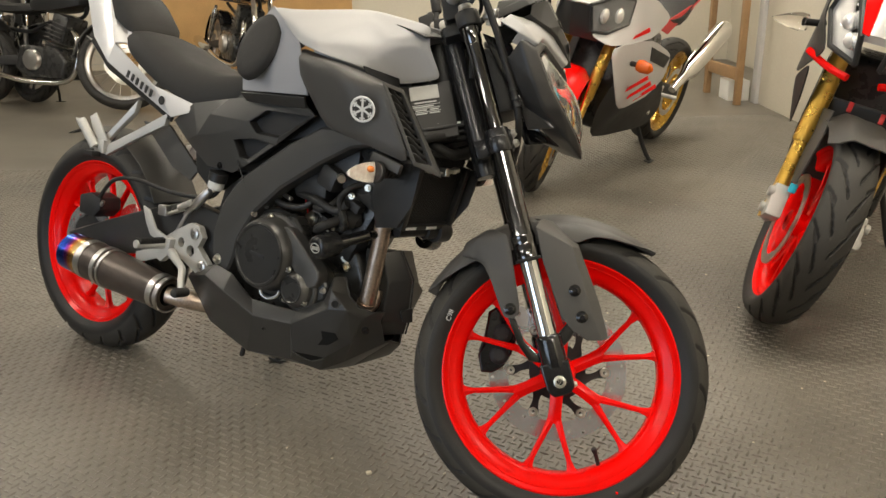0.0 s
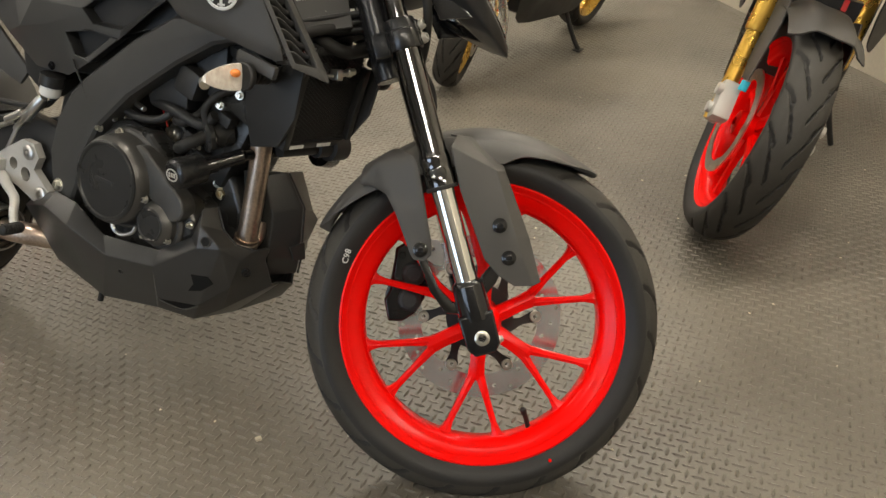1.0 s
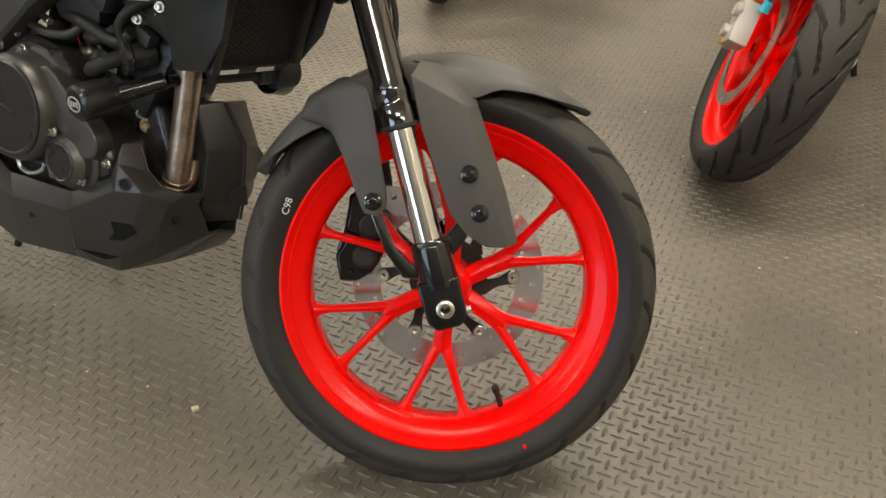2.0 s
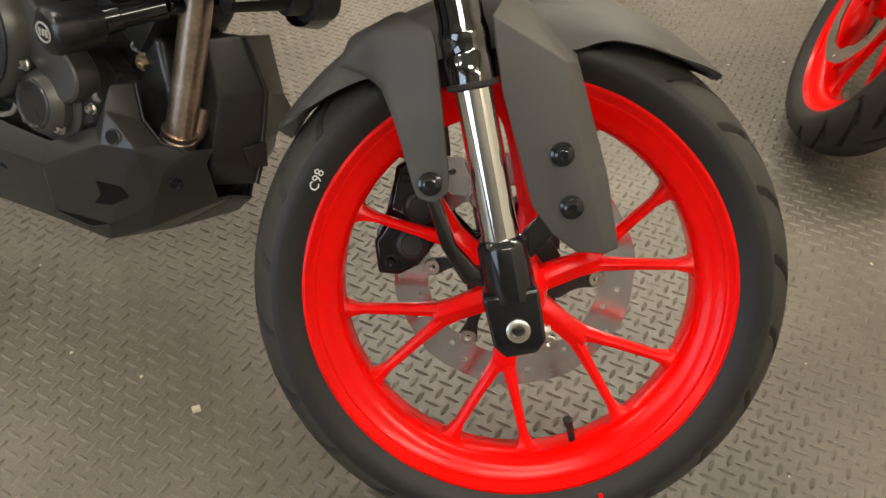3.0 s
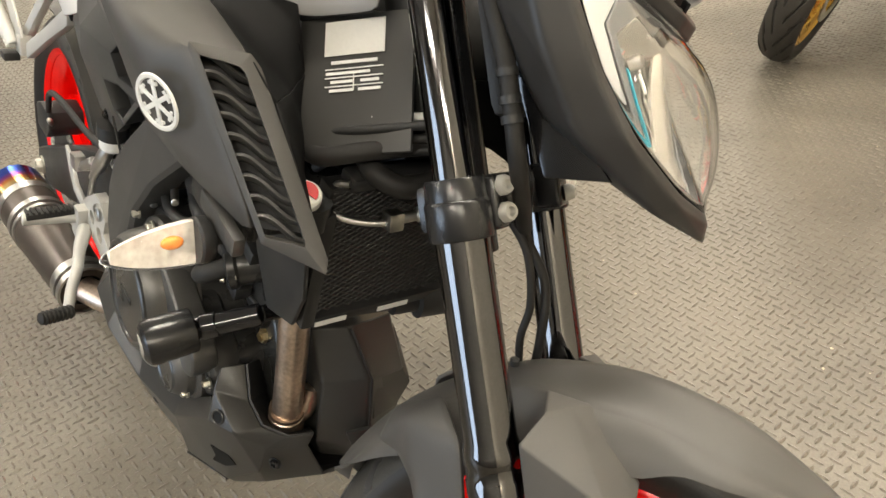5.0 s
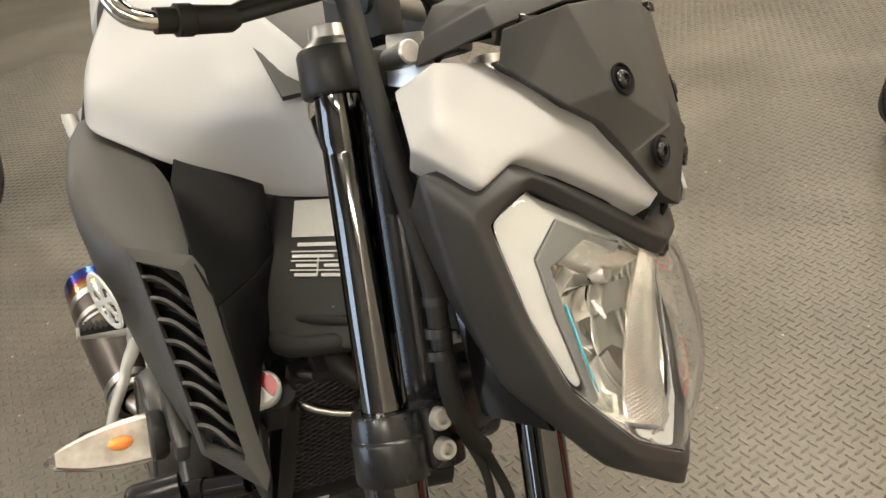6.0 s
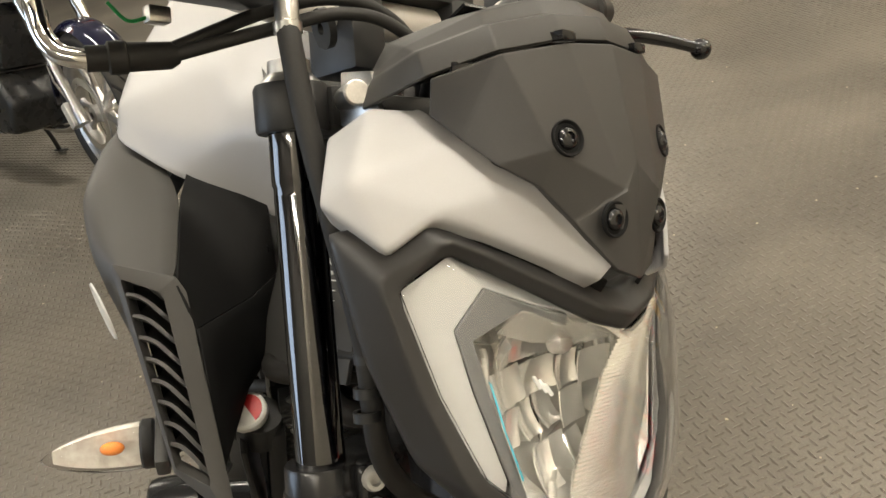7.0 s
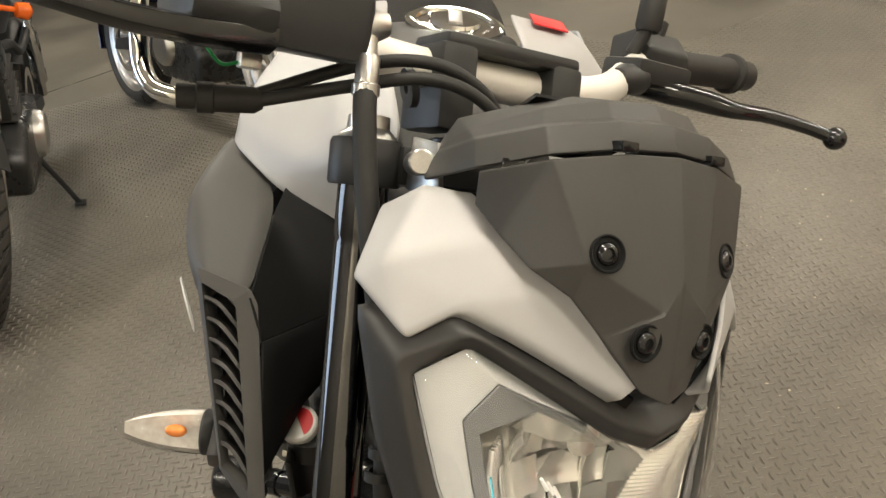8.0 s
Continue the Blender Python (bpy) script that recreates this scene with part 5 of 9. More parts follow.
def rear_wheel():
    m = Matrix.Translation((0, 0, 0.307))
    tyre_mesh("rear_tyre", 0.307, 0.066, 0.222, bike, m, 20)
    rim = part("rear_rim", rim_bm(0.232, 0.050), RED_PAINT, bike, "glossy bright red cast rear rim", m, 45)
    for k in range(6):
        part("spoke", spoke_bm(radians(20 + 60 * k), 0.03, 0.092, 0.194, radians(14.5)), RED_PAINT, rim)
    bm = lathe(bmesh.new(), [(0.014, -0.06), (0.030, -0.058), (0.036, -0.03), (0.036, 0.03), (0.060, 0.05), (0.060, 0.07), (0.014, 0.072)], SIDE, 40)
    part("hub", bm, RED_PAINT, rim)
    disc = part("rear_brake_disc", disc_bm(0.075, 0.110, -0.066, 0.004, 18), STEEL, bike, "drilled steel rear brake disc", m, 30)
    part("disc_carrier", lathe(bmesh.new(), [(0.03, -0.068), (0.08, -0.068), (0.08, -0.064), (0.03, -0.064)], SIDE, 30, True), BLACK_PLASTIC, disc)
    bm = lathe(bmesh.new(), [(0.055, 0.078), (0.102, 0.078), (0.106, 0.080), (0.106, 0.083), (0.055, 0.084)], SIDE, 44, True)
    part("rear_sprocket", bm, STEEL, bike, "steel rear sprocket", m)
    bm = bmesh.new()
    loft(bm, [[Vector((0.055 + dx, y, 0.425 + dz)) for dx, dz in ((-0.045, -0.030), (0.02, -0.036), (0.050, -0.012), (0.045, 0.020), (0.0, 0.030), (-0.045, 0.018))] for y in (-0.112, -0.105, -0.055, -0.045)], bevel=0.006)
    cal = part("rear_caliper", bm, BLACK_PLASTIC, bike, "black rear brake caliper")
    part("bleed_nipple", rod(bmesh.new(), (0.10, -0.105, 0.425), (0.118, -0.112, 0.438), 0.005), ALUMINIUM, cal)
    bm = tube(bmesh.new(), [(0.085, -0.105, 0.44), (0.16, -0.115, 0.50), (0.26, -0.118, 0.515), (0.40, -0.112, 0.50), (0.52, -0.108, 0.505), (0.56, -0.105, 0.53)], 0.0055, 10, 6)
    part("rear_brake_hose", bm, BLACK_RUBBER, bike, "black rubber rear brake hose")
    bm = plate(bmesh.new(), [(-0.05, 0.285), (-0.035, 0.335), (0.03, 0.358), (0.28, 0.440), (0.46, 0.490), (0.57, 0.470), (0.60, 0.40), (0.56, 0.345), (0.30, 0.330), (0.06, 0.278)], -0.108, -0.078, bevel=0.008, segments=3)
    side_pair(bm, BLACK_PLASTIC, "swingarm", "black swingarm")
    bm = bolt(bmesh.new(), (0, -0.108, 0.307), (0, -1, 0), 0.014, 0.014)
    rod(bm, (0, -0.108, 0.307), (0, 0.11, 0.307), 0.010)
    part("rear_axle", bm, ZINC, bike, "plated rear axle nut")
    bm = bolt(bmesh.new(), (-0.045, -0.094, 0.307), (-1, 0, 0), 0.007, 0.02)
    part("chain_adjuster", bm, WARNING_RED, bike, "red anodised chain adjuster")
    bm = bmesh.new()
    rows = []
    for k in range(9):
        a = radians(28 + 84 * k / 8)
        rows.append([Vector((0.332 * math.cos(a) * (1 - abs(y) * 0.6), y, 0.307 + 0.332 * math.sin(a) * (1 - abs(y) * 0.5))) for y in (-0.074, -0.062, -0.03, 0, 0.03, 0.062, 0.074)])
    sheet(bm, rows, 0.003)
    part("rear_hugger", bm, DARK_GREY, bike, "dark grey rear hugger over the tyre")
    bm = facets(bmesh.new(), [(0.225, -0.085, 0.665), (0.330, -0.085, 0.665), (0.46, -0.09, 0.565), (0.43, -0.09, 0.535), (0.36, -0.09, 0.56)], [(0, 1, 2, 3, 4)], 0.008, 0.003)
    part("inner_mudguard", bm, DARK_GREY, bike)
    bm = turned(bmesh.new(), (0.50, 0, 0.42), (0.60, 0, 0.66), ((0, 0.02), (0.1, 0.03), (0.85, 0.03), (1, 0.02)), 20)
    part("rear_shock", bm, BLACK_PLASTIC, bike)


rear_wheel()


def exhaust():
    p0, p1 = Vector((0.095, -0.178, 0.303)), Vector((0.455, -0.150, 0.256))
    bm = bmesh.new()
    mm, n = along(p0, p1)
    lathe(bm, [(0.030, 0.004), (0.046, 0.0), (0.050, 0.003), (0.051, 0.070), (0.047, 0.071), (0.030, 0.03)], mm, 48)
    part("silencer_end", bm, TITANIUM, bike, "heat-blued titanium silencer end cap")
    bm = lathe(bmesh.new(), [(0.049, 0.070), (0.0515, 0.072), (0.050, 0.19), (0.045, 0.30), (0.042, n), (0.028, n + 0.004)], mm, 48)
    can = part("silencer", bm, CARBON, bike, "dark brown silencer can")
    for h, w, r in ((0.072, 0.020, 0.0525), (0.135, 0.014, 0.0530), (0.158, 0.008, 0.0525), (n - 0.03, 0.018, 0.0455), (n - 0.004, 0.012, 0.0455)):
        bm = lathe(bmesh.new(), [(r - 0.004, h), (r, h), (r, h + w), (r - 0.004, h + w)], mm, 48, True)
        part("clamp_band", bm, ALUMINIUM, can, "polished clamp band")
    bm = lathe(bmesh.new(), [(0, 0.03), (0.03, 0.03), (0.03, 0.0305), (0, 0.0305)], mm, 30)
    part("outlet", bm, PRINT_AND_SHADE, can, "dark exhaust outlet")
    bm = plate(bmesh.new(), [(0.30, 0.335), (0.33, 0.345), (0.44, 0.372), (0.45, 0.355), (0.34, 0.318), (0.30, 0.305)], -0.135, -0.128, bevel=0.002)
    part("silencer_bracket", bm, CAST, can, "silver hanger bracket")
    bm = tube(bmesh.new(), [(0.455, -0.150, 0.256), (0.495, -0.128, 0.250), (0.54, -0.090, 0.242), (0.60, -0.05, 0.235), (0.70, -0.03, 0.22)], 0.022, 20, 6)
    part("link_pipe", bm, HEADER_PIPE, bike, "tarnished link pipe")
    bm = tube(bmesh.new(), [(0.960, -0.030, 0.575), (0.992, -0.045, 0.572), (1.020, -0.062, 0.545), (1.019, -0.062, 0.487), (1.006, -0.058, 0.400), (0.994, -0.055, 0.340), (0.978, -0.049, 0.292), (0.92, -0.03, 0.250), (0.80, -0.03, 0.21)], 0.0180, 28, 8)
    pipe = part("header_pipe", bm, HEADER_PIPE, bike, "heat-browned steel header pipe")
    bm = lathe(bmesh.new(), [(0.0175, -0.003), (0.0215, -0.003), (0.0215, 0.003), (0.0175, 0.003)], along((0.9935, -0.0550, 0.339), (0.978, -0.049, 0.292))[0], 28, True)
    part("weld_bead", bm, HEADER_PIPE, pipe)
    bm = turned(bmesh.new(), (0.993, -0.0547, 0.337), (0.972, -0.046, 0.275), ((0, 0.0180), (0.05, 0.0220), (0.9, 0.0235), (1, 0.019)), 30)
    tube(bm, [(0.985, -0.050, 0.315), (0.999, -0.034, 0.335), (1.000, -0.026, 0.366)], 0.011, 16, 5)
    part("pipe_collar", bm, HEADER_PIPE, pipe, "heat-browned pipe collar")


exhaust()


def tail():
    bm = facets(bmesh.new(), [(0.480, -0.128, 0.706), (0.395, -0.132, 0.684), (0.112, -0.122, 0.806), (0.030, -0.112, 0.872), (-0.022, -0.100, 0.965), (-0.08, -0.085, 1.03), (0.02, -0.075, 1.03), (0.062, -0.086, 0.965), (0.110, -0.104, 0.858), (0.330, -0.138, 0.756), (0.460, -0.120, 0.722)],
                [(0, 1, 9, 10), (1, 2, 8, 9), (2, 3, 8), (3, 4, 7, 8), (4, 5, 6, 7)], 0.004, 0.005, 3)
    cowl = part("tail_cowl", bm, PURE_WHITE, bike, "white tail side cowl", None, 32)
    other = twin(cowl)
    bm = facets(bmesh.new(), [(0.110, -0.104, 0.858), (0.152, -0.085, 0.862), (0.06, -0.06, 0.965), (0.02, -0.05, 1.03), (0.02, -0.075, 1.03), (0.062, -0.086, 0.965)], [(0, 1, 2, 5), (5, 2, 3, 4)], 0.004, 0.003)
    side_pair(bm, PURE_WHITE, "tail_inner", "white inner tail panel")
    bm = facets(bmesh.new(), [(0.395, -0.126, 0.688), (0.112, -0.116, 0.808), (0.03, -0.106, 0.872), (0.0, -0.10, 0.86), (0.10, -0.11, 0.788), (0.38, -0.12, 0.672)], [(0, 1, 4, 5), (1, 2, 3, 4)], 0.006, 0.002)
    side_pair(bm, BLACK_PLASTIC, "tail_edge", "black lower tail edge")
    # brand letters as plain bars
    for k in range(6):
        x = 0.225 + 0.019 * k
        z = 0.778 - (x - 0.225) * 0.435
        bm = box(bmesh.new(), (x, -0.1375, z), (0.010, 0.002, 0.019), 0.0004, Matrix.Rotation(radians(23.5), 4, "Y"))
        part("letter_bar", bm, PRINT_AND_SHADE, cowl, "dark bar of the side lettering")
    bm = rod(bmesh.new(), (0.362, -0.1365, 0.722), (0.362, -0.1385, 0.722), 0.011, segs=20)
    part("emblem_dot", bm, PRINT_AND_SHADE, cowl)
    # pillion pad
    bm = bmesh.new()
    loft(bm, [[Vector((x, y * w, z0 + h * q)) for y, q in ((-1, 0), (-1.0, 0.5), (-0.75, 0.92), (0, 1), (0.75, 0.92), (1.0, 0.5), (1, 0))] for x, w, z0, h in ((0.155, 0.06, 0.885, 0.02), (0.13, 0.082, 0.895, 0.055), (0.07, 0.085, 0.93, 0.075), (-0.05, 0.075, 0.99, 0.075), (-0.13, 0.05, 1.02, 0.06), (-0.15, 0.03, 1.03, 0.03))], 4)
    part("pillion_pad", bm, SEAT_COVER, bike, "black pillion seat pad", None, 60)
    bm = bmesh.new()
    loft(bm, [[Vector((x, y * w, z0 + h * q)) for y, q in ((-0.95, 0), (-1.0, 0.45), (-0.80, 0.86), (-0.4, 1), (0.4, 1), (0.80, 0.86), (1.0, 0.45), (0.95, 0))] for x, w, z0, h in ((0.628, 0.045, 0.775, 0.020), (0.610, 0.068, 0.755, 0.055), (0.55, 0.100, 0.728, 0.078), (0.46, 0.125, 0.722, 0.085), (0.34, 0.132, 0.758, 0.080), (0.22, 0.120, 0.815, 0.070), (0.155, 0.098, 0.850, 0.050), (0.14, 0.080, 0.860, 0.02))], 5)
    part("seat", bm, SEAT_COVER, bike, "black textured rider's seat", None, 60)
    # pillion footrest hangers
    bm = bmesh.new()
    for a, b in (((0.245, -0.122, 0.700), (0.150, -0.148, 0.598)), ((0.365, -0.122, 0.678), (0.170, -0.148, 0.580))):
        a, b = Vector(a), Vector(b)
        n = Vector((0.30, 0, 0.95)) * 0.0145
        o = Vector((0, 0.014, 0))
        loft(bm, [[p - n * w, p + n * w, p + n * w + o, p - n * w + o] for p, w in ((a, 1.2), (a.lerp(b, 0.5), 0.95), (b, 1.1))], bevel=0.002)
    box(bm, (0.150, -0.146, 0.588), (0.040, 0.022, 0.036), 0.004)
    hang = part("footrest_hanger", bm, CAST, bike, "silver cast pillion footrest hanger")
    bm = bmesh.new()
    rod(bm, (0.142, -0.162, 0.585), (0.098, -0.178, 0.650), 0.012)
    for k in range(9):
        p = Vector((0.142, -0.166, 0.585)).lerp(Vector((0.098, -0.182, 0.650)), (k + 0.5) / 9)
        box(bm, p, (0.020, 0.016, 0.003), 0.0006, Matrix.Rotation(radians(35), 4, "Y"))
    part("pillion_peg", bm, CAST, hang, "folded ribbed footpeg", kind="stuff")
    bm = facets(bmesh.new(), [(0.112, -0.158, 0.660), (0.130, -0.152, 0.600), (0.180, -0.150, 0.604), (0.128, -0.152, 0.672)], [(0, 1, 2, 3)], 0.004, 0.001)
    part("heel_guard", bm, CAST, hang)
    part("peg_rubber", box(bmesh.new(), (0.140, -0.168, 0.567), (0.036, 0.026, 0.014), 0.003), BLACK_RUBBER, hang)
    twin(hang)


tail()


def tank():
    v = [(0.925, -0.205, 0.850), (0.860, -0.198, 0.868), (0.985, -0.153, 0.834), (1.034, -0.072, 0.809), (1.108, -0.036, 0.830), (0.912, -0.202, 0.876), (0.855, -0.194, 0.896), (1.010, -0.121, 0.873), (1.030, -0.098, 0.902),
         (0.955, -0.105, 0.930), (0.800, -0.138, 0.945), (0.730, -0.150, 0.950), (0.645, -0.100, 0.928), (0.690, -0.072, 0.955), (0.930, -0.066, 0.962), (1.075, -0.046, 0.935), (1.084, -0.056, 0.890)]
    f = [(1, 0, 5, 6), (0, 2, 7, 5), (2, 3, 7), (3, 4, 16, 7), (7, 16, 8), (16, 15, 8), (5, 7, 8, 9), (6, 5, 9, 10), (1, 6, 10, 11), (8, 15, 14, 9), (9, 14, 13, 10), (10, 13, 12, 11)]
    bm = soft_sheet(bmesh.new(), v, f, 0.003, 6, 4, 2)
    cover = part("tank_cover", bm, WHITE_PAINT, bike, "satin white tank cover with softened folds", None, 60)
    bm = lathe(bmesh.new(), [(0.0075, 0), (0.0072, 0.002), (0.005, 0.0035), (0.003, 0.0035), (0.0025, 0.002), (0, 0.002)], along((1.084, -0.046, 0.853), (1.097, -0.075, 0.850))[0], 18)
    part("tank_screw", bm, GLOSS_BLACK, cover, "black button-head screw")
    twin(cover)
    bm = facets(bmesh.new(), [(0.600, -0.105, 0.838), (0.655, -0.150, 0.765), (0.885, -0.186, 0.765), v[1], v[11], v[12]], [(0, 1, 2, 3, 4, 5)], 0.004, 0.004, 3)
    side_pair(bm, SILVER_PAINT, "tank_side", "blue-silver lower tank panel")
    bm = facets(bmesh.new(), [(0.655, -0.150, 0.762), (0.885, -0.190, 0.762), (0.885, -0.180, 0.740), (0.668, -0.140, 0.744)], [(0, 1, 2, 3)], 0.006, 0.002)
    side_pair(bm, BLACK_PLASTIC, "tank_edge", "black strip below the tank")
    # knee pad
    bm = bmesh.new()
    c, nrm = Vector((0.708, -0.166, 0.862)), Vector((-0.12, -0.9, 0.32)).normalized()
    mm = Matrix.Translation(c) @ nrm.to_track_quat("Z", "X").to_matrix().to_4x4() @ Matrix.Diagonal((1.05, 0.85, 1, 1))
    lathe(bm, [(0.074, -0.01), (0.072, 0.000), (0.066, 0.006), (0.045, 0.009), (0, 0.010)], mm, 40)
    side_pair(bm, SEAT_COVER, "knee_pad", "black textured knee pad on the tank", None, 50)
    # centre strip with filler cap
    bm = bmesh.new()
    sheet(bm, [[(x, y, z + 0.008 * (1 - (y / 0.075) ** 2)) for y in (-0.075, -0.04, 0, 0.04, 0.075)] for x, z in ((0.56, 0.860), (0.62, 0.902), (0.70, 0.928), (0.82, 0.940), (0.93, 0.940), (1.02, 0.928), (1.085, 0.908))], 0.004, 3)
    strip = part("tank_strip", bm, SATIN_GREY, bike, "dark satin tank centre strip")
    mm = Matrix.Translation((0.742, 0.006, 0.940)) @ Matrix.Rotation(radians(5), 4, "Y")
    bm = lathe(bmesh.new(), [(0.050, 0.0), (0.056, 0.002), (0.056, 0.007), (0.050, 0.010), (0.044, 0.009), (0.042, 0.006), (0.030, 0.007), (0.028, 0.011), (0, 0.012)], mm, 44)
    cap = part("fuel_cap", bm, CHROME, strip, "polished round fuel filler cap")
    bm = box(bmesh.new(), (0, 0, 0.013), (0.045, 0.016, 0.004), 0.002)
    bmesh.ops.transform(bm, matrix=mm, verts=bm.verts)
    part("key_flap", bm, ALUMINIUM, strip)
    bm = box(bmesh.new(), (0.735, 0.112, 0.9560), (0.05, 0.04, 0.002), 0.0005, Matrix.Rotation(radians(-8), 4, "X"))
    part("warning_label", bm, WARNING_RED, strip, "red label on the tank")


tank()


def scoop():
    """Dark side scoop with its louvred mouth, emblem and inner wall."""
    v = [(0.850, -0.180, 0.862), (0.868, -0.198, 0.806), (0.955, -0.198, 0.705), (1.045, -0.192, 0.684), (1.150, -0.168, 0.653), (1.192, -0.146, 0.645), (1.088, -0.200, 0.801), (1.106, -0.154, 0.791),
         (1.186, -0.128, 0.652), (1.004, -0.150, 0.822), (0.915, -0.230, 0.838), (1.025, -0.219, 0.758), (0.930, -0.170, 0.842), (0.985, -0.236, 0.829), (1.048, -0.224, 0.806), (0.870, -0.212, 0.846)]
    bm = soft_sheet(bmesh.new(), v, [(0, 1, 15), (1, 2, 11, 10, 15), (10, 11, 13), (13, 11, 14), (2, 3, 11), (3, 4, 6, 14, 11), (14, 6, 7), (13, 14, 7, 9), (10, 13, 9, 12), (0, 15, 10, 12)], 0.003, 4, 4, 1)
    cov = part("side_scoop", bm, DARK_GREY, bike, "satin dark grey air scoop with louvres", None, 50)
    # frame round the mouth
    o_top, o_low = Vector((1.090, -0.198, 0.798)), Vector((1.158, -0.167, 0.655))
    i_top, i_low = Vector((1.108, -0.154, 0.789)), Vector((1.188, -0.132, 0.650))
    def mouth(u, w, x=0.0):
        return o_top.lerp(i_top, u).lerp(o_low.lerp(i_low, u), w) + Vector((x, 0, 0))

    edge = [mouth(-0.05, 0.0, -0.001), mouth(0.0, -0.04, 0.0), mouth(1.04, -0.05, -0.003), mouth(1.16, 0.02, -0.006), mouth(1.20, 1.02, -0.004), mouth(1.02, 1.10, 0.0), mouth(-0.04, 1.01, -0.001)]
    hole = [mouth(0.08, 0.03, 0.003), mouth(0.10, 0.02, 0.003), mouth(0.70, 0.03, 0.004), mouth(0.76, 0.06, 0.004), mouth(0.80, 0.93, 0.004), mouth(0.76, 0.96, 0.004), mouth(0.07, 0.96, 0.003)]
    sink = [p + Vector((-0.012, 0.004, -0.002)) for p in hole]
    bm = facets(bmesh.new(), edge + hole + sink, [(i, (i + 1) % 7, 7 + (i + 1) % 7, 7 + i) for i in range(7)] + [(7 + i, 7 + (i + 1) % 7, 14 + (i + 1) % 7, 14 + i) for i in range(7)], 0.002, 0.0012, 2)
    part("mouth_frame", bm, DARK_GREY, cov)
    for k in range(9):
        t = (k + 0.6) / 9.4
        a, b = o_top.lerp(o_low, t), i_top.lerp(i_low, t)
        rows = []
        for q in range(9):
            s = q / 8
            p = a.lerp(b, s) + Vector((-0.002 - 0.003 * math.sin(math.pi * s), 0, 0.006 - 0.012 * s + 0.0035 * math.sin(2 * math.pi * s)))
            rows.append([p + Vector((0, 0, 0.0025)), p + Vector((-0.004, 0.001, -0.0025)), p + Vector((-0.014, 0.005, -0.006)), p + Vector((-0.026, 0.010, -0.006))])
        bm = sheet(bmesh.new(), rows, 0.003, 2)
        part("louvre", bm, SATIN_GREY, cov)
    # black sheet behind the louvres, painted for the shade in the mouth
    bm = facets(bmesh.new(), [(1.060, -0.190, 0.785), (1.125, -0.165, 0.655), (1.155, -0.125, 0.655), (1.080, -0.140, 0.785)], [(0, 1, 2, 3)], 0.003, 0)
    part("scoop_back", bm, PRINT_AND_SHADE, cov, "black sheet for the shade behind the louvres")
    # emblem: ring with three crossed arms
    c = Vector((1.056, -0.2115, 0.748))
    nrm = (Vector((1.045, -0.192, 0.684)) - Vector((1.025, -0.215, 0.762))).cross(Vector((1.088, -0.200, 0.801)) - Vector((1.025, -0.215, 0.762))).normalized()
    if nrm.y > 0:
        nrm = -nrm
    mm = Matrix.Translation(c + nrm * 0.004) @ nrm.to_track_quat("Z", "Y").to_matrix().to_4x4()
    bm = lathe(bmesh.new(), [(0.0205, 0), (0.0215, 0.0015), (0.0245, 0.0015), (0.0255, 0)], mm, 40, True)
    for k in range(3):
        t = bmesh.new()
        rot = Matrix.Rotation(k * math.pi / 3, 4, "Z")
        box(t, (0, 0, 0.0008), (0.0042, 0.041, 0.0014), 0.0004)
        for s in (-1, 1):
            box(t, (0, 0.017 * s, 0.0008), (0.011, 0.0028, 0.0014), 0.0003)
        merge(bm, t, mm @ rot)
    part("scoop_emblem", bm, PRINT_WHITE, cov, "round silver emblem")
    # inner wall and label panel
    upper = [(1.106, -0.153, 0.790), (1.122, -0.140, 0.760), (1.066, -0.098, 0.752), (1.044, -0.074, 0.762), (1.034, -0.078, 0.822), (0.975, -0.138, 0.852), (1.004, -0.149, 0.822)]
    bm = soft_sheet(bmesh.new(), upper, [(0, 1, 2, 6), (6, 2, 4, 5), (2, 3, 4)], 0.003, 4, 5, 0)
    part("scoop_inner", bm, MATT_BLACK, cov, "black inner scoop wall")
    bm = soft_sheet(bmesh.new(), [(1.122, -0.139, 0.760), (1.180, -0.130, 0.664), (1.110, -0.106, 0.690), (1.056, -0.078, 0.700), (1.044, -0.073, 0.762), (1.066, -0.097, 0.752), (1.088, -0.096, 0.722)],
                    [(0, 1, 2, 6), (6, 2, 3), (0, 6, 5), (5, 6, 3, 4)], 0.003, 3, 3, 0)
    part("scoop_duct", bm, MATT_BLACK, cov, "black hollow duct behind the scoop", None, 60)
    part("wall_screw", bolt(bmesh.new(), (1.037, -0.086, 0.783), (0.6, -0.75, 0.1), 0.007, 0.005, False), GLOSS_BLACK, cov)
    part("scoop_catch", box(bmesh.new(), (1.100, -0.178, 0.652), (0.075, 0.012, 0.020), 0.004, Matrix.Rotation(radians(16), 4, "Y")), SATIN_GREY, cov)
    twin(cov)


scoop()


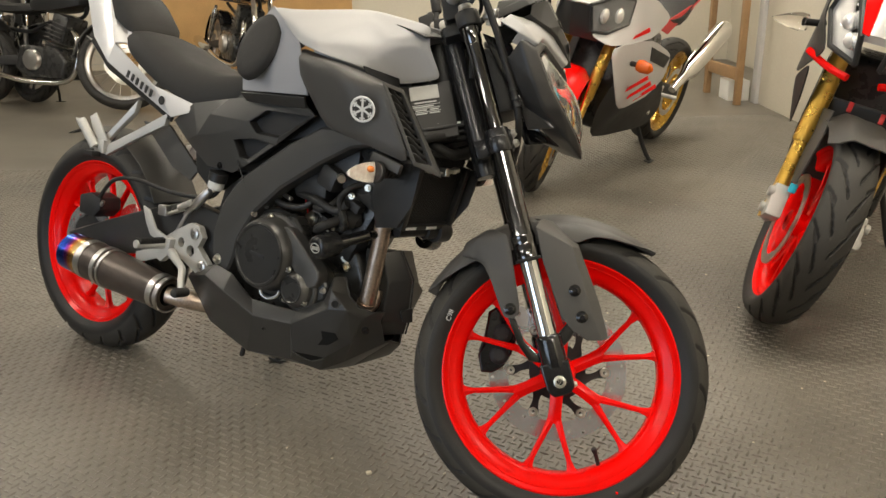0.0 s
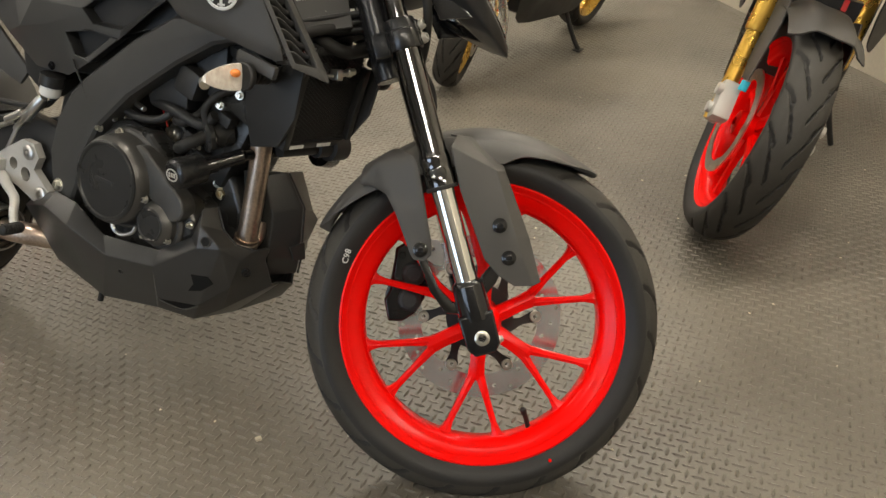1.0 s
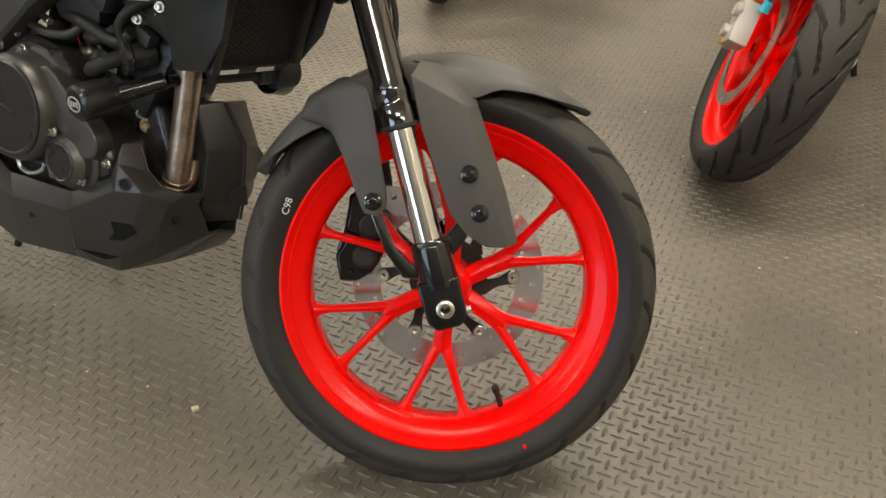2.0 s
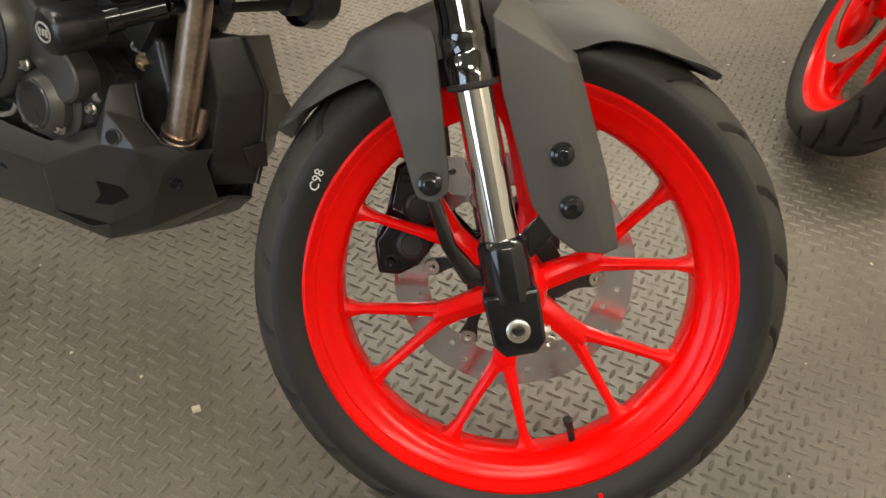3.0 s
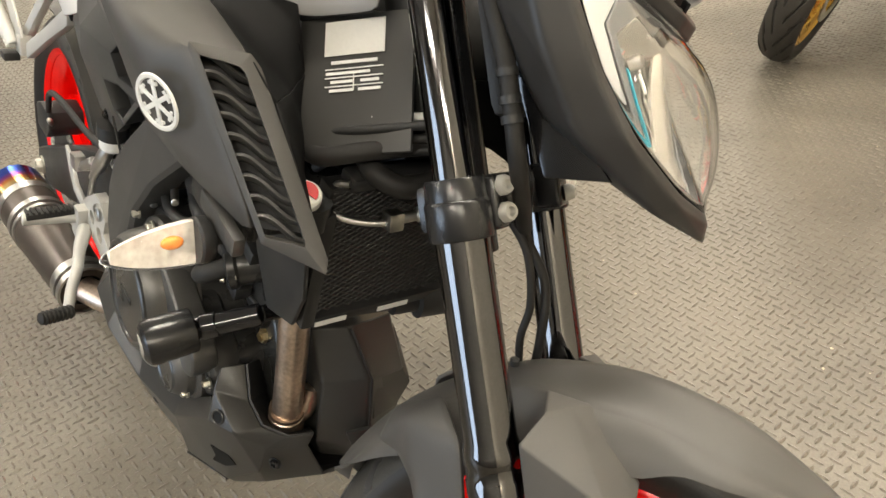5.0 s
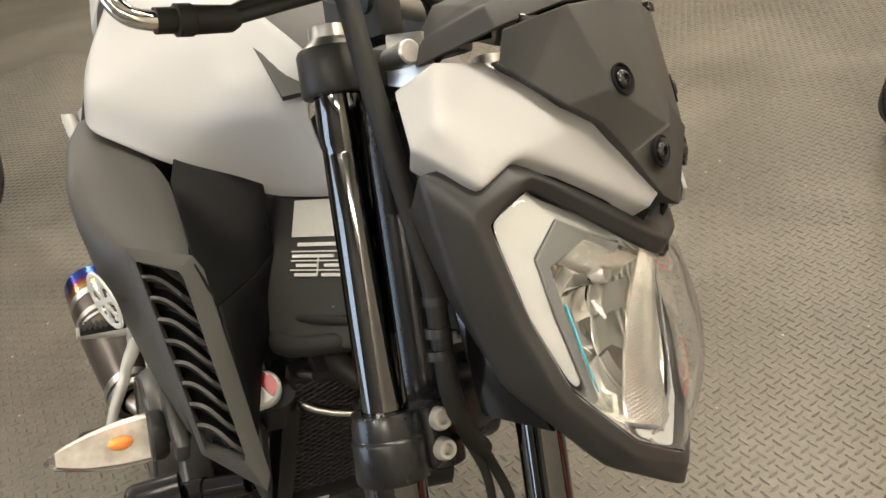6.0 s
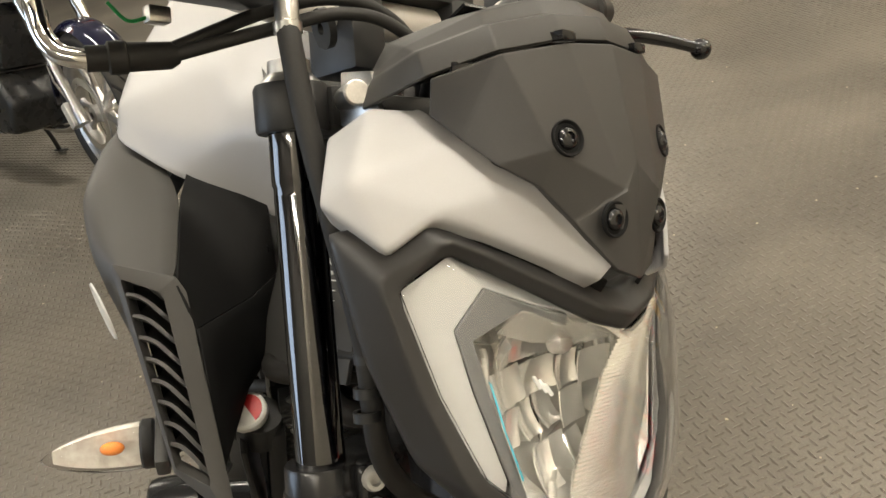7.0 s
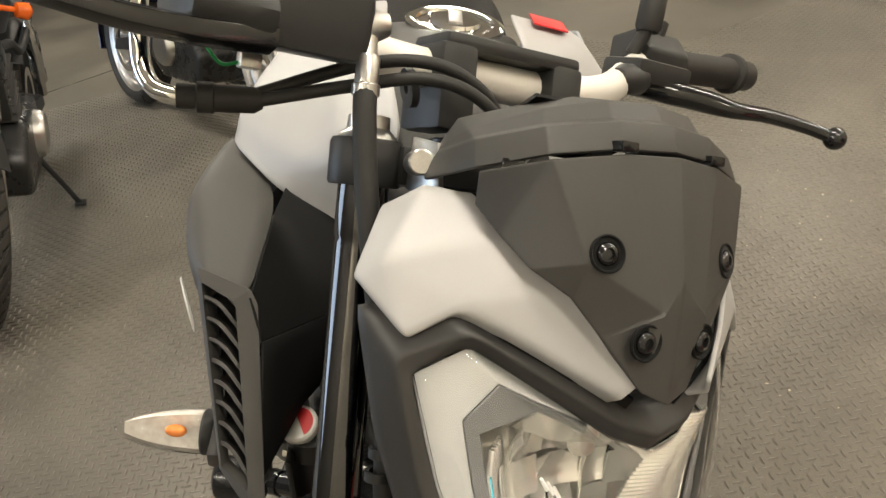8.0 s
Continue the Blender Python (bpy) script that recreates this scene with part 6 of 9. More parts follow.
def label_panel():
    a = Vector((1.044, -0.056, 0.803))
    ux, uz = Vector((0.79, 0.56, 0.26)).normalized(), Vector((-0.50, 0.22, 0.84)).normalized()
    uz = (uz - ux * uz.dot(ux)).normalized()
    nrm = ux.cross(uz).normalized()
    if nrm.y > 0:
        nrm = -nrm
    mm = Matrix((( ux.x, uz.x, nrm.x, a.x), (ux.y, uz.y, nrm.y, a.y), (ux.z, uz.z, nrm.z, a.z), (0, 0, 0, 1)))
    bm = bmesh.new()
    t = bmesh.new()
    box(t, (0.030, -0.055, -0.006), (0.115, 0.130, 0.006), 0.003)
    merge(bm, t, mm)
    pan = part("label_panel", bm, SATIN_GREY, bike, "dark grey panel behind the scoop with two labels")
    t = bmesh.new()
    box(t, (0.030, -0.012, -0.0018), (0.060, 0.032, 0.0012), 0.0003)
    part("data_label", merge(bmesh.new(), t, mm), STICKER, pan, "white printed label")
    t = bmesh.new()
    for dx, dy, w, h in ((0.030, -0.0345, 0.046, 0.0030), (0.030, -0.0405, 0.058, 0.0010), (0.024, -0.0445, 0.044, 0.0026), (0.030, -0.0485, 0.058, 0.0010), (0.018, -0.0525, 0.022, 0.0026), (0.046, -0.0525, 0.018, 0.0026), (0.030, -0.0565, 0.058, 0.0010), (0.018, -0.0605, 0.024, 0.0026), (0.046, -0.0605, 0.022, 0.0026), (0.030, -0.053, 0.0010, 0.016)):
        box(t, (dx, dy, -0.0022), (w, h, 0.0012), 0.0)
    part("plate_print", merge(bmesh.new(), t, mm), PRINT_WHITE, pan, "white unreadable print bars")
    for y0, z0, r in ((-0.066, 0.728, 0.0045), (-0.060, 0.716, 0.0040), (-0.052, 0.704, 0.0050)):
        bm = tube(bmesh.new(), [(1.050, y0 - 0.01, z0 - 0.035), (1.085, y0 - 0.006, z0 - 0.012), (1.125, y0 + 0.015, z0 + 0.002), (1.165, y0 + 0.05, z0 + 0.016)], r, 10, 6)
        part("loom", bm, MESH_BLACK, pan, "black wiring loom")
    bm = tube(bmesh.new(), [(1.118, -0.045, 0.738), (1.150, -0.01, 0.745)], 0.0050, 10, 1)
    part("loom_tape", bm, STICKER, pan, "white tape on the loom")
    bm = box(bmesh.new(), (1.06, 0.03, 0.71), (0.10, 0.06, 0.14), 0.015)
    part("head_box", bm, BLACK_PLASTIC, bike)
    bm = turned(bmesh.new(), (1.125, 0.018, 0.70), (1.055, 0.018, 0.90), ((0, 0.030), (1, 0.028)), 30)
    part("head_tube", bm, BLACK_PLASTIC, bike)


label_panel()


# recessed fields of the side panel, along the machine and up
def frame_and_panels():
    bm = plate(bmesh.new(), [(0.584, 0.434), (0.605, 0.498), (0.640, 0.548), (0.684, 0.584), (0.800, 0.660), (0.890, 0.706), (1.020, 0.712), (1.040, 0.680), (0.976, 0.668), (0.898, 0.628), (0.788, 0.560), (0.716, 0.498), (0.674, 0.434), (0.660, 0.380), (0.640, 0.335), (0.604, 0.342), (0.588, 0.388)], -0.142, -0.095, bevel=0.013, segments=3)
    spar = part("frame_spar", bm, SATIN_GREY, bike, "satin dark grey frame spar", None, 30)
    bm = plate(bmesh.new(), [(0.512, 0.310), (0.525, 0.420), (0.555, 0.530), (0.640, 0.590), (0.680, 0.480), (0.650, 0.320)], -0.088, -0.070, bevel=0.006)
    part("pivot_plate", bm, BLACK_PLASTIC, spar, "black swingarm pivot plate")
    bm = plate(bmesh.new(), [(0.520, 0.690), (0.640, 0.775), (0.900, 0.785), (0.920, 0.700), (0.700, 0.650)], -0.116, -0.106, bevel=0.003)
    part("tank_underside", bm, BLACK_PLASTIC, spar)
    part("spar_seam", box(bmesh.new(), (0.668, -0.1405, 0.575), (0.003, 0.003, 0.075), 0.0008, Matrix.Rotation(radians(-32), 4, "Y")), BLACK_PLASTIC, spar)
    part("frame_bolt", bolt(bmesh.new(), (0.611, -0.140, 0.372), (0, -1, 0), 0.0095, 0.010), ZINC, spar, "plated frame bolt")
    twin(spar)
    # faceted side panel whose two openings are backed in black for the shade inside
    at = {"a": (0.392, -0.120, 0.678), "b": (0.473, -0.130, 0.725), "c": (0.599, -0.134, 0.744), "d": (0.813, -0.140, 0.768), "e": (0.880, -0.150, 0.726), "f": (0.750, -0.138, 0.650), "g": (0.625, -0.130, 0.576), "h": (0.529, -0.124, 0.582), "i": (0.440, -0.118, 0.636),
          "j": (0.555, -0.150, 0.704), "k": (0.604, -0.148, 0.688), "l": (0.578, -0.146, 0.660), "m": (0.640, -0.150, 0.676), "n": (0.500, -0.138, 0.650),
          "p": (0.680, -0.148, 0.697), "q": (0.733, -0.146, 0.728), "r": (0.868, -0.151, 0.724), "s": (0.770, -0.143, 0.669), "t": (0.707, -0.147, 0.672),
          "u": (0.634, -0.146, 0.654), "v": (0.698, -0.146, 0.663), "w": (0.764, -0.141, 0.654), "x": (0.684, -0.138, 0.604), "y": (0.651, -0.139, 0.614)}
    order = list(at)
    quads = ("a b n i", "b c j n", "n j k l", "j c q p", "j p m k", "c d q", "d e r", "d r q", "k m l", "l m u", "m p t v u", "t s w v", "r e f w s", "w f x", "x f g", "x g y", "u y g h", "l u h", "n l h i")
    bm = facets(bmesh.new(), [at[k] for k in order], [tuple(order.index(k) for k in q.split()) for q in quads], 0.004, 0.0022, 2)
    pan = part("side_panel", bm, SATIN_GREY, bike, "faceted dark grey side panel", None, 25)
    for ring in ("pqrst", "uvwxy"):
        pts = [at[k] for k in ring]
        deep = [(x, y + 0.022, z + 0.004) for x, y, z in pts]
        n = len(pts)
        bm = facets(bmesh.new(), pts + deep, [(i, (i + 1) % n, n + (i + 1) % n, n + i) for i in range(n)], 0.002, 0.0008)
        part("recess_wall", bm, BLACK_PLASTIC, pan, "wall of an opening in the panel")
        # black sheet closes the opening in place of its shade
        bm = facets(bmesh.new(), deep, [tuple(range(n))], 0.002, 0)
        part("panel_recess", bm, PRINT_AND_SHADE, pan, "black sheet for the shade in the opening")
    part("panel_bolt", bolt(bmesh.new(), (0.580, -0.130, 0.588), (0, -1, 0), 0.006, 0.005, False), GLOSS_BLACK, pan)
    twin(pan)
    bm = box(bmesh.new(), (0.74, 0, 0.66), (0.46, 0.20, 0.17), 0.03)
    part("airbox", bm, BLACK_PLASTIC, bike, "black airbox")
    bm = plate(bmesh.new(), [(0.46, 0.56), (0.52, 0.52), (0.56, 0.56), (0.50, 0.66), (0.44, 0.68)], -0.10, 0.10, bevel=0.01)
    part("rear_subframe", bm, BLACK_PLASTIC, bike)


frame_and_panels()


def engine():
    bm = plate(bmesh.new(), [(0.600, 0.440), (0.660, 0.500), (0.760, 0.515), (0.812, 0.505), (0.842, 0.470), (0.858, 0.425), (0.925, 0.385), (0.930, 0.330), (0.880, 0.285), (0.780, 0.262), (0.660, 0.270), (0.600, 0.330)], -0.112, 0.112, bevel=0.014, segments=3)
    case = part("crankcase", bm, ENGINE_BLACK, bike, "matt black crankcase", None, 30)
    bm = plate(bmesh.new(), [(0.820, 0.490), (0.870, 0.470), (0.955, 0.440), (0.978, 0.380), (0.965, 0.300), (0.860, 0.280)], -0.054, 0.054, bevel=0.010, segments=3)
    part("crankcase_front", bm, ENGINE_BLACK, case)
    # round clutch cover: deep drum with a flat disc and a raised rim
    mm = Matrix.Translation((0.770, -0.106, 0.412)) @ Matrix.Rotation(math.pi / 2, 4, "X")
    bm = lathe(bmesh.new(), [(0.094, 0.0), (0.093, 0.016), (0.089, 0.020), (0.084, 0.021), (0.082, 0.026), (0.080, 0.048), (0.076, 0.058), (0.071, 0.064)], mm, 72)
    cover = part("clutch_cover", bm, ENGINE_GREY, bike, "round satin black clutch cover", None, 22)
    bm = lathe(bmesh.new(), [(0.073, 0.058), (0.072, 0.065), (0.069, 0.0672), (0.065, 0.067), (0.063, 0.0645), (0.020, 0.066), (0, 0.066)], mm, 60)
    part("cover_disc", bm, ENGINE_BLACK, cover, "black centre of the clutch cover")
    part("cover_badge", box(bmesh.new(), (0.770, -0.1725, 0.412), (0.040, 0.0015, 0.008), 0.0004, Matrix.Rotation(radians(8), 4, "Y")), BLACK_PLASTIC, cover, "raised bar of cast lettering")
    # stepped casting in front of the clutch
    bm = plate(bmesh.new(), [(0.780, 0.500), (0.822, 0.505), (0.850, 0.478), (0.846, 0.446), (0.872, 0.424), (0.915, 0.398), (0.936, 0.366), (0.930, 0.338), (0.896, 0.318), (0.830, 0.302), (0.790, 0.310), (0.826, 0.360), (0.836, 0.410), (0.818, 0.462)], -0.124, -0.080, bevel=0.012, segments=3)
    part("crank_cover", bm, ENGINE_BLACK, bike, "dark cast crank cover", None, 25)
    ends = ((0.822, 0.452, 0.030, 0.9, 3.9), (0.902, 0.388, 0.027, -2.3, 0.9))
    bm = plate(bmesh.new(), [(x + r * math.cos(q), z + r * math.sin(q)) for x, z, r, q0, q1 in ends for q in np.linspace(q0, q1, 9)], -0.146, -0.112, bevel=0.007, segments=3)
    part("cover_rib", bm, ENGINE_GREY, bike, "raised rounded rib of the casting", None, 25)
    mf = Matrix.Translation((0.862, -0.116, 0.350)) @ Matrix.Rotation(math.pi / 2, 4, "X")
    bm = lathe(bmesh.new(), [(0.052, 0), (0.051, 0.012), (0.047, 0.016), (0.041, 0.016), (0.040, 0.026), (0.034, 0.036), (0.030, 0.039)], mf, 44)
    part("oil_filter_cover", bm, ENGINE_GREY, bike, "small round oil filter cover", None, 25)
    bm = lathe(bmesh.new(), [(0.031, 0.034), (0.0305, 0.0395), (0.028, 0.041), (0.025, 0.039), (0, 0.0395)], mf, 40)
    part("filter_cap", bm, ENGINE_BLACK, bike, "black centre of the filter cover", None, 25)
    for x, y, z, r in ((0.890, -0.138, 0.326, 0.0058), (0.928, -0.124, 0.359, 0.0052), (0.846, -0.150, 0.392, 0.0058), (0.835, -0.140, 0.322, 0.0050), (0.828, -0.124, 0.457, 0.0056), (0.711, -0.132, 0.494, 0.0056), (0.760, -0.130, 0.495, 0.0056), (0.664, -0.130, 0.482, 0.0056)):
        part("engine_bolt", bolt(bmesh.new(), (x, y, z), (0, -1, 0), r, 0.009), ZINC, bike, "plated hexagon bolt")
    bm = tube(bmesh.new(), [(0.764, -0.150, 0.345), (0.772, -0.156, 0.334), (0.780, -0.156, 0.322), (0.796, -0.154, 0.318), (0.816, -0.150, 0.326), (0.822, -0.148, 0.338)], 0.0036, 8)
    part("drain_clip", bm, ALUMINIUM, bike, "bright wire clip")
    # cylinder with fins and head, leaning forward
    bm = bmesh.new()
    a, b = Vector((0.890, 0, 0.440)), Vector((1.000, 0, 0.640))
    tilt = Matrix.Rotation(radians(29), 4, "Y")
    box(bm, a.lerp(b, 0.35), (0.100, 0.130, 0.16), 0.01, tilt)
    box(bm, a.lerp(b, 0.80), (0.130, 0.170, 0.085), 0.014, tilt)
    box(bm, a.lerp(b, 1.05), (0.115, 0.180, 0.040), 0.014, tilt)
    barrel = part("cylinder", bm, ENGINE_BLACK, bike, "black finned cylinder and head")
    # thermostat housing, hose elbows and plugs beside the head
    bm = turned(bmesh.new(), (0.948, -0.062, 0.520), (0.930, -0.104, 0.512), ((0, 0.024), (0.7, 0.024), (0.78, 0.027), (0.95, 0.027), (1, 0.023)), 28)
    stat = part("thermostat_housing", bm, ENGINE_BLACK, bike, "black thermostat housing")
    for q in range(3):
        c = Vector((0.932, -0.103, 0.512)) + 0.023 * Vector((math.cos(2.1 * q), 0, math.sin(2.1 * q)))
        part("housing_bolt", bolt(bmesh.new(), c, (-0.35, -1, -0.1), 0.0036, 0.005), ZINC, stat)
    for pts, r in (([(0.930, -0.100, 0.512), (0.915, -0.122, 0.500), (0.890, -0.118, 0.488), (0.868, -0.092, 0.482)], 0.0110), ([(0.900, -0.066, 0.560), (0.905, -0.090, 0.545), (0.885, -0.104, 0.530), (0.860, -0.098, 0.530)], 0.0085), ([(0.985, -0.070, 0.600), (0.960, -0.100, 0.588), (0.935, -0.108, 0.560), (0.938, -0.104, 0.530)], 0.0070)):
        part("coolant_elbow", tube(bmesh.new(), pts, r, 14, 6), BLACK_RUBBER, bike, "black rubber hose elbow")
    for x, y, z in ((0.878, -0.074, 0.500), (0.962, -0.084, 0.545), (0.905, -0.078, 0.470)):
        bm = box(bmesh.new(), (x, y, z), (0.030, 0.022, 0.020), 0.004, Matrix.Rotation(radians(25), 4, "Y"))
        part("wiring_plug", bm, BLACK_PLASTIC, bike, "black wiring plug")
    # knock sensor with its bright clip wire, and plated bolts in the pocket beside the pipe
    bm = lathe(bmesh.new(), [(0.0, 0), (0.017, 0), (0.018, 0.006), (0.018, 0.012), (0.011, 0.015), (0.010, 0.022), (0.006, 0.023), (0, 0.023)], along((0.826, -0.058, 0.498), (0.800, -0.12, 0.506))[0], 28)
    part("oil_sensor", bm, ZINC, bike, "plated sensor with red wire")
    bm = turned(bmesh.new(), (0.842, -0.030, 0.494), (0.828, -0.062, 0.498), ((0, 0.024), (0.8, 0.024), (1, 0.020)), 28)
    part("sensor_boss", bm, ENGINE_BLACK, bike)
    bm = tube(bmesh.new(), [(0.826, -0.085, 0.512), (0.830, -0.100, 0.545), (0.828, -0.100, 0.575)], 0.0016, 6)
    part("sensor_wire", bm, WARNING_RED, bike, "thin red wire")
    bm = tube(bmesh.new(), [(0.830, -0.074, 0.518), (0.846, -0.072, 0.515), (0.857, -0.070, 0.503), (0.853, -0.070, 0.490), (0.845, -0.070, 0.482), (0.862, -0.069, 0.482), (0.882, -0.069, 0.477), (0.890, -0.068, 0.466), (0.897, -0.068, 0.459), (0.931, -0.068, 0.4565)], 0.0022, 8, 4)
    part("oil_line", bm, ALUMINIUM, bike, "bright bent wire clip")
    bm = bmesh.new()
    for x, z, w, h, t in ((0.862, 0.466, 0.030, 0.022, 0.3), (0.896, 0.476, 0.026, 0.030, -0.5), (0.905, 0.446, 0.036, 0.016, 0.2), (0.840, 0.448, 0.026, 0.018, -0.2), (0.922, 0.512, 0.050, 0.010, 0.9), (0.905, 0.520, 0.050, 0.010, 0.9)):
        box(bm, (x, -0.050, z), (w, 0.020, h), 0.004, Matrix.Rotation(t, 4, "Y"))
    part("cast_lugs", bm, ENGINE_GREY, bike, "grey cast lugs beside the cylinder")
    part("pocket_bolt", bolt(bmesh.new(), (0.929, -0.052, 0.407), (0.25, -1, 0), 0.0085, 0.010), BRASS, bike, "brassy plated bolt")
    part("pocket_bolt", bolt(bmesh.new(), (0.921, -0.054, 0.425), (0.25, -1, 0), 0.0068, 0.010), ZINC, bike, "plated bolt with a washer")
    for p in ((0.952, -0.092, 0.568), (0.992, -0.090, 0.590)):
        part("head_bolt", bolt(bmesh.new(), p, (0.2, -1, 0), 0.0055, 0.008), ZINC, bike, "plated bolt")
    bm = bmesh.new()
    box(bm, (0.905, -0.095, 0.60), (0.05, 0.06, 0.05), 0.01, Matrix.Rotation(0.4, 4, "Y"))
    box(bm, (0.84, -0.06, 0.58), (0.10, 0.09, 0.07), 0.02)
    tube(bm, [(0.80, -0.09, 0.555), (0.86, -0.105, 0.548), (0.92, -0.1, 0.53), (0.95, -0.1, 0.55)], 0.010, 10)
    tube(bm, [(0.72, -0.10, 0.54), (0.78, -0.115, 0.525), (0.84, -0.11, 0.53), (0.87, -0.09, 0.57)], 0.007, 10)
    part("throttle_body", bm, BLACK_PLASTIC, bike, "black throttle body and hoses")
    bm = rod(bmesh.new(), (0.936, -0.115, 0.605), (0.950, -0.128, 0.602), 0.009)
    part("coil_terminal", bm, ZINC, bike, "brass terminal")
    for p, q in (((0.705, -0.115, 0.520), (0.735, -0.12, 0.512)), ((0.770, -0.105, 0.545), (0.80, -0.115, 0.540))):
        part("cable_nipple", rod(bmesh.new(), p, q, 0.005), ALUMINIUM, bike)
    # crash bobbins
    a, b = Vector((0.9790, -0.160, 0.472)), Vector((0.9730, -0.215, 0.464))
    way = (b - a).normalized()
    bm = turned(bmesh.new(), a, b, ((0, 0.0215), (0.03, 0.0245), (0.80, 0.0255), (0.92, 0.0235), (0.97, 0.0200), (1, 0.0165)), 40)
    bob = part("crash_bobbin", bm, YOKE_BLACK, bike, "black nylon crash bobbin", None, 30)
    m = along(b, b + way)[0]
    bm = lathe(bmesh.new(), [(0.0110, -0.001), (0.0135, -0.001), (0.0135, 0.0008), (0.0110, 0.0008)], m @ Matrix.Diagonal((1, 0.78, 1, 1)), 28, True)
    part("bobbin_badge", bm, CAST, bob, "small oval silver badge")
    bm = bmesh.new()
    for u, h in ((-0.006, 0.008), (0, 0.007), (0.006, 0.008)):
        box(bm, m @ Vector((u, 0, 0.0004)), (0.0034, h, 0.0012), 0.0003, m.to_3x3().to_4x4())
    part("badge_mark", bm, CAST, bob, kind="stuff")
    bm = bmesh.new()
    rod(bm, (1.014, -0.100, 0.494), a, 0.0125)
    rod(bm, a.lerp(Vector((1.014, -0.100, 0.494)), 0.12), a.lerp(Vector((1.014, -0.100, 0.494)), 0.36), 0.0145)
    rod(bm, (1.014, -0.10, 0.494), (1.014, 0.10, 0.494), 0.0095)
    part("bobbin_mount", bm, GLOSS_BLACK, bob, "gloss black mount")
    twin(bob)


engine()


def belly_pan():
    """Moulded pan under the engine: ledge along the top, raised tower, broad rim round the header pipe's hollow."""
    at = {"Q0": (0.490, -0.124, 0.308), "Q1": (0.500, -0.112, 0.324), "R0": (0.600, -0.166, 0.334), "R1": (0.672, -0.173, 0.311), "I0": (0.612, -0.148, 0.362), "I1": (0.672, -0.152, 0.352),
          "LO0": (0.758, -0.158, 0.271), "LO1": (0.862, -0.146, 0.273), "LO2": (0.956, -0.138, 0.327),
          "LI0": (0.734, -0.143, 0.303), "LI1": (0.868, -0.139, 0.304), "LI2": (0.928, -0.121, 0.338),
          "TL": (0.951, -0.120, 0.394), "TR": (0.957, -0.092, 0.393),
          "O0": (0.954, -0.130, 0.366), "O1": (0.997, -0.123, 0.330), "O2": (1.010, -0.088, 0.306), "O3": (1.031, -0.045, 0.306),
          "C1": (0.976, -0.096, 0.355), "C2": (1.003, -0.092, 0.334), "C3": (1.025, -0.068, 0.324), "C4": (1.036, -0.040, 0.326),
          "B0": (0.566, -0.110, 0.210), "B1": (0.706, -0.116, 0.170), "B2": (0.840, -0.110, 0.182), "B3": (0.903, -0.082, 0.168), "B4": (0.949, -0.060, 0.194), "B5": (1.030, -0.020, 0.252),
          "D0": (0.545, 0.0, 0.190), "D1": (0.690, 0.0, 0.150), "D2": (0.850, 0.0, 0.140), "D3": (0.930, 0.0, 0.170), "D5": (1.032, 0.0, 0.252),
          "S0": (0.861, -0.130, 0.209), "S2": (0.936, -0.106, 0.210), "K": (0.992, -0.088, 0.254)}
    order = list(at)
    quads = ("Q0 R0 I0 Q1", "Q0 B0 R0", "R0 R1 I1 I0", "R1 LO0 LI0 I1", "LO0 LO1 LI1 LI0", "LO1 LO2 LI2 LI1", "LI2 LO2 O0 TL", "LO2 O1 O0", "TL O0 C1 TR", "O0 O1 C2 C1", "O1 O2 C3 C2", "O2 O3 C4 C3",
             "R0 B0 R1", "R1 B0 B1 LO0", "LO0 B1 B2 LO1", "LO1 B2 S0", "LO1 S0 LO2", "LO2 S0 S2 O1", "S0 B2 B3 S2", "O1 S2 K", "S2 B3 B4 K", "O1 K O2", "O2 K B4 B5 O3",
             "B0 D0 D1 B1", "B1 D1 D2 B2", "B2 D2 D3 B3", "B3 D3 B4", "B4 D3 D5 B5")
    faces = [tuple(order.index(k) for k in q.split()) for q in quads]
    v = [at[k] for k in order]
    bm = facets(bmesh.new(), v, faces, 0.005, 0.003, 3)
    pan = part("belly_pan", bm, PAN_GREY, bike, "satin dark grey belly pan", None, 28)
    # walls of the hollow, sunk behind the rim, black for the shade inside
    well = [at[k] for k in ("TR", "C1", "C2", "C3", "C4")]
    deep = [(x - 0.045, y * 0.55, z - 0.030) for x, y, z in well]
    bm = facets(bmesh.new(), well + deep, [(i, i + 1, i + 6, i + 5) for i in range(4)], 0.003, 0.001)
    part("pan_well", bm, BLACK_PLASTIC, pan, "black wall of the pipe hollow")
    def laid(keys, p, lift=0.0006):
        """The point p dropped onto the facet through three corners, and the facet's outward normal."""
        o, i, j = (Vector(at[k]) for k in keys.split())
        way = (i - o).cross(j - o).normalized()
        way = way if way.y < 0 else -way
        return Vector(p) - way * ((Vector(p) - o).dot(way) - lift), way

    for p, r, keys in (((0.9700, -0.1310, 0.339), 0.0085, "LO2 O1 O0"), ((0.780, -0.138, 0.246), 0.005, "LO0 B1 LO1")):
        p, way = laid(keys, p)
        m = along(p, p + way)[0]
        bm = lathe(bmesh.new(), [(r, -0.004), (r * 1.15, 0.0012), (r, 0.0022), (r * 0.86, 0.0016), (r * 0.8, -0.003)], m, 26, True)
        ring = part("hole_rim", bm, PAN_GREY, pan, "raised rim of a fixing hole")
        # flat black disc stands in for the shade inside the hole
        part("pan_hole", lathe(bmesh.new(), [(r * 0.9, 0.0008), (r * 0.5, 0.0006), (0, 0.0006)], m, 22), MATT_BLACK, ring, "black disc for the shade in a fixing hole")
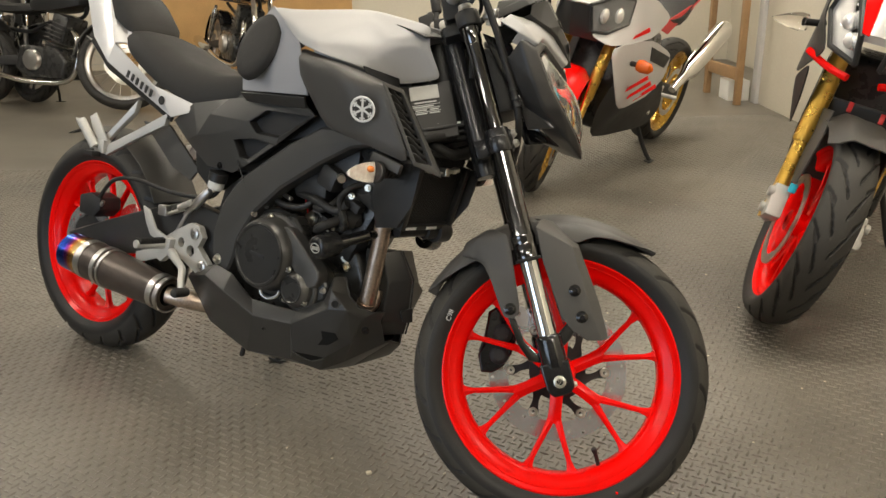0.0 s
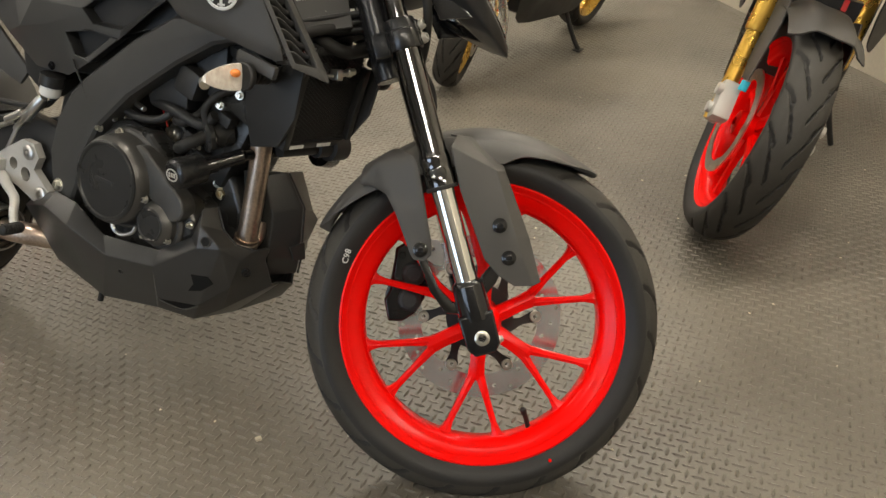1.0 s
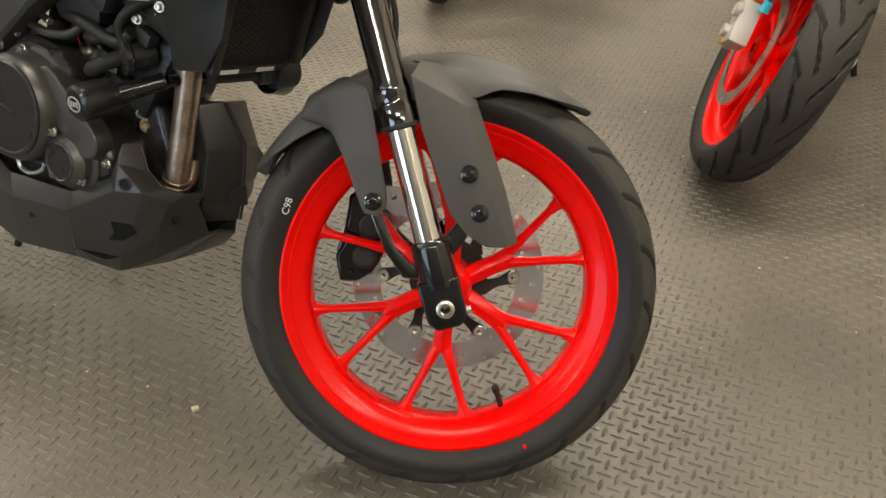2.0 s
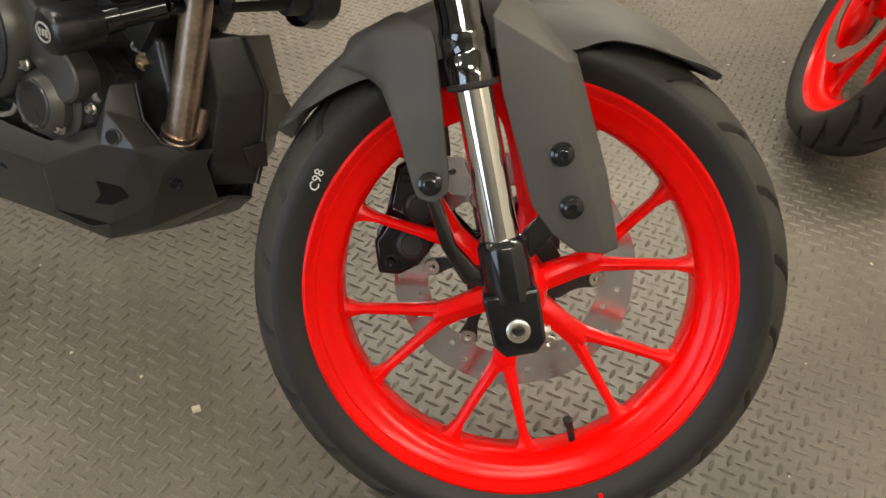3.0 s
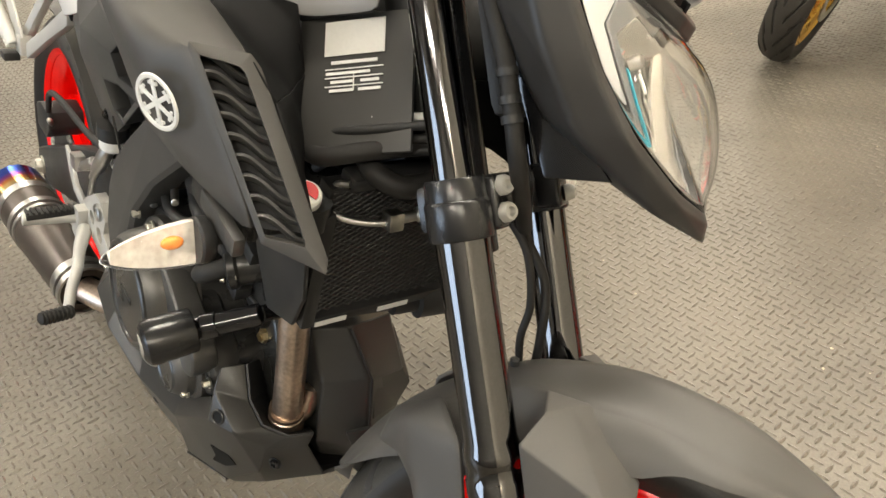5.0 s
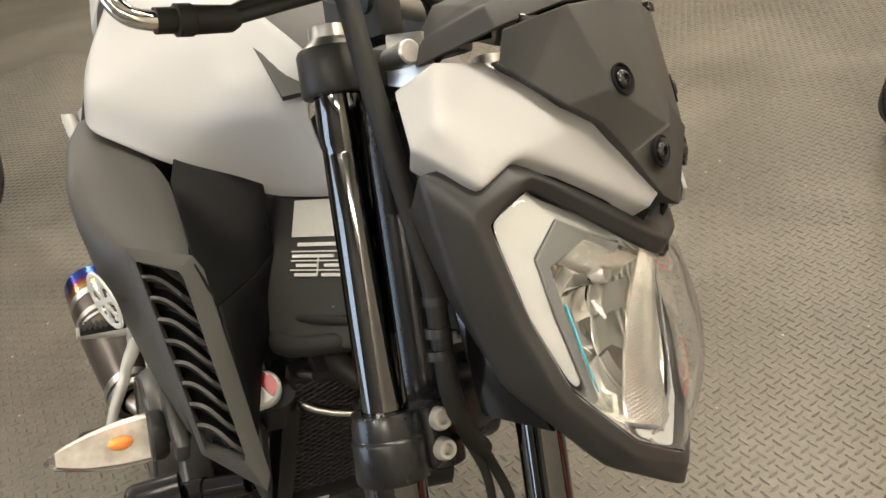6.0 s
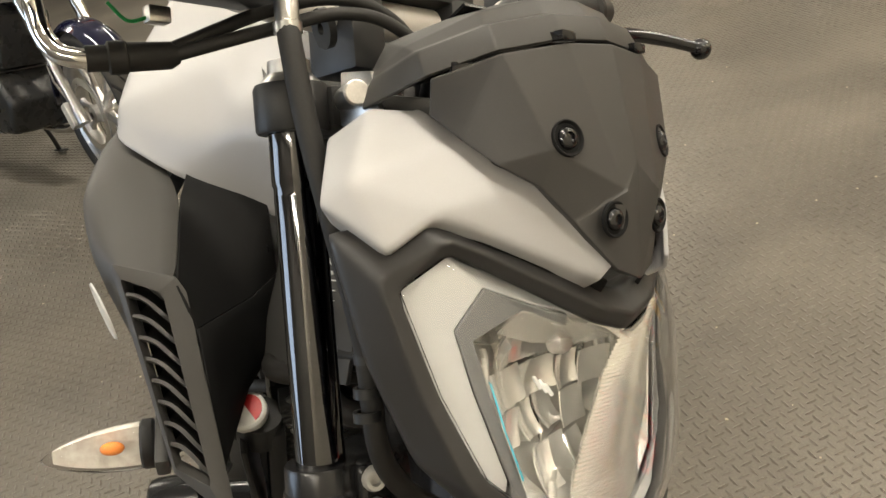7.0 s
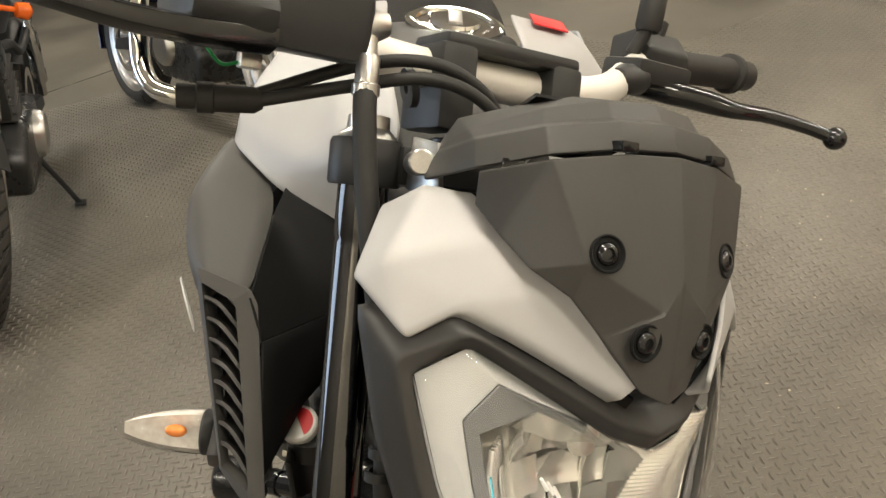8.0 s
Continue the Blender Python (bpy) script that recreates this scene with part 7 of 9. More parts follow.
    # flat black patch for the shaded scoop low on the flank, thin bright lip
    bm = facets(bmesh.new(), [laid("S0 B3 S2", q)[0] for q in ((0.863, -0.130, 0.2075), (0.895, -0.122, 0.207), (0.932, -0.107, 0.207), (0.898, -0.108, 0.189))], [(0, 1, 2, 3)], 0.001, 0)
    part("pan_slot", bm, MATT_BLACK, pan, "flat black patch for the shaded slot")
    bm = tube(bmesh.new(), [laid("S0 B3 S2", q)[0] for q in ((0.861, -0.130, 0.2085), (0.878, -0.120, 0.197), (0.898, -0.108, 0.188), (0.934, -0.107, 0.206))], 0.0020, 8, 3)
    part("slot_lip", bm, PAN_GREY, pan)
    # flat black patch painted for the shade of a recess
    bm = facets(bmesh.new(), [laid("LO2 S2 O1", q)[0] for q in ((0.936, -0.128, 0.272), (0.968, -0.124, 0.270), (0.974, -0.118, 0.256), (0.950, -0.122, 0.238), (0.926, -0.126, 0.236), (0.938, -0.126, 0.252))], [(0, 1, 2, 5), (2, 3, 4, 5)], 0.001, 0)
    part("pan_window", bm, MATT_BLACK, pan, "flat black patch for the shaded recess")
    part("pan_bolt", bolt(bmesh.new(), (1.018, -0.080, 0.286), (0.5, -0.8, -0.1), 0.0062, 0.005, False), GLOSS_BLACK, pan)
    # the other side hangs lower at its chin
    other = dict(at, S2=(0.955, -0.118, 0.222), B4=(0.985, -0.066, 0.200), B5=(1.030, -0.040, 0.240))
    bm = facets(bmesh.new(), [(other[k][0], -other[k][1], other[k][2]) for k in order], faces, 0.005, 0.003, 3)
    part("belly_pan", bm, PAN_GREY, bike, "satin dark grey belly pan", None, 28)
    # front shroud behind the header pipe: upper facet turned to the light, lower facet tucked under
    at = {"A": (1.004, -0.034, 0.452), "B": (1.029, 0.000, 0.460), "C": (1.012, 0.070, 0.452), "D": (0.950, 0.110, 0.430), "E": (0.960, -0.034, 0.455),
          "F": (1.027, -0.026, 0.387), "G": (1.055, 0.020, 0.396), "H": (1.030, 0.086, 0.380),
          "I": (1.020, -0.030, 0.300), "J": (1.052, 0.024, 0.300), "K": (1.020, 0.090, 0.300), "L": (1.005, -0.012, 0.262), "M": (1.043, 0.030, 0.268), "N": (1.000, 0.090, 0.262), "O": (0.940, 0.100, 0.262), "P": (0.955, -0.020, 0.270)}
    order = list(at)
    quads = ("A B C D E", "A F G B", "B G H C", "F I J G", "G J K H", "I L M J", "J M N K", "C H K N O D", "E D O P", "A E P L I F", "L P O N M")
    bm = solid(bmesh.new(), [at[k] for k in order], [tuple(order.index(k) for k in q.split()) for q in quads], 0.004, 3)
    shroud = part("front_shroud", bm, PAN_GREY, bike, "dark grey shroud in front of the engine", None, 28)
    part("shroud_seam", tube(bmesh.new(), [(1.0325, 0.004, 0.458), (1.0575, 0.022, 0.397), (1.0550, 0.026, 0.300), (1.046, 0.031, 0.270)], 0.0020, 6, 1), PRINT_AND_SHADE, shroud)
    bm = facets(bmesh.new(), [(1.012, 0.070, 0.415), (1.040, 0.092, 0.362), (1.030, 0.080, 0.322), (1.050, 0.034, 0.330), (1.050, 0.030, 0.395)], [(0, 1, 2, 3, 4)], 0.006, 0.003, 2)
    part("shroud_wing", bm, PAN_GREY, shroud)
    bm = facets(bmesh.new(), [(1.048, -0.004, 0.326), (1.060, 0.022, 0.334), (1.062, 0.026, 0.302), (1.052, 0.006, 0.300)], [(0, 1, 2, 3)], 0.006, 0.002, 2)
    part("shroud_tab", bm, PAN_GREY, shroud, "small raised tab")
    bm = box(bmesh.new(), (0.77, 0, 0.225), (0.26, 0.13, 0.07), 0.02)
    part("sump", bm, ENGINE_BLACK, bike)
    bm = rod(bmesh.new(), (0.665, -0.085, 0.165), (0.660, -0.086, 0.142), 0.006)
    part("drain_stub", bm, BLACK_RUBBER, bike)


belly_pan()


def radiator():
    lean = Matrix.Translation((1.102, 0, 0.605)) @ Matrix.Rotation(radians(14), 4, "Y")
    bm = bmesh.new()
    t = box(bmesh.new(), (-0.012, 0, -0.006), (0.022, 0.166, 0.155), 0.003)
    merge(bm, t, lean)
    rad = part("radiator", bm, MESH_BLACK, bike, "black radiator core")
    bm = bmesh.new()
    for k in range(-24, 25):
        for sl in (-1, 1):
            y0, y1 = -0.081, 0.081
            z0, z1 = 0.0066 * k - 0.55 * sl * 0.081, 0.0066 * k + 0.55 * sl * 0.081
            if max(z0, z1) < -0.080 or min(z0, z1) > 0.070:
                continue
            lo, hi = sorted(((-0.080 - z0) / (z1 - z0), (0.070 - z0) / (z1 - z0)))
            lo, hi = max(lo, 0), min(hi, 1)
            p, q = Vector((0.0015, y0 + (y1 - y0) * lo, z0 + (z1 - z0) * lo)), Vector((0.0015, y0 + (y1 - y0) * hi, z0 + (z1 - z0) * hi))
            if (q - p).length > 0.004:
                tube(bm, [lean @ p, lean @ q], 0.0009, 4, 1, False)
    part("grille", bm, BLACK_PLASTIC, rad, "fine black diamond mesh grille", kind="stuff")
    bm = bmesh.new()
    for y in (-0.087, 0.087):
        merge(bm, box(bmesh.new(), (-0.004, y, -0.018), (0.034, 0.016, 0.139), 0.004), lean)
    merge(bm, box(bmesh.new(), (-0.004, 0, -0.086), (0.030, 0.186, 0.012), 0.004), lean)
    merge(bm, box(bmesh.new(), (-0.006, 0.01, 0.076), (0.026, 0.150, 0.014), 0.004), lean)
    part("radiator_frame", bm, BLACK_PLASTIC, rad)
    for y, w in ((-0.061, 0.036), (0.014, 0.038)):
        bm = merge(bmesh.new(), box(bmesh.new(), (0.0125, y, -0.086), (0.001, w, 0.006), 0), lean)
        part("white_mark", bm, PRINT_WHITE, rad, "white bar of unreadable lettering")
    bm = facets(bmesh.new(), [(1.030, -0.112, 0.650), (1.140, -0.112, 0.650), (1.122, -0.104, 0.570), (1.086, -0.096, 0.520), (1.030, -0.096, 0.512), (1.020, -0.104, 0.580)], [(0, 1, 2, 3, 4, 5)], 0.006, 0.003)
    side_pair(bm, BLACK_PLASTIC, "radiator_guard", "black radiator side guard")
    bm = turned(bmesh.new(), (1.050, -0.05, 0.505), (1.075, 0.095, 0.508), ((0, 0.012), (0.55, 0.012), (0.56, 0.018), (0.75, 0.018), (0.76, 0.026), (1, 0.026)), 22)
    part("horn", bm, BLACK_PLASTIC, bike, "black horn and bracket under the radiator")
    bm = tube(bmesh.new(), [(1.106, -0.10, 0.640), (1.112, -0.100, 0.665)], 0.020, 18, 1)
    part("filler_neck", bm, BLACK_PLASTIC, bike, "black coolant filler neck")
    mm = along((1.112, -0.108, 0.666), (1.136, -0.120, 0.716))[0]
    bm = lathe(bmesh.new(), [(0.0, 0.0), (0.0165, 0.0), (0.017, 0.003), (0.017, 0.008), (0.015, 0.010), (0, 0.010)], mm, 28)
    cap = part("radiator_cap", bm, STICKER, bike, "white and red radiator cap")
    t = plate(bmesh.new(), [(0.0135 * math.cos(a), 0.0135 * math.sin(a)) for a in np.linspace(-0.6, math.pi * 0.75, 14)], 0.0101, 0.0112, Matrix.Identity(4), 0)
    part("cap_warning", merge(bmesh.new(), t, mm), WARNING_RED, cap, "red warning print")
    bm = tube(bmesh.new(), [(1.136, -0.030, 0.640), (1.125, -0.052, 0.640), (1.112, -0.072, 0.645), (1.106, -0.078, 0.662), (1.112, -0.074, 0.676), (1.122, -0.066, 0.679)], 0.0034, 10)
    hook = part("cable_hook", bm, ALUMINIUM, bike, "bright bent cable guide")
    bm = box(bmesh.new(), (1.137, -0.026, 0.643), (0.016, 0.016, 0.018), 0.002)
    rod(bm, (1.138, -0.020, 0.644), (1.146, 0.012, 0.650), 0.0055)
    rod(bm, (1.142, -0.004, 0.647), (1.144, 0.004, 0.6485), 0.0075)
    part("valve_block", bm, ZINC, hook, "plated valve fitting")
    bm = bmesh.new()
    tube(bm, [(1.10, -0.04, 0.70), (1.13, -0.045, 0.690), (1.15, -0.02, 0.68), (1.15, 0.04, 0.69)], 0.011, 12)
    tube(bm, [(1.06, -0.08, 0.695), (1.10, -0.085, 0.700), (1.13, -0.06, 0.712), (1.15, 0.0, 0.72)], 0.009, 12)
    part("coolant_hose", bm, BLACK_RUBBER, bike, "black rubber coolant hoses")


radiator()


def indicator():
    """Clear-lensed indicator on a short stalk, amber bulb inside."""
    bm = tube(bmesh.new(), [(1.080, -0.115, 0.634), (1.084, -0.160, 0.634), (1.087, -0.192, 0.634)], 0.011, 12, 3, radii=[0.013, 0.009, 0.012])
    for k in range(4):
        rod(bm, (1.0815 + 0.001 * k, -0.130 - 0.012 * k, 0.634), (1.0818 + 0.001 * k, -0.136 - 0.012 * k, 0.634), 0.0145, segs=14)
    sig = part("front_indicator", bm, BLACK_RUBBER, bike, "front indicator with clear lens and black stalk")
    rings = []
    for y, w, h in ((-0.194, 0.0185, 0.0190), (-0.200, 0.0195, 0.0205), (-0.220, 0.0185, 0.0195), (-0.240, 0.0155, 0.0165), (-0.258, 0.0110, 0.0115), (-0.270, 0.0065, 0.0065), (-0.277, 0.0015, 0.002)):
        rings.append([Vector((1.088 + w * math.cos(a), y, 0.632 + h * math.sin(a) - (abs(y) - 0.19) * 0.05)) for a in np.linspace(0, 2 * math.pi, 18, endpoint=False)])
    bm = loft(bmesh.new(), rings, 3)
    lens = part("indicator_lens", bm, SIGNAL_LENS, sig, "clear faceted lens", None, 60)
    lens.visible_shadow = False
    shell = [[p + Vector((-0.0015, 0, 0)) if p.x < 1.088 else Vector((1.087, p.y, p.z)) for p in r] for r in rings[:-1]]
    bm = loft(bmesh.new(), [[Vector((1.086 + (p.x - 1.088) * 0.86, p.y + 0.002, 0.632 + (p.z - 0.632) * 0.86)) if p.x < 1.088 else Vector((1.086, p.y + 0.002, 0.632 + (p.z - 0.632) * 0.86)) for p in r] for r in rings[:-1]], 2)
    part("indicator_mirror", bm, FLUTED, sig, "silvered fluted reflector", None, 40)
    bm = bmesh.new()
    bmesh.ops.create_uvsphere(bm, u_segments=16, v_segments=10, radius=0.0058, matrix=Matrix.Translation((1.095, -0.220, 0.637)) @ Matrix.Diagonal((0.8, 1.7, 1, 1)))
    part("amber_bulb", bm, AMBER, sig, "amber bulb")
    bm = loft(bmesh.new(), [[Vector((1.088 + 0.0205 * math.cos(a) * f, y, 0.632 + 0.0215 * math.sin(a) * f)) for a in np.linspace(0, 2 * math.pi, 18, endpoint=False)] for y, f in ((-0.184, 0.85), (-0.188, 1.0), (-0.196, 1.0), (-0.198, 0.9))])
    part("indicator_back", bm, BLACK_PLASTIC, sig)
    twin(sig)
    for o in bike.children_recursive:
        if o.name.startswith("indicator_lens"):
            o.visible_shadow = False


indicator()


def foot_controls():
    bm = plate(bmesh.new(), [(0.500, 0.440), (0.530, 0.435), (0.545, 0.410), (0.530, 0.385), (0.570, 0.350), (0.560, 0.320), (0.530, 0.322), (0.480, 0.345), (0.420, 0.360), (0.400, 0.385), (0.440, 0.410)], -0.134, -0.118, bevel=0.004, segments=2, holes=((0.505, 0.372, 0.014), (0.470, 0.388, 0.012)))
    hang = part("footrest_plate", bm, CAST, bike, "silver cast footrest plate")
    for x, z in ((0.520, 0.417), (0.553, 0.342)):
        bm = lathe(bmesh.new(), [(0.014, 0), (0.014, 0.006), (0.011, 0.008), (0.006, 0.008), (0.005, 0.003), (0, 0.003)], Matrix.Translation((x, -0.133, z)) @ Matrix.Rotation(math.pi / 2, 4, "X"), 22)
        part("plate_bolt", bm, ALUMINIUM, hang, "silver socket bolt")
    bm = plate(bmesh.new(), [(0.310, 0.455), (0.335, 0.448), (0.365, 0.405), (0.410, 0.390), (0.440, 0.360), (0.390, 0.372), (0.345, 0.385), (0.325, 0.415)], -0.130, -0.124, bevel=0.002)
    part("heel_plate", bm, CAST, hang, "silver heel guard")
    bm = rod(bmesh.new(), (0.425, -0.130, 0.372), (0.418, -0.225, 0.378), 0.010)
    plate(bm, [(0.395, 0.340), (0.425, 0.395), (0.450, 0.392), (0.440, 0.350), (0.415, 0.330)], -0.150, -0.130, bevel=0.004)
    peg = part("footpeg", bm, CAST, hang, "ribbed silver footpeg")
    bm = box(bmesh.new(), (0.420, -0.180, 0.3835), (0.022, 0.080, 0.009), 0.001)
    for k in range(10):
        box(bm, (0.4225 - 0.0005 * k, -0.145 - 0.008 * k, 0.3865), (0.024, 0.004, 0.010), 0.001)
    part("peg_rubber", bm, BLACK_RUBBER, hang, "ribbed black rubber", kind="stuff")
    bm = tube(bmesh.new(), [(0.445, -0.140, 0.358), (0.490, -0.160, 0.348), (0.530, -0.175, 0.335), (0.548, -0.190, 0.310), (0.566, -0.200, 0.288), (0.585, -0.205, 0.290)], 0.008, 12, 5, radii=[0.012, 0.009, 0.0085, 0.008, 0.007])
    pedal = part("brake_pedal", bm, CAST, bike, "silver rear brake pedal")
    bm = turned(bmesh.new(), (0.580, -0.196, 0.292), (0.592, -0.246, 0.296), ((0, 0.006), (0.05, 0.0095), (0.95, 0.0095), (1, 0.006)), 14)
    for k in range(7):
        rod(bm, Vector((0.580, -0.196, 0.292)).lerp(Vector((0.592, -0.246, 0.296)), 0.1 + 0.12 * k), Vector((0.580, -0.196, 0.292)).lerp(Vector((0.592, -0.246, 0.296)), 0.16 + 0.12 * k), 0.0112, segs=14)
    part("toe_rubber", bm, BLACK_RUBBER, pedal, "ribbed black toe rubber", kind="stuff")
    # rear master cylinder, linkage and reservoir
    bm = bmesh.new()
    turned(bm, (0.470, -0.128, 0.455), (0.545, -0.122, 0.525), ((0, 0.006), (0.3, 0.007), (0.35, 0.011), (0.9, 0.011), (1, 0.007)), 16)
    rod(bm, (0.440, -0.13, 0.400), (0.480, -0.128, 0.465), 0.0045)
    rod(bm, (0.455, -0.136, 0.470), (0.500, -0.132, 0.492), 0.0075)
    rod(bm, (0.400, -0.130, 0.445), (0.470, -0.128, 0.470), 0.005)
    box(bm, (0.395, -0.130, 0.455), (0.03, 0.018, 0.026), 0.003)
    part("rear_master", bm, ALUMINIUM, bike, "silver rear brake master cylinder and linkage")
    bm = turned(bmesh.new(), (0.556, -0.118, 0.530), (0.566, -0.118, 0.566), ((0, 0.016), (0.1, 0.019), (0.55, 0.019), (0.56, 0.021), (1, 0.021)), 22)
    res = part("rear_reservoir", bm, STICKER, bike, "cloudy plastic rear brake reservoir with black lid")
    part("lid", turned(bmesh.new(), (0.5615, -0.118, 0.550), (0.567, -0.118, 0.570), ((0, 0.0225), (1, 0.0225)), 22), BLACK_PLASTIC, res, "black lid")
    bm = tube(bmesh.new(), [(0.62, 0.10, 0.30), (0.56, 0.15, 0.16), (0.52, 0.190, 0.052)], 0.011, 12, 3)
    box(bm, (0.515, 0.195, 0.0505), (0.05, 0.035, 0.006), 0.002)
    part("side_stand", bm, BLACK_PLASTIC, bike, "black side stand, folded out")


foot_controls()

# ---- the other motorcycles ----
def stance(front, heading, lean, steer, base, radius, rake=25):
    """Body and fork poses of a parked bike whose front tyre stands at front, on the floor."""
    fork_m = Matrix.Translation((base, 0, radius)) @ Matrix.Rotation(radians(-rake), 4, "Y") @ Matrix.Translation((-0.035, 0, 0)) @ Matrix.Rotation(radians(steer), 4, "Z") @ Matrix.Translation((0.035, 0, 0))
    turn = Matrix.Rotation(radians(heading), 4, "Z") @ Matrix.Rotation(radians(-lean), 4, "X")
    at = turn @ Vector((base, 0, 0))
    return Matrix.Translation((front[0] - at.x, front[1] - at.y, 0.012)) @ turn, fork_m


def simple_wheel(parent, m, radius, half, rim_mt, name, spokes=6, wire=False, disc=True, grooves=18, rim_r=None):
    rim_r = rim_r or radius - 0.062
    tyre_mesh(name + "_tyre", radius, half, rim_r - 0.010, parent, m, grooves, 330)
    rim = part(name + "_rim", rim_bm(rim_r, half * 0.72, 72), rim_mt, parent, "", m, 45)
    if wire:
        for k in range(18):
            a, s = 2 * math.pi * k / 18, (1 if k % 2 else -1)
            bm = rod(bmesh.new(), (0.03 * math.cos(a + 0.5 * s), 0.03 * s, 0.03 * math.sin(a + 0.5 * s)), ((rim_r - 0.034) * math.cos(a), 0, (rim_r - 0.034) * math.sin(a)), 0.0022, segs=6)
            part("wire_spoke", bm, ALUMINIUM, rim)
    else:
        for k in range(spokes):
            part("spoke", spoke_bm(2 * math.pi * k / spokes + 0.3, 0.03, (rim_r - 0.04) * 0.45, rim_r - 0.038, radians(13), 0.018, 0.009), rim_mt, rim)
    part("hub", lathe(bmesh.new(), [(0.012, -0.06), (0.032, -0.055), (0.036, 0), (0.032, 0.055), (0.012, 0.06)], SIDE, 24), rim_mt, rim)
    if disc:
        for s in (-1, 1):
            part(name + "_disc", disc_bm(0.112, 0.142, 0.062 * s, 0.004, 14), ZINC, parent, "", m, 30)
    return rim


def shell(rows, thick=0.004, sub=3, mirror=False):
    return sheet(bmesh.new(), rows, thick, sub, 0, mirror)


def fork_legs(parent, fm, top_mt, low_mt, y=0.098, top=0.66, split=0.30, r=0.027):
    for s in (-1, 1):
        part("fork_tube", turned(bmesh.new(), (-0.004, y * s, split), (-0.004, y * s, top), ((0, r * 0.9), (0.02, r), (1, r)), 24), top_mt, parent, "", fm, 50)
        part("fork_slider", turned(bmesh.new(), (-0.004, y * s, -0.02), (-0.004, y * s, split + 0.02), ((0, r * 0.9), (0.15, r * 0.95), (0.2, r * 0.75), (1, r * 0.75)), 24), low_mt, parent, "", fm, 50)


def red_sport_bike():
    """Red, white and black sports bike with gold fork legs and red wheels."""
    bm_, fm = stance((0.745, 0.94), 237.5, 14, 17.5, 1.38, 0.300)
    b = tagged(new("sport_motorcycle"), "black, red and white sports motorcycle with gold fork legs", "motorcycle")
    b.matrix_basis = bm_
    simple_wheel(b, fm, 0.300, 0.060, RED_PAINT, "front", 5)
    simple_wheel(b, Matrix.Translation((0, 0, 0.31)), 0.310, 0.080, RED_PAINT, "rear", 5)
    fork_legs(b, fm, GOLD, GOLD, 0.112, 0.62, 0.22, 0.027)
    for s in (-1, 1):
        bm = plate(bmesh.new(), [(-0.018, -0.026), (0.012, -0.026), (0.016, 0.030), (0.012, 0.200), (-0.012, 0.200), (-0.024, 0.060)], 0.112 * s - 0.012, 0.112 * s + 0.012, bevel=0.008, segments=3)
        part("fork_foot", bm, CAST, b, "silver fork foot", fm)
        bm = box(bmesh.new(), (0.030, 0.112 * s, 0.030), (0.050, 0.046, 0.100), 0.008, Matrix.Rotation(radians(-12), 4, "Y"))
        for k in (-1, 1):
            rod(bm, (0.030 + 0.008 * k, 0.130 * s, 0.030 + 0.024 * k), (0.030 + 0.008 * k, 0.146 * s, 0.030 + 0.024 * k), 0.015)
        cal = part("front_caliper", bm, CAST, b, "silver radial brake caliper", fm)
        part("caliper_cap", rod(bmesh.new(), (0.060, 0.092 * s, 0.066), (0.064, 0.092 * s, 0.092), 0.011), CYAN, cal, "small cyan cap")
        part("reflector_tab", box(bmesh.new(), (0.060, 0.045 * s, 0.345), (0.006, 0.014, 0.030), 0.003), WARNING_RED, b, "", fm)
    rows = []
    for k in range(11):
        a = radians(42 + 80 * k / 10)
        rows.append([((0.318 + (0.014 if abs(y) < 0.05 else 0) - max(0, abs(y) - 0.05) * 0.5) * math.cos(a), y, (0.318 + (0.014 if abs(y) < 0.05 else 0) - max(0, abs(y) - 0.05) * 0.5) * math.sin(a)) for y in (-0.095, -0.07, -0.045, 0, 0.045, 0.07, 0.095)])
    guard = part("front_mudguard", shell(rows, 0.004, 2), DARK_GREY, b, "dark grey front mudguard", fm)
    for s in (-1, 1):
        bm = facets(bmesh.new(), [(0.010, 0.098 * s, 0.330), (0.10, 0.086 * s, 0.310), (0.120, 0.088 * s, 0.230), (0.085, 0.092 * s, 0.090), (0.030, 0.094 * s, 0.100), (-0.030, 0.096 * s, 0.250)], [(0, 1, 2, 3, 4, 5)], 0.005, 0.006)
        part("guard_leg", bm, DARK_GREY, guard)
    # nose: twin headlamps, red centre, white top
    for s in (-1, 1):
        ring = [(1.480, 0.030 * s, 0.780), (1.500, 0.040 * s, 0.850), (1.440, 0.075 * s, 0.930), (1.360, 0.130 * s, 0.960), (1.350, 0.150 * s, 0.880), (1.420, 0.110 * s, 0.800)]
        bm = facets(bmesh.new(), ring, [(0, 1, 2, 3, 4, 5)], 0.004, 0.004)
        lamp = part("headlamp", bm, LENS, b, "clear headlamp")
        lamp.visible_shadow = False
        bm = facets(bmesh.new(), [(x - 0.025, y * 1.02, z) for x, y, z in ring], [(0, 1, 2, 3, 4, 5)], 0.004, 0.002)
        part("lamp_mirror", bm, REFLECTOR, lamp, "silvered lamp reflector")
        for q in ((1.42, 0.085 * s, 0.87), (1.45, 0.06 * s, 0.83)):
            t = bmesh.new()
            bmesh.ops.create_uvsphere(t, u_segments=14, v_segments=8, radius=0.022, matrix=Matrix.Translation(q))
            part("lamp_bulb", t, REFLECTOR, lamp)
        bm = tube(bmesh.new(), [ring[i % 6] for i in range(7)], 0.008, 8, 1)
        part("lamp_rim", bm, BLACK_PLASTIC, b)
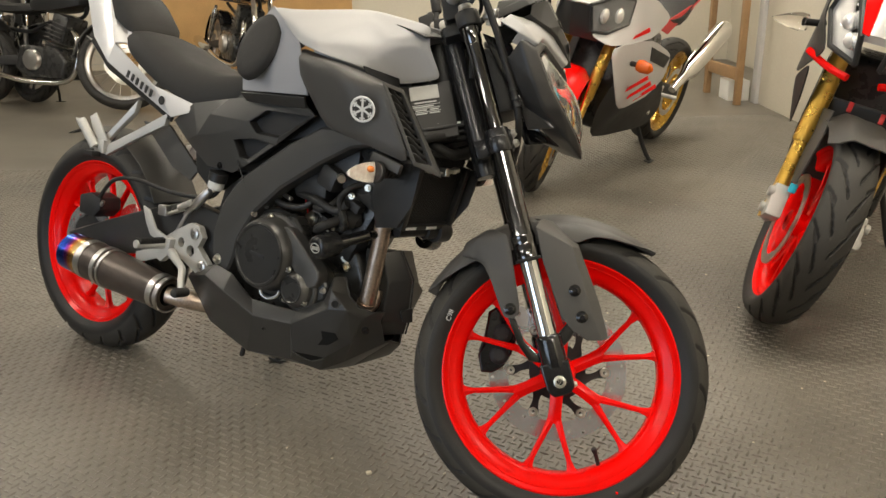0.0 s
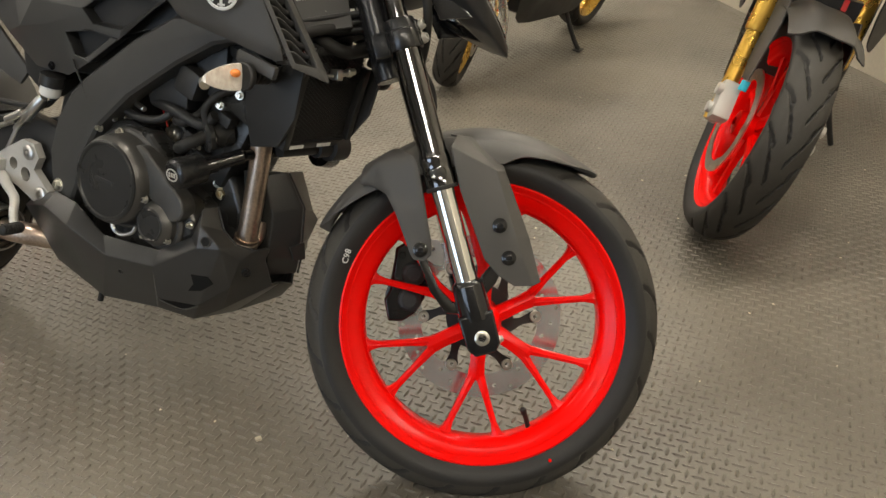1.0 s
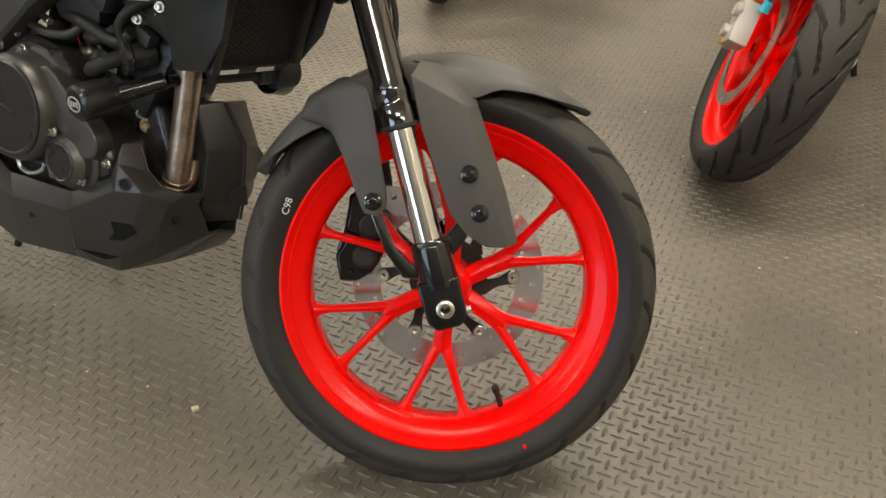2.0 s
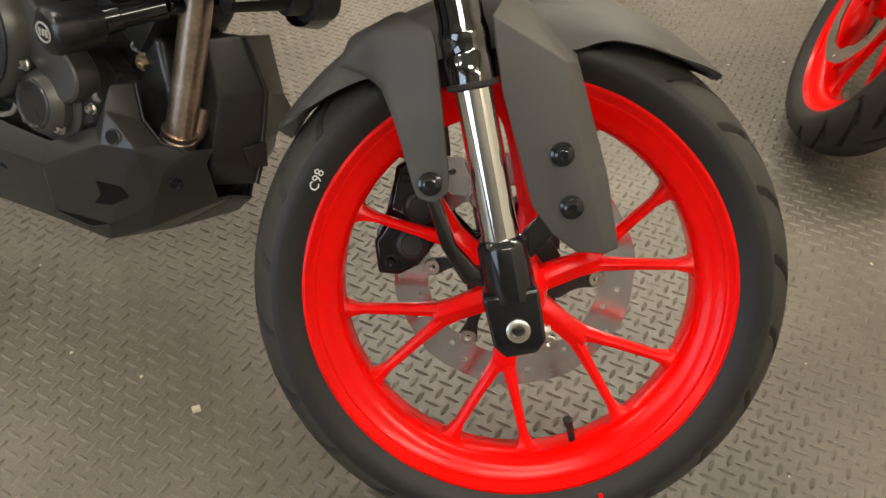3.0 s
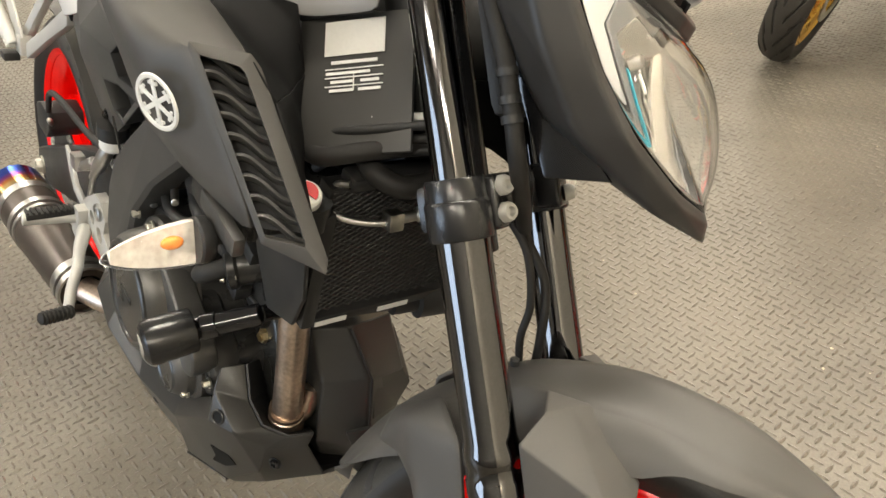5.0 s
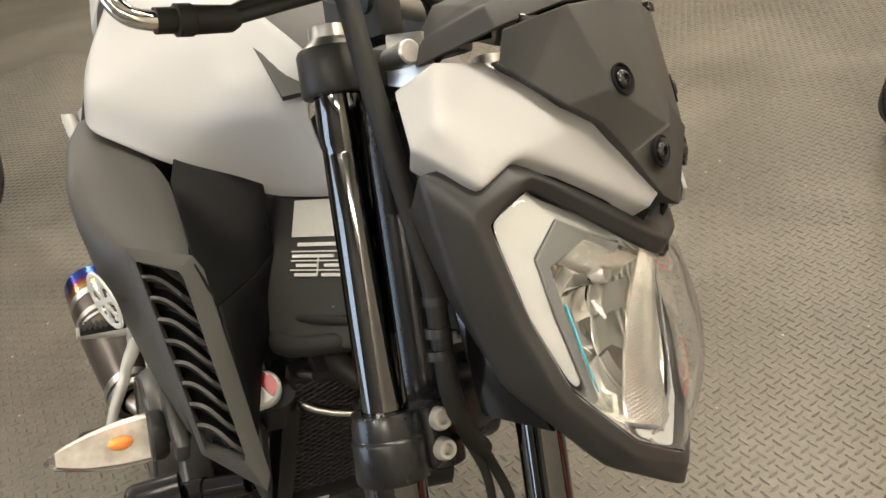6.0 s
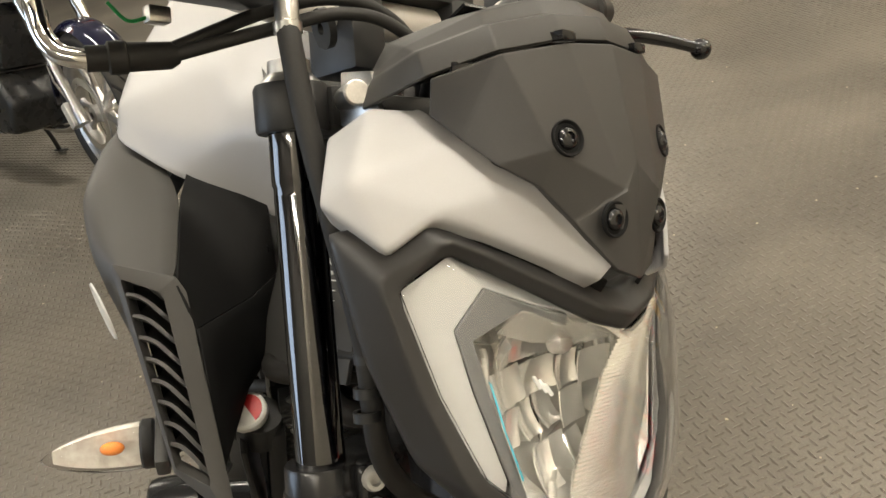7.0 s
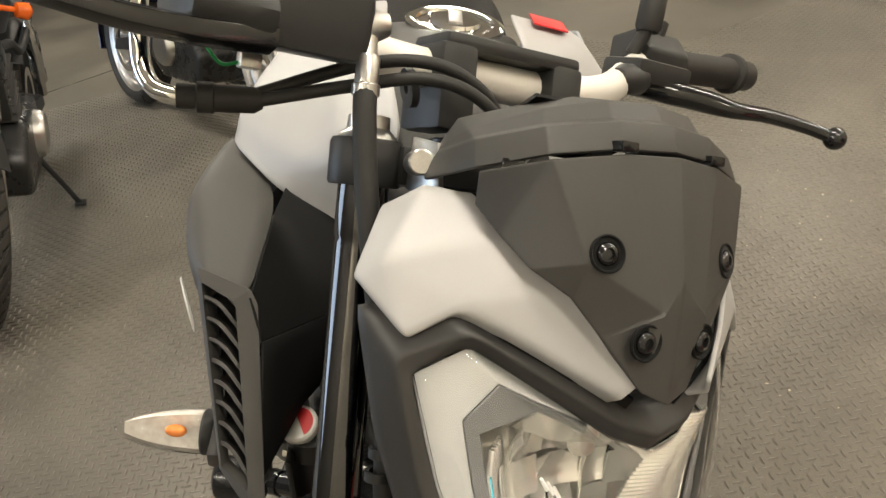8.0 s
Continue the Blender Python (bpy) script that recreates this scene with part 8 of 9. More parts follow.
        bm = soft_sheet(bmesh.new(), [(1.350, 0.155 * s, 0.960), (1.345, 0.165 * s, 0.870), (1.420, 0.118 * s, 0.785), (1.360, 0.150 * s, 0.740), (1.150, 0.210 * s, 0.660), (1.000, 0.220 * s, 0.800), (1.120, 0.200 * s, 0.940)], [(0, 1, 5, 6), (1, 2, 3, 4, 5)], 0.004, 3, 1, 1)
        part("side_fairing", bm, BLACK_PLASTIC, b, "black side fairing")
        bm = soft_sheet(bmesh.new(), [(1.360, 0.150 * s, 0.735), (1.150, 0.205 * s, 0.655), (1.000, 0.200 * s, 0.560), (1.080, 0.180 * s, 0.500), (1.220, 0.160 * s, 0.550), (1.300, 0.150 * s, 0.640)], [(0, 1, 4, 5), (1, 2, 3, 4)], 0.004, 3, 1, 1)
        part("lower_fairing", bm, BLACK_PLASTIC, b, "black lower fairing")
        bm = tube(bmesh.new(), [(1.430, 0.040 * s, 0.735), (1.400, 0.100 * s, 0.745), (1.350, 0.165 * s, 0.765)], 0.010, 10, 4)
        part("red_trim", bm, RED_PAINT, b, "red nose trim")
        bm = facets(bmesh.new(), [(1.500, 0.022 * s, 0.855), (1.505, 0.040 * s, 0.860), (1.440, 0.070 * s, 0.945), (1.360, 0.115 * s, 0.985), (1.340, 0.090 * s, 1.000), (1.440, 0.030 * s, 0.940)], [(0, 1, 2, 5), (5, 2, 3, 4)], 0.004, 0.003)
        part("red_brow", bm, RED_PAINT, b, "red brow panel")
        bm = tube(bmesh.new(), [(1.250, 0.165 * s, 0.830), (1.290, 0.215 * s, 0.826)], 0.010, 10, 1)
        sig = part("indicator", bm, BLACK_RUBBER, b, "clear-lensed indicator")
        bm = turned(bmesh.new(), (1.290, 0.205 * s, 0.826), (1.285, 0.300 * s, 0.815), ((0, 0.022), (0.2, 0.026), (0.6, 0.018), (1, 0.003)), 18)
        part("indicator_lens", bm, SIGNAL_LENS, sig)
        bm = tube(bmesh.new(), [(1.12, 0.18 * s, 0.98), (1.10, 0.24 * s, 1.08)], 0.008, 8, 1)
        part("mirror_stem", bm, BLACK_PLASTIC, b)
    bm = facets(bmesh.new(), [(1.505, 0, 0.860), (1.500, -0.022, 0.858), (1.440, -0.030, 0.942), (1.300, -0.060, 1.040), (1.300, 0, 1.055), (1.440, 0, 0.950)], [(0, 1, 2, 5), (5, 2, 3, 4)], 0.004, 0.003, 2, True)
    part("nose_top", bm, PURE_WHITE, b, "white nose panel")
    bm = facets(bmesh.new(), [(1.340, -0.090, 1.000), (1.440, -0.032, 0.943), (1.300, -0.060, 1.041), (1.250, -0.105, 1.040)], [(0, 1, 2, 3)], 0.004, 0.002, 2)
    side = part("nose_white", bm, PURE_WHITE, b, "white nose side")
    twin(side)
    bm = facets(bmesh.new(), [(1.441, 0.030, 0.946), (1.425, 0.046, 0.952), (1.335, 0.098, 1.002), (1.335, 0.086, 1.006)], [(0, 1, 2, 3)], 0.003, 0.001)
    part("green_flash", bm, GREEN_PAINT, b, "green stripe")
    loft(bm := bmesh.new(), [[Vector((x, y * w, z + h * q)) for y, q in ((-1, 0), (-1, 0.6), (-0.5, 1), (0.5, 1), (1, 0.6), (1, 0))] for x, w, z, h in ((1.15, 0.12, 0.80, 0.16), (0.95, 0.17, 0.78, 0.22), (0.70, 0.13, 0.76, 0.16), (0.60, 0.10, 0.76, 0.08))], 3)
    part("tank", bm, PURE_WHITE, b, "white tank", None, 60)
    loft(bm := bmesh.new(), [[Vector((x, y * w, z + h * q)) for y, q in ((-1, 0), (-1, 0.6), (-0.5, 1), (0.5, 1), (1, 0.6), (1, 0))] for x, w, z, h in ((0.60, 0.10, 0.74, 0.08), (0.30, 0.13, 0.74, 0.07), (0.10, 0.10, 0.80, 0.08), (-0.25, 0.06, 0.92, 0.06))], 3)
    part("seat", bm, SEAT_COVER, b, "black seat", None, 60)
    bm = plate(bmesh.new(), [(0.45, 0.30), (0.70, 0.25), (1.05, 0.28), (1.15, 0.50), (1.05, 0.75), (0.60, 0.72), (0.48, 0.55)], -0.15, 0.15, bevel=0.03, segments=3)
    part("engine", bm, ENGINE_BLACK, b, "black engine block")
    bm = box(bmesh.new(), (1.215, 0, 0.52), (0.03, 0.22, 0.24), 0.006)
    part("radiator", bm, MESH_BLACK, b, "black radiator")
    bm = plate(bmesh.new(), [(-0.04, 0.28), (0.0, 0.35), (0.5, 0.45), (0.55, 0.35)], -0.12, 0.12, bevel=0.02)
    part("swingarm", bm, BLACK_PLASTIC, b)
    bm = tube(bmesh.new(), [(0.55, 0.14, 0.25), (0.52, 0.20, 0.12), (0.50, 0.235, 0.052)], 0.010, 10, 3)
    part("side_stand", bm, BLACK_PLASTIC, b)
    bm = tube(bmesh.new(), [(1.40, 0.02, 0.52), (1.36, 0.05, 0.40), (1.30, 0.10, 0.30), (1.26, 0.12, 0.20)], 0.007, 8)
    part("hose", bm, BLACK_RUBBER, b)
    bm = tube(bmesh.new(), [(-0.10, -0.36, 0.72), (-0.06, -0.16, 0.70), (-0.05, 0, 0.68), (-0.06, 0.16, 0.70), (-0.10, 0.36, 0.72)], 0.014, 10, 4)
    part("handlebar", bm, BLACK_PLASTIC, b, "", fm)


def white_sport_bike():
    """White and red faired sports bike with gold wheels and orange indicators."""
    bm_, fm = stance((0.165, 2.40), 235.5, 13, 18, 1.40, 0.296)
    b = tagged(new("sport_motorcycle"), "white and red faired sports motorcycle with gold wheels", "motorcycle")
    b.matrix_basis = bm_
    simple_wheel(b, fm, 0.296, 0.055, GOLD, "front", 5)
    simple_wheel(b, Matrix.Translation((0, 0, 0.305)), 0.305, 0.068, GOLD, "rear", 5)
    fork_legs(b, fm, GOLD, GOLD, 0.10, 0.62, 0.20)
    rows = []
    for k in range(11):
        a = radians(30 + 105 * k / 10)
        rows.append([((0.322 - max(0, abs(y) - 0.04) * 0.9) * math.cos(a), y, (0.322 - max(0, abs(y) - 0.04) * 0.9) * math.sin(a)) for y in (-0.085, -0.065, -0.04, 0, 0.04, 0.065, 0.085)])
    guard = part("front_mudguard", shell(rows, 0.004, 2), RED_PAINT, b, "glossy red front mudguard", fm)
    for s in (-1, 1):
        bm = facets(bmesh.new(), [(0.06, 0.088 * s, 0.285), (-0.09, 0.088 * s, 0.280), (-0.060, 0.105 * s, 0.10), (0.030, 0.105 * s, 0.06)], [(0, 1, 2, 3)], 0.004, 0.004)
        part("guard_leg", bm, RED_PAINT, guard)
        v = [(1.396, 0.088, 0.768), (1.150, 0.155, 0.797), (1.100, 0.142, 0.908), (0.955, 0.180, 0.920), (0.720, 0.195, 0.820), (0.930, 0.205, 0.735), (1.305, 0.165, 0.720),
             (1.123, 0.198, 0.411), (0.831, 0.210, 0.442), (0.655, 0.215, 0.521), (0.640, 0.212, 0.640), (0.500, 0.190, 0.330), (0.600, 0.170, 0.235), (1.180, 0.120, 0.255), (1.250, 0.150, 0.420), (1.230, 0.190, 0.560)]
        v = [(x, y * s, z) for x, y, z in v]
        bm = soft_sheet(bmesh.new(), v, [(0, 1, 5, 6), (1, 2, 3, 4, 5)], 0.004, 3, 1, 1)
        part("upper_fairing", bm, PURE_WHITE, b, "white upper fairing")
        bm = soft_sheet(bmesh.new(), v, [(6, 5, 8, 7, 15), (5, 10, 9, 8)], 0.004, 3, 1, 1)
        part("middle_fairing", bm, PURE_WHITE, b, "white middle fairing")
        bm = soft_sheet(bmesh.new(), v, [(7, 8, 12, 13), (8, 9, 11, 12), (15, 7, 13, 14)], 0.004, 3, 1, 1)
        part("lower_fairing", bm, BLACK_PLASTIC, b, "black lower fairing")
        # flat black patch painted for the shade in the fairing's cut-out
        bm = facets(bmesh.new(), [(0.93, 0.2105 * s, 0.700), (0.66, 0.2175 * s, 0.625), (0.70, 0.2165 * s, 0.575), (0.90, 0.2105 * s, 0.630)], [(0, 1, 2, 3)], 0.003, 0)
        part("fairing_vent", bm, PRINT_AND_SHADE, b, "flat black patch for the shaded fairing cut-out")
        for x0, x1, z0, z1 in ((1.080, 0.900, 0.520, 0.560), (1.040, 0.840, 0.480, 0.525), (0.960, 0.760, 0.455, 0.500), (1.10, 0.98, 0.760, 0.790)):
            y0 = 0.206 if z0 < 0.7 else 0.181
            bm = facets(bmesh.new(), [(x0, y0 * s, z0), (x1, (y0 + 0.011) * s, z1), (x1 - 0.03, (y0 + 0.011) * s, z1 - 0.022), (x0 + 0.02, y0 * s, z0 - 0.016)], [(0, 1, 2, 3)], 0.002, 0)
            part("red_flash", bm, RED_PAINT, b, "red side flash")
        ring = [(1.400, 0.068 * s, 0.885), (1.250, 0.108 * s, 0.918), (1.105, 0.140 * s, 0.905), (1.150, 0.153 * s, 0.805), (1.300, 0.128 * s, 0.772), (1.385, 0.090 * s, 0.778)]
        lamp = part("headlamp", facets(bmesh.new(), [(x + 0.006, y * 1.09, z) for x, y, z in ring], [(0, 1, 2, 3, 4, 5)], 0.004, 0.003), LENS, b, "clear headlamp")
        lamp.visible_shadow = False
        part("lamp_mirror", facets(bmesh.new(), ring, [(0, 1, 2, 3, 4, 5)], 0.003, 0.001), LAMP_STEP, lamp)
        part("lamp_rim", tube(bmesh.new(), [ring[i % 6] for i in range(7)], 0.008, 8, 1), BLACK_PLASTIC, lamp)
        for q in (1.320, 1.215):
            t = bmesh.new()
            bmesh.ops.create_uvsphere(t, u_segments=14, v_segments=8, radius=0.034, matrix=Matrix.Translation((q, (0.108 + (1.32 - q) * 0.2) * s, 0.842)) @ Matrix.Diagonal((1, 0.5, 1, 1)))
            part("lamp_bulb", t, REFLECTOR, lamp)
        bm = tube(bmesh.new(), [(1.120, 0.205 * s, 0.640), (1.130, 0.250 * s, 0.645)], 0.012, 10, 1)
        sig = part("indicator", bm, BLACK_RUBBER, b, "orange indicator")
        bm = turned(bmesh.new(), (1.130, 0.240 * s, 0.645), (1.125, 0.315 * s, 0.640), ((0, 0.024), (0.3, 0.030), (0.8, 0.024), (1, 0.006)), 18)
        part("indicator_lens", bm, ORANGE, sig, "orange lens")
        bm = facets(bmesh.new(), [(0.62, 0.10 * s, 0.74), (0.50, 0.12 * s, 0.70), (-0.20, 0.07 * s, 0.93), (-0.28, 0.05 * s, 1.0), (0.10, 0.11 * s, 0.86)], [(0, 1, 2, 3, 4)], 0.004, 0.004)
        part("tail_cowl", bm, WARNING_RED, b, "dark red tail cowl")
    bm = facets(bmesh.new(), [(1.440, 0, 0.890), (1.402, -0.066, 0.890), (1.250, -0.108, 0.925), (1.110, -0.142, 0.915), (1.060, -0.120, 1.03), (1.080, 0, 1.06), (1.300, 0, 0.965)], [(0, 1, 2, 6), (6, 2, 3, 4, 5)], 0.004, 0.003, 2, True)
    part("nose", bm, PURE_WHITE, b, "white nose cone")
    bm = facets(bmesh.new(), [(1.442, 0, 0.885), (1.402, -0.066, 0.882), (1.388, -0.090, 0.778), (1.340, -0.120, 0.735), (1.40, 0, 0.74)], [(0, 1, 2, 3, 4)], 0.004, 0.003, 2, True)
    part("nose_lower", bm, BLACK_PLASTIC, b, "black nose intake")
    loft(bm := bmesh.new(), [[Vector((x, y * w, z + h * q)) for y, q in ((-1, 0), (-1, 0.6), (-0.5, 1), (0.5, 1), (1, 0.6), (1, 0))] for x, w, z, h in ((1.10, 0.10, 0.80, 0.16), (0.92, 0.16, 0.78, 0.20), (0.70, 0.12, 0.76, 0.14), (0.60, 0.08, 0.76, 0.06))], 3)
    part("tank", bm, PURE_WHITE, b, "white tank", None, 60)
    loft(bm := bmesh.new(), [[Vector((x, y * w, z + h * q)) for y, q in ((-1, 0), (-1, 0.6), (-0.5, 1), (0.5, 1), (1, 0.6), (1, 0))] for x, w, z, h in ((0.62, 0.08, 0.74, 0.06), (0.35, 0.12, 0.74, 0.06), (0.12, 0.10, 0.84, 0.06), (-0.2, 0.06, 0.95, 0.06))], 3)
    part("seat", bm, SEAT_COVER, b, "black seat", None, 60)
    bm = plate(bmesh.new(), [(0.50, 0.30), (0.70, 0.22), (1.00, 0.25), (1.08, 0.50), (1.00, 0.75), (0.60, 0.72), (0.50, 0.55)], -0.13, 0.13, bevel=0.03, segments=3)
    part("engine", bm, ENGINE_BLACK, b, "black engine block")
    bm = plate(bmesh.new(), [(-0.04, 0.28), (0.0, 0.35), (0.5, 0.45), (0.55, 0.35)], -0.10, 0.10, bevel=0.02)
    part("swingarm", bm, BLACK_PLASTIC, b)
    bm = turned(bmesh.new(), (0.26, 0.150, 0.38), (-0.24, 0.190, 0.70), ((0, 0.022), (0.2, 0.030), (0.3, 0.052), (0.95, 0.056), (1, 0.045)), 28)
    part("silencer", bm, CHROME, b, "bright silencer")
    bm = plate(bmesh.new(), [(0.52, 0.44), (0.56, 0.34), (0.42, 0.38), (0.40, 0.42)], 0.13, 0.15, bevel=0.004)
    rod(bm, (0.44, 0.14, 0.38), (0.43, 0.24, 0.385), 0.011)
    tube(bm, [(0.50, 0.15, 0.36), (0.60, 0.17, 0.34), (0.66, 0.19, 0.32)], 0.007, 8)
    part("footrest", bm, CAST, b, "silver footrest")
    bm = tube(bmesh.new(), [(0.62, 0.12, 0.26), (0.58, 0.19, 0.12), (0.56, 0.235, 0.056)], 0.012, 10, 3)
    box(bm, (0.56, 0.235, 0.054), (0.07, 0.035, 0.006), 0.002)
    part("side_stand", bm, BLACK_PLASTIC, b, "black side stand")


def roadster(front, heading, label, paint, rim_mt, lean=11, steer=25, radius=0.31, wire=False, chrome_guard=False, knobbly=False, panel=None, pipe=-1):
    """A naked road bike: fork, tank, finned engine, seat, mudguards and exhaust."""
    bm_, fm = stance(front, heading, lean, steer, 1.42, radius, 27)
    b = tagged(new("roadster"), label, "motorcycle", "row of parked motorcycles")
    b.matrix_basis = bm_
    simple_wheel(b, fm, radius, 0.055, rim_mt, "front", 5, wire, grooves=40 if knobbly else 18)
    simple_wheel(b, Matrix.Translation((0, 0, radius)), radius, 0.065, rim_mt, "rear", 5, wire, grooves=40 if knobbly else 18)
    fork_legs(b, fm, CHROME, ALUMINIUM, 0.095, 0.70, 0.30, 0.023)
    for m, a0, a1, w in ((fm, 20, 150, 0.066), (Matrix.Translation((0, 0, radius)), 40, 190, 0.082)):
        rows = []
        for k in range(13):
            a = radians(a0 + (a1 - a0) * k / 12)
            rows.append([((radius + 0.030 - max(0, abs(y) / w - 0.55) * 0.06) * math.cos(a), y, (radius + 0.030 - max(0, abs(y) / w - 0.55) * 0.06) * math.sin(a)) for y in (-w, -w * 0.85, -w * 0.5, 0, w * 0.5, w * 0.85, w)])
        part("mudguard", shell(rows, 0.004, 2), CHROME if chrome_guard else paint, b, "", m, 40)
    for s in (-1, 1):
        part("caliper", box(bmesh.new(), (-0.10, 0.085 * s, 0.05), (0.05, 0.05, 0.10), 0.010), CAST, b, "silver brake caliper", fm)
        part("guard_stay", tube(bmesh.new(), [(-0.004, 0.10 * s, 0.02), (-0.12, 0.085 * s, 0.20), (-0.17, 0.06 * s, 0.285)], 0.005, 8, 1), ALUMINIUM, b, "", fm)
    loft(bm := bmesh.new(), [[Vector((x, y * w, z + h * q)) for y, q in ((-0.8, 0), (-1, 0.4), (-0.75, 0.85), (0, 1), (0.75, 0.85), (1, 0.4), (0.8, 0))] for x, w, z, h in ((1.12, 0.06, 0.80, 0.10), (1.05, 0.12, 0.77, 0.18), (0.85, 0.15, 0.74, 0.22), (0.65, 0.11, 0.74, 0.14), (0.58, 0.06, 0.76, 0.06))], 4)
    part("tank", bm, paint, b, "glossy fuel tank", None, 60)
    loft(bm := bmesh.new(), [[Vector((x, y * w, z + h * q)) for y, q in ((-1, 0), (-1, 0.6), (-0.5, 1), (0.5, 1), (1, 0.6), (1, 0))] for x, w, z, h in ((0.62, 0.07, 0.74, 0.06), (0.40, 0.13, 0.73, 0.07), (0.15, 0.12, 0.75, 0.09), (-0.15, 0.10, 0.78, 0.09), (-0.22, 0.05, 0.80, 0.04))], 3)
    part("seat", bm, SEAT_COVER, b, "black dual seat", None, 60)
    bm = plate(bmesh.new(), [(0.48, 0.30), (0.60, 0.22), (0.95, 0.22), (1.00, 0.35), (0.90, 0.46), (0.55, 0.48)], -0.14, 0.14, bevel=0.03, segments=3)
    eng = part("engine", bm, ENGINE_BLACK, b, "black engine cases")
    part("clutch_cover", lathe(bmesh.new(), [(0.085, 0), (0.082, 0.03), (0.070, 0.045), (0.03, 0.05), (0, 0.05)], Matrix.Translation((0.68, 0.13, 0.36)) @ SIDE, 36), ALUMINIUM, eng, "polished round cover")
    part("clutch_cover", lathe(bmesh.new(), [(0.085, 0), (0.082, 0.03), (0.070, 0.045), (0.03, 0.05), (0, 0.05)], Matrix.Translation((0.68, -0.13, 0.36)) @ SIDE @ Matrix.Rotation(math.pi, 4, "X"), 36), ALUMINIUM, eng, "polished round cover")
    for k in range(7):
        part("cooling_fin", box(bmesh.new(), (0.82 + 0.012 * k, 0, 0.46 + 0.030 * k), (0.16, 0.24, 0.007), 0.003, Matrix.Rotation(radians(18), 4, "Y")), ENGINE_GREY, eng)
    part("cylinder_head", box(bmesh.new(), (0.90, 0, 0.60), (0.15, 0.22, 0.22), 0.02, Matrix.Rotation(radians(18), 4, "Y")), ENGINE_BLACK, eng)
    bm = tube(bmesh.new(), [(0.98, 0.06 * pipe, 0.60), (1.06, 0.09 * pipe, 0.52), (1.06, 0.10 * pipe, 0.32), (0.95, 0.11 * pipe, 0.20), (0.60, 0.15 * pipe, 0.20), (0.30, 0.17 * pipe, 0.26)], 0.021, 14, 6)
    turned(bm, (0.30, 0.17 * pipe, 0.26), (-0.20, 0.18 * pipe, 0.34), ((0, 0.021), (0.08, 0.045), (0.9, 0.048), (1, 0.035)), 22)
    part("exhaust", bm, CHROME, b, "chrome exhaust")
    bm = tube(bmesh.new(), [(1.10, 0, 0.82), (0.98, 0.06, 0.70), (0.60, 0.09, 0.66), (0.40, 0.10, 0.60), (0.0, 0.10, 0.66), (-0.15, 0.08, 0.72)], 0.016, 10)
    part("frame", bm, BLACK_PLASTIC, b)
    for s in (-1, 1):
        part("shock", turned(bmesh.new(), (0.05, 0.12 * s, radius + 0.04), (0.16, 0.11 * s, 0.68), ((0, 0.014), (0.15, 0.016), (0.2, 0.028), (0.85, 0.028), (0.9, 0.018), (1, 0.014)), 18), CHROME, b, "chrome shock absorber")
        part("grip", turned(bmesh.new(), (-0.13, 0.26 * s, 0.82), (-0.16, 0.40 * s, 0.82), ((0, 0.017), (1, 0.017)), 14), BLACK_RUBBER, b, "", fm)
        part("indicator", turned(bmesh.new(), (0.03, 0.13 * s, 0.62), (0.02, 0.22 * s, 0.62), ((0, 0.008), (0.5, 0.008), (0.55, 0.022), (0.9, 0.025), (1, 0.015)), 16), ORANGE, b, "orange indicator", fm)
    bm = tube(bmesh.new(), [(-0.15, -0.34, 0.82), (-0.08, -0.20, 0.83), (-0.02, -0.08, 0.76), (-0.02, 0.08, 0.76), (-0.08, 0.20, 0.83), (-0.15, 0.34, 0.82)], 0.011, 12)
    part("handlebar", bm, CHROME, b, "chrome handlebar", fm)
    bm = turned(bmesh.new(), (-0.02, 0, 0.60), (0.13, 0, 0.585), ((0, 0.04), (0.3, 0.08), (0.85, 0.095), (0.9, 0.098), (1, 0.09)), 32)
    lamp = part("headlamp", bm, CHROME, b, "round chrome headlamp", fm)
    part("lamp_glass", lathe(bmesh.new(), [(0.088, 0), (0.06, 0.012), (0, 0.018)], along((0.13, 0, 0.585), (0.2, 0, 0.578))[0], 30), LAMP_GREY, lamp)
    part("yoke", box(bmesh.new(), (-0.015, 0, 0.69), (0.06, 0.24, 0.03), 0.008), BLACK_PLASTIC, b, "", fm)
    bm = plate(bmesh.new(), [(-0.04, radius - 0.03), (0.0, radius + 0.03), (0.5, 0.40), (0.55, 0.32)], -0.11, 0.11, bevel=0.012)
    part("swingarm", bm, BLACK_PLASTIC, b)
    bm = tube(bmesh.new(), [(0.62, 0.12, 0.26), (0.60, 0.19, 0.14), (0.57, 0.235, 0.050)], 0.010, 10, 3)
    box(bm, (0.575, 0.24, 0.050), (0.06, 0.04, 0.006), 0.002)
    part("side_stand", bm, BLACK_PLASTIC, b, "black side stand")
    if panel:
        bm = facets(bmesh.new(), [(0.10, -0.10, 0.35), (0.38, -0.11, 0.30), (0.42, -0.10, 0.02), (0.22, -0.10, -0.08), (0.08, -0.11, 0.06)], [(0, 1, 2, 3, 4)], 0.005, 0.010)
        cover = part("wheel_guard", bm, panel, b, "plain grey wheel guard panel", fm)
        twin(cover)
    return b


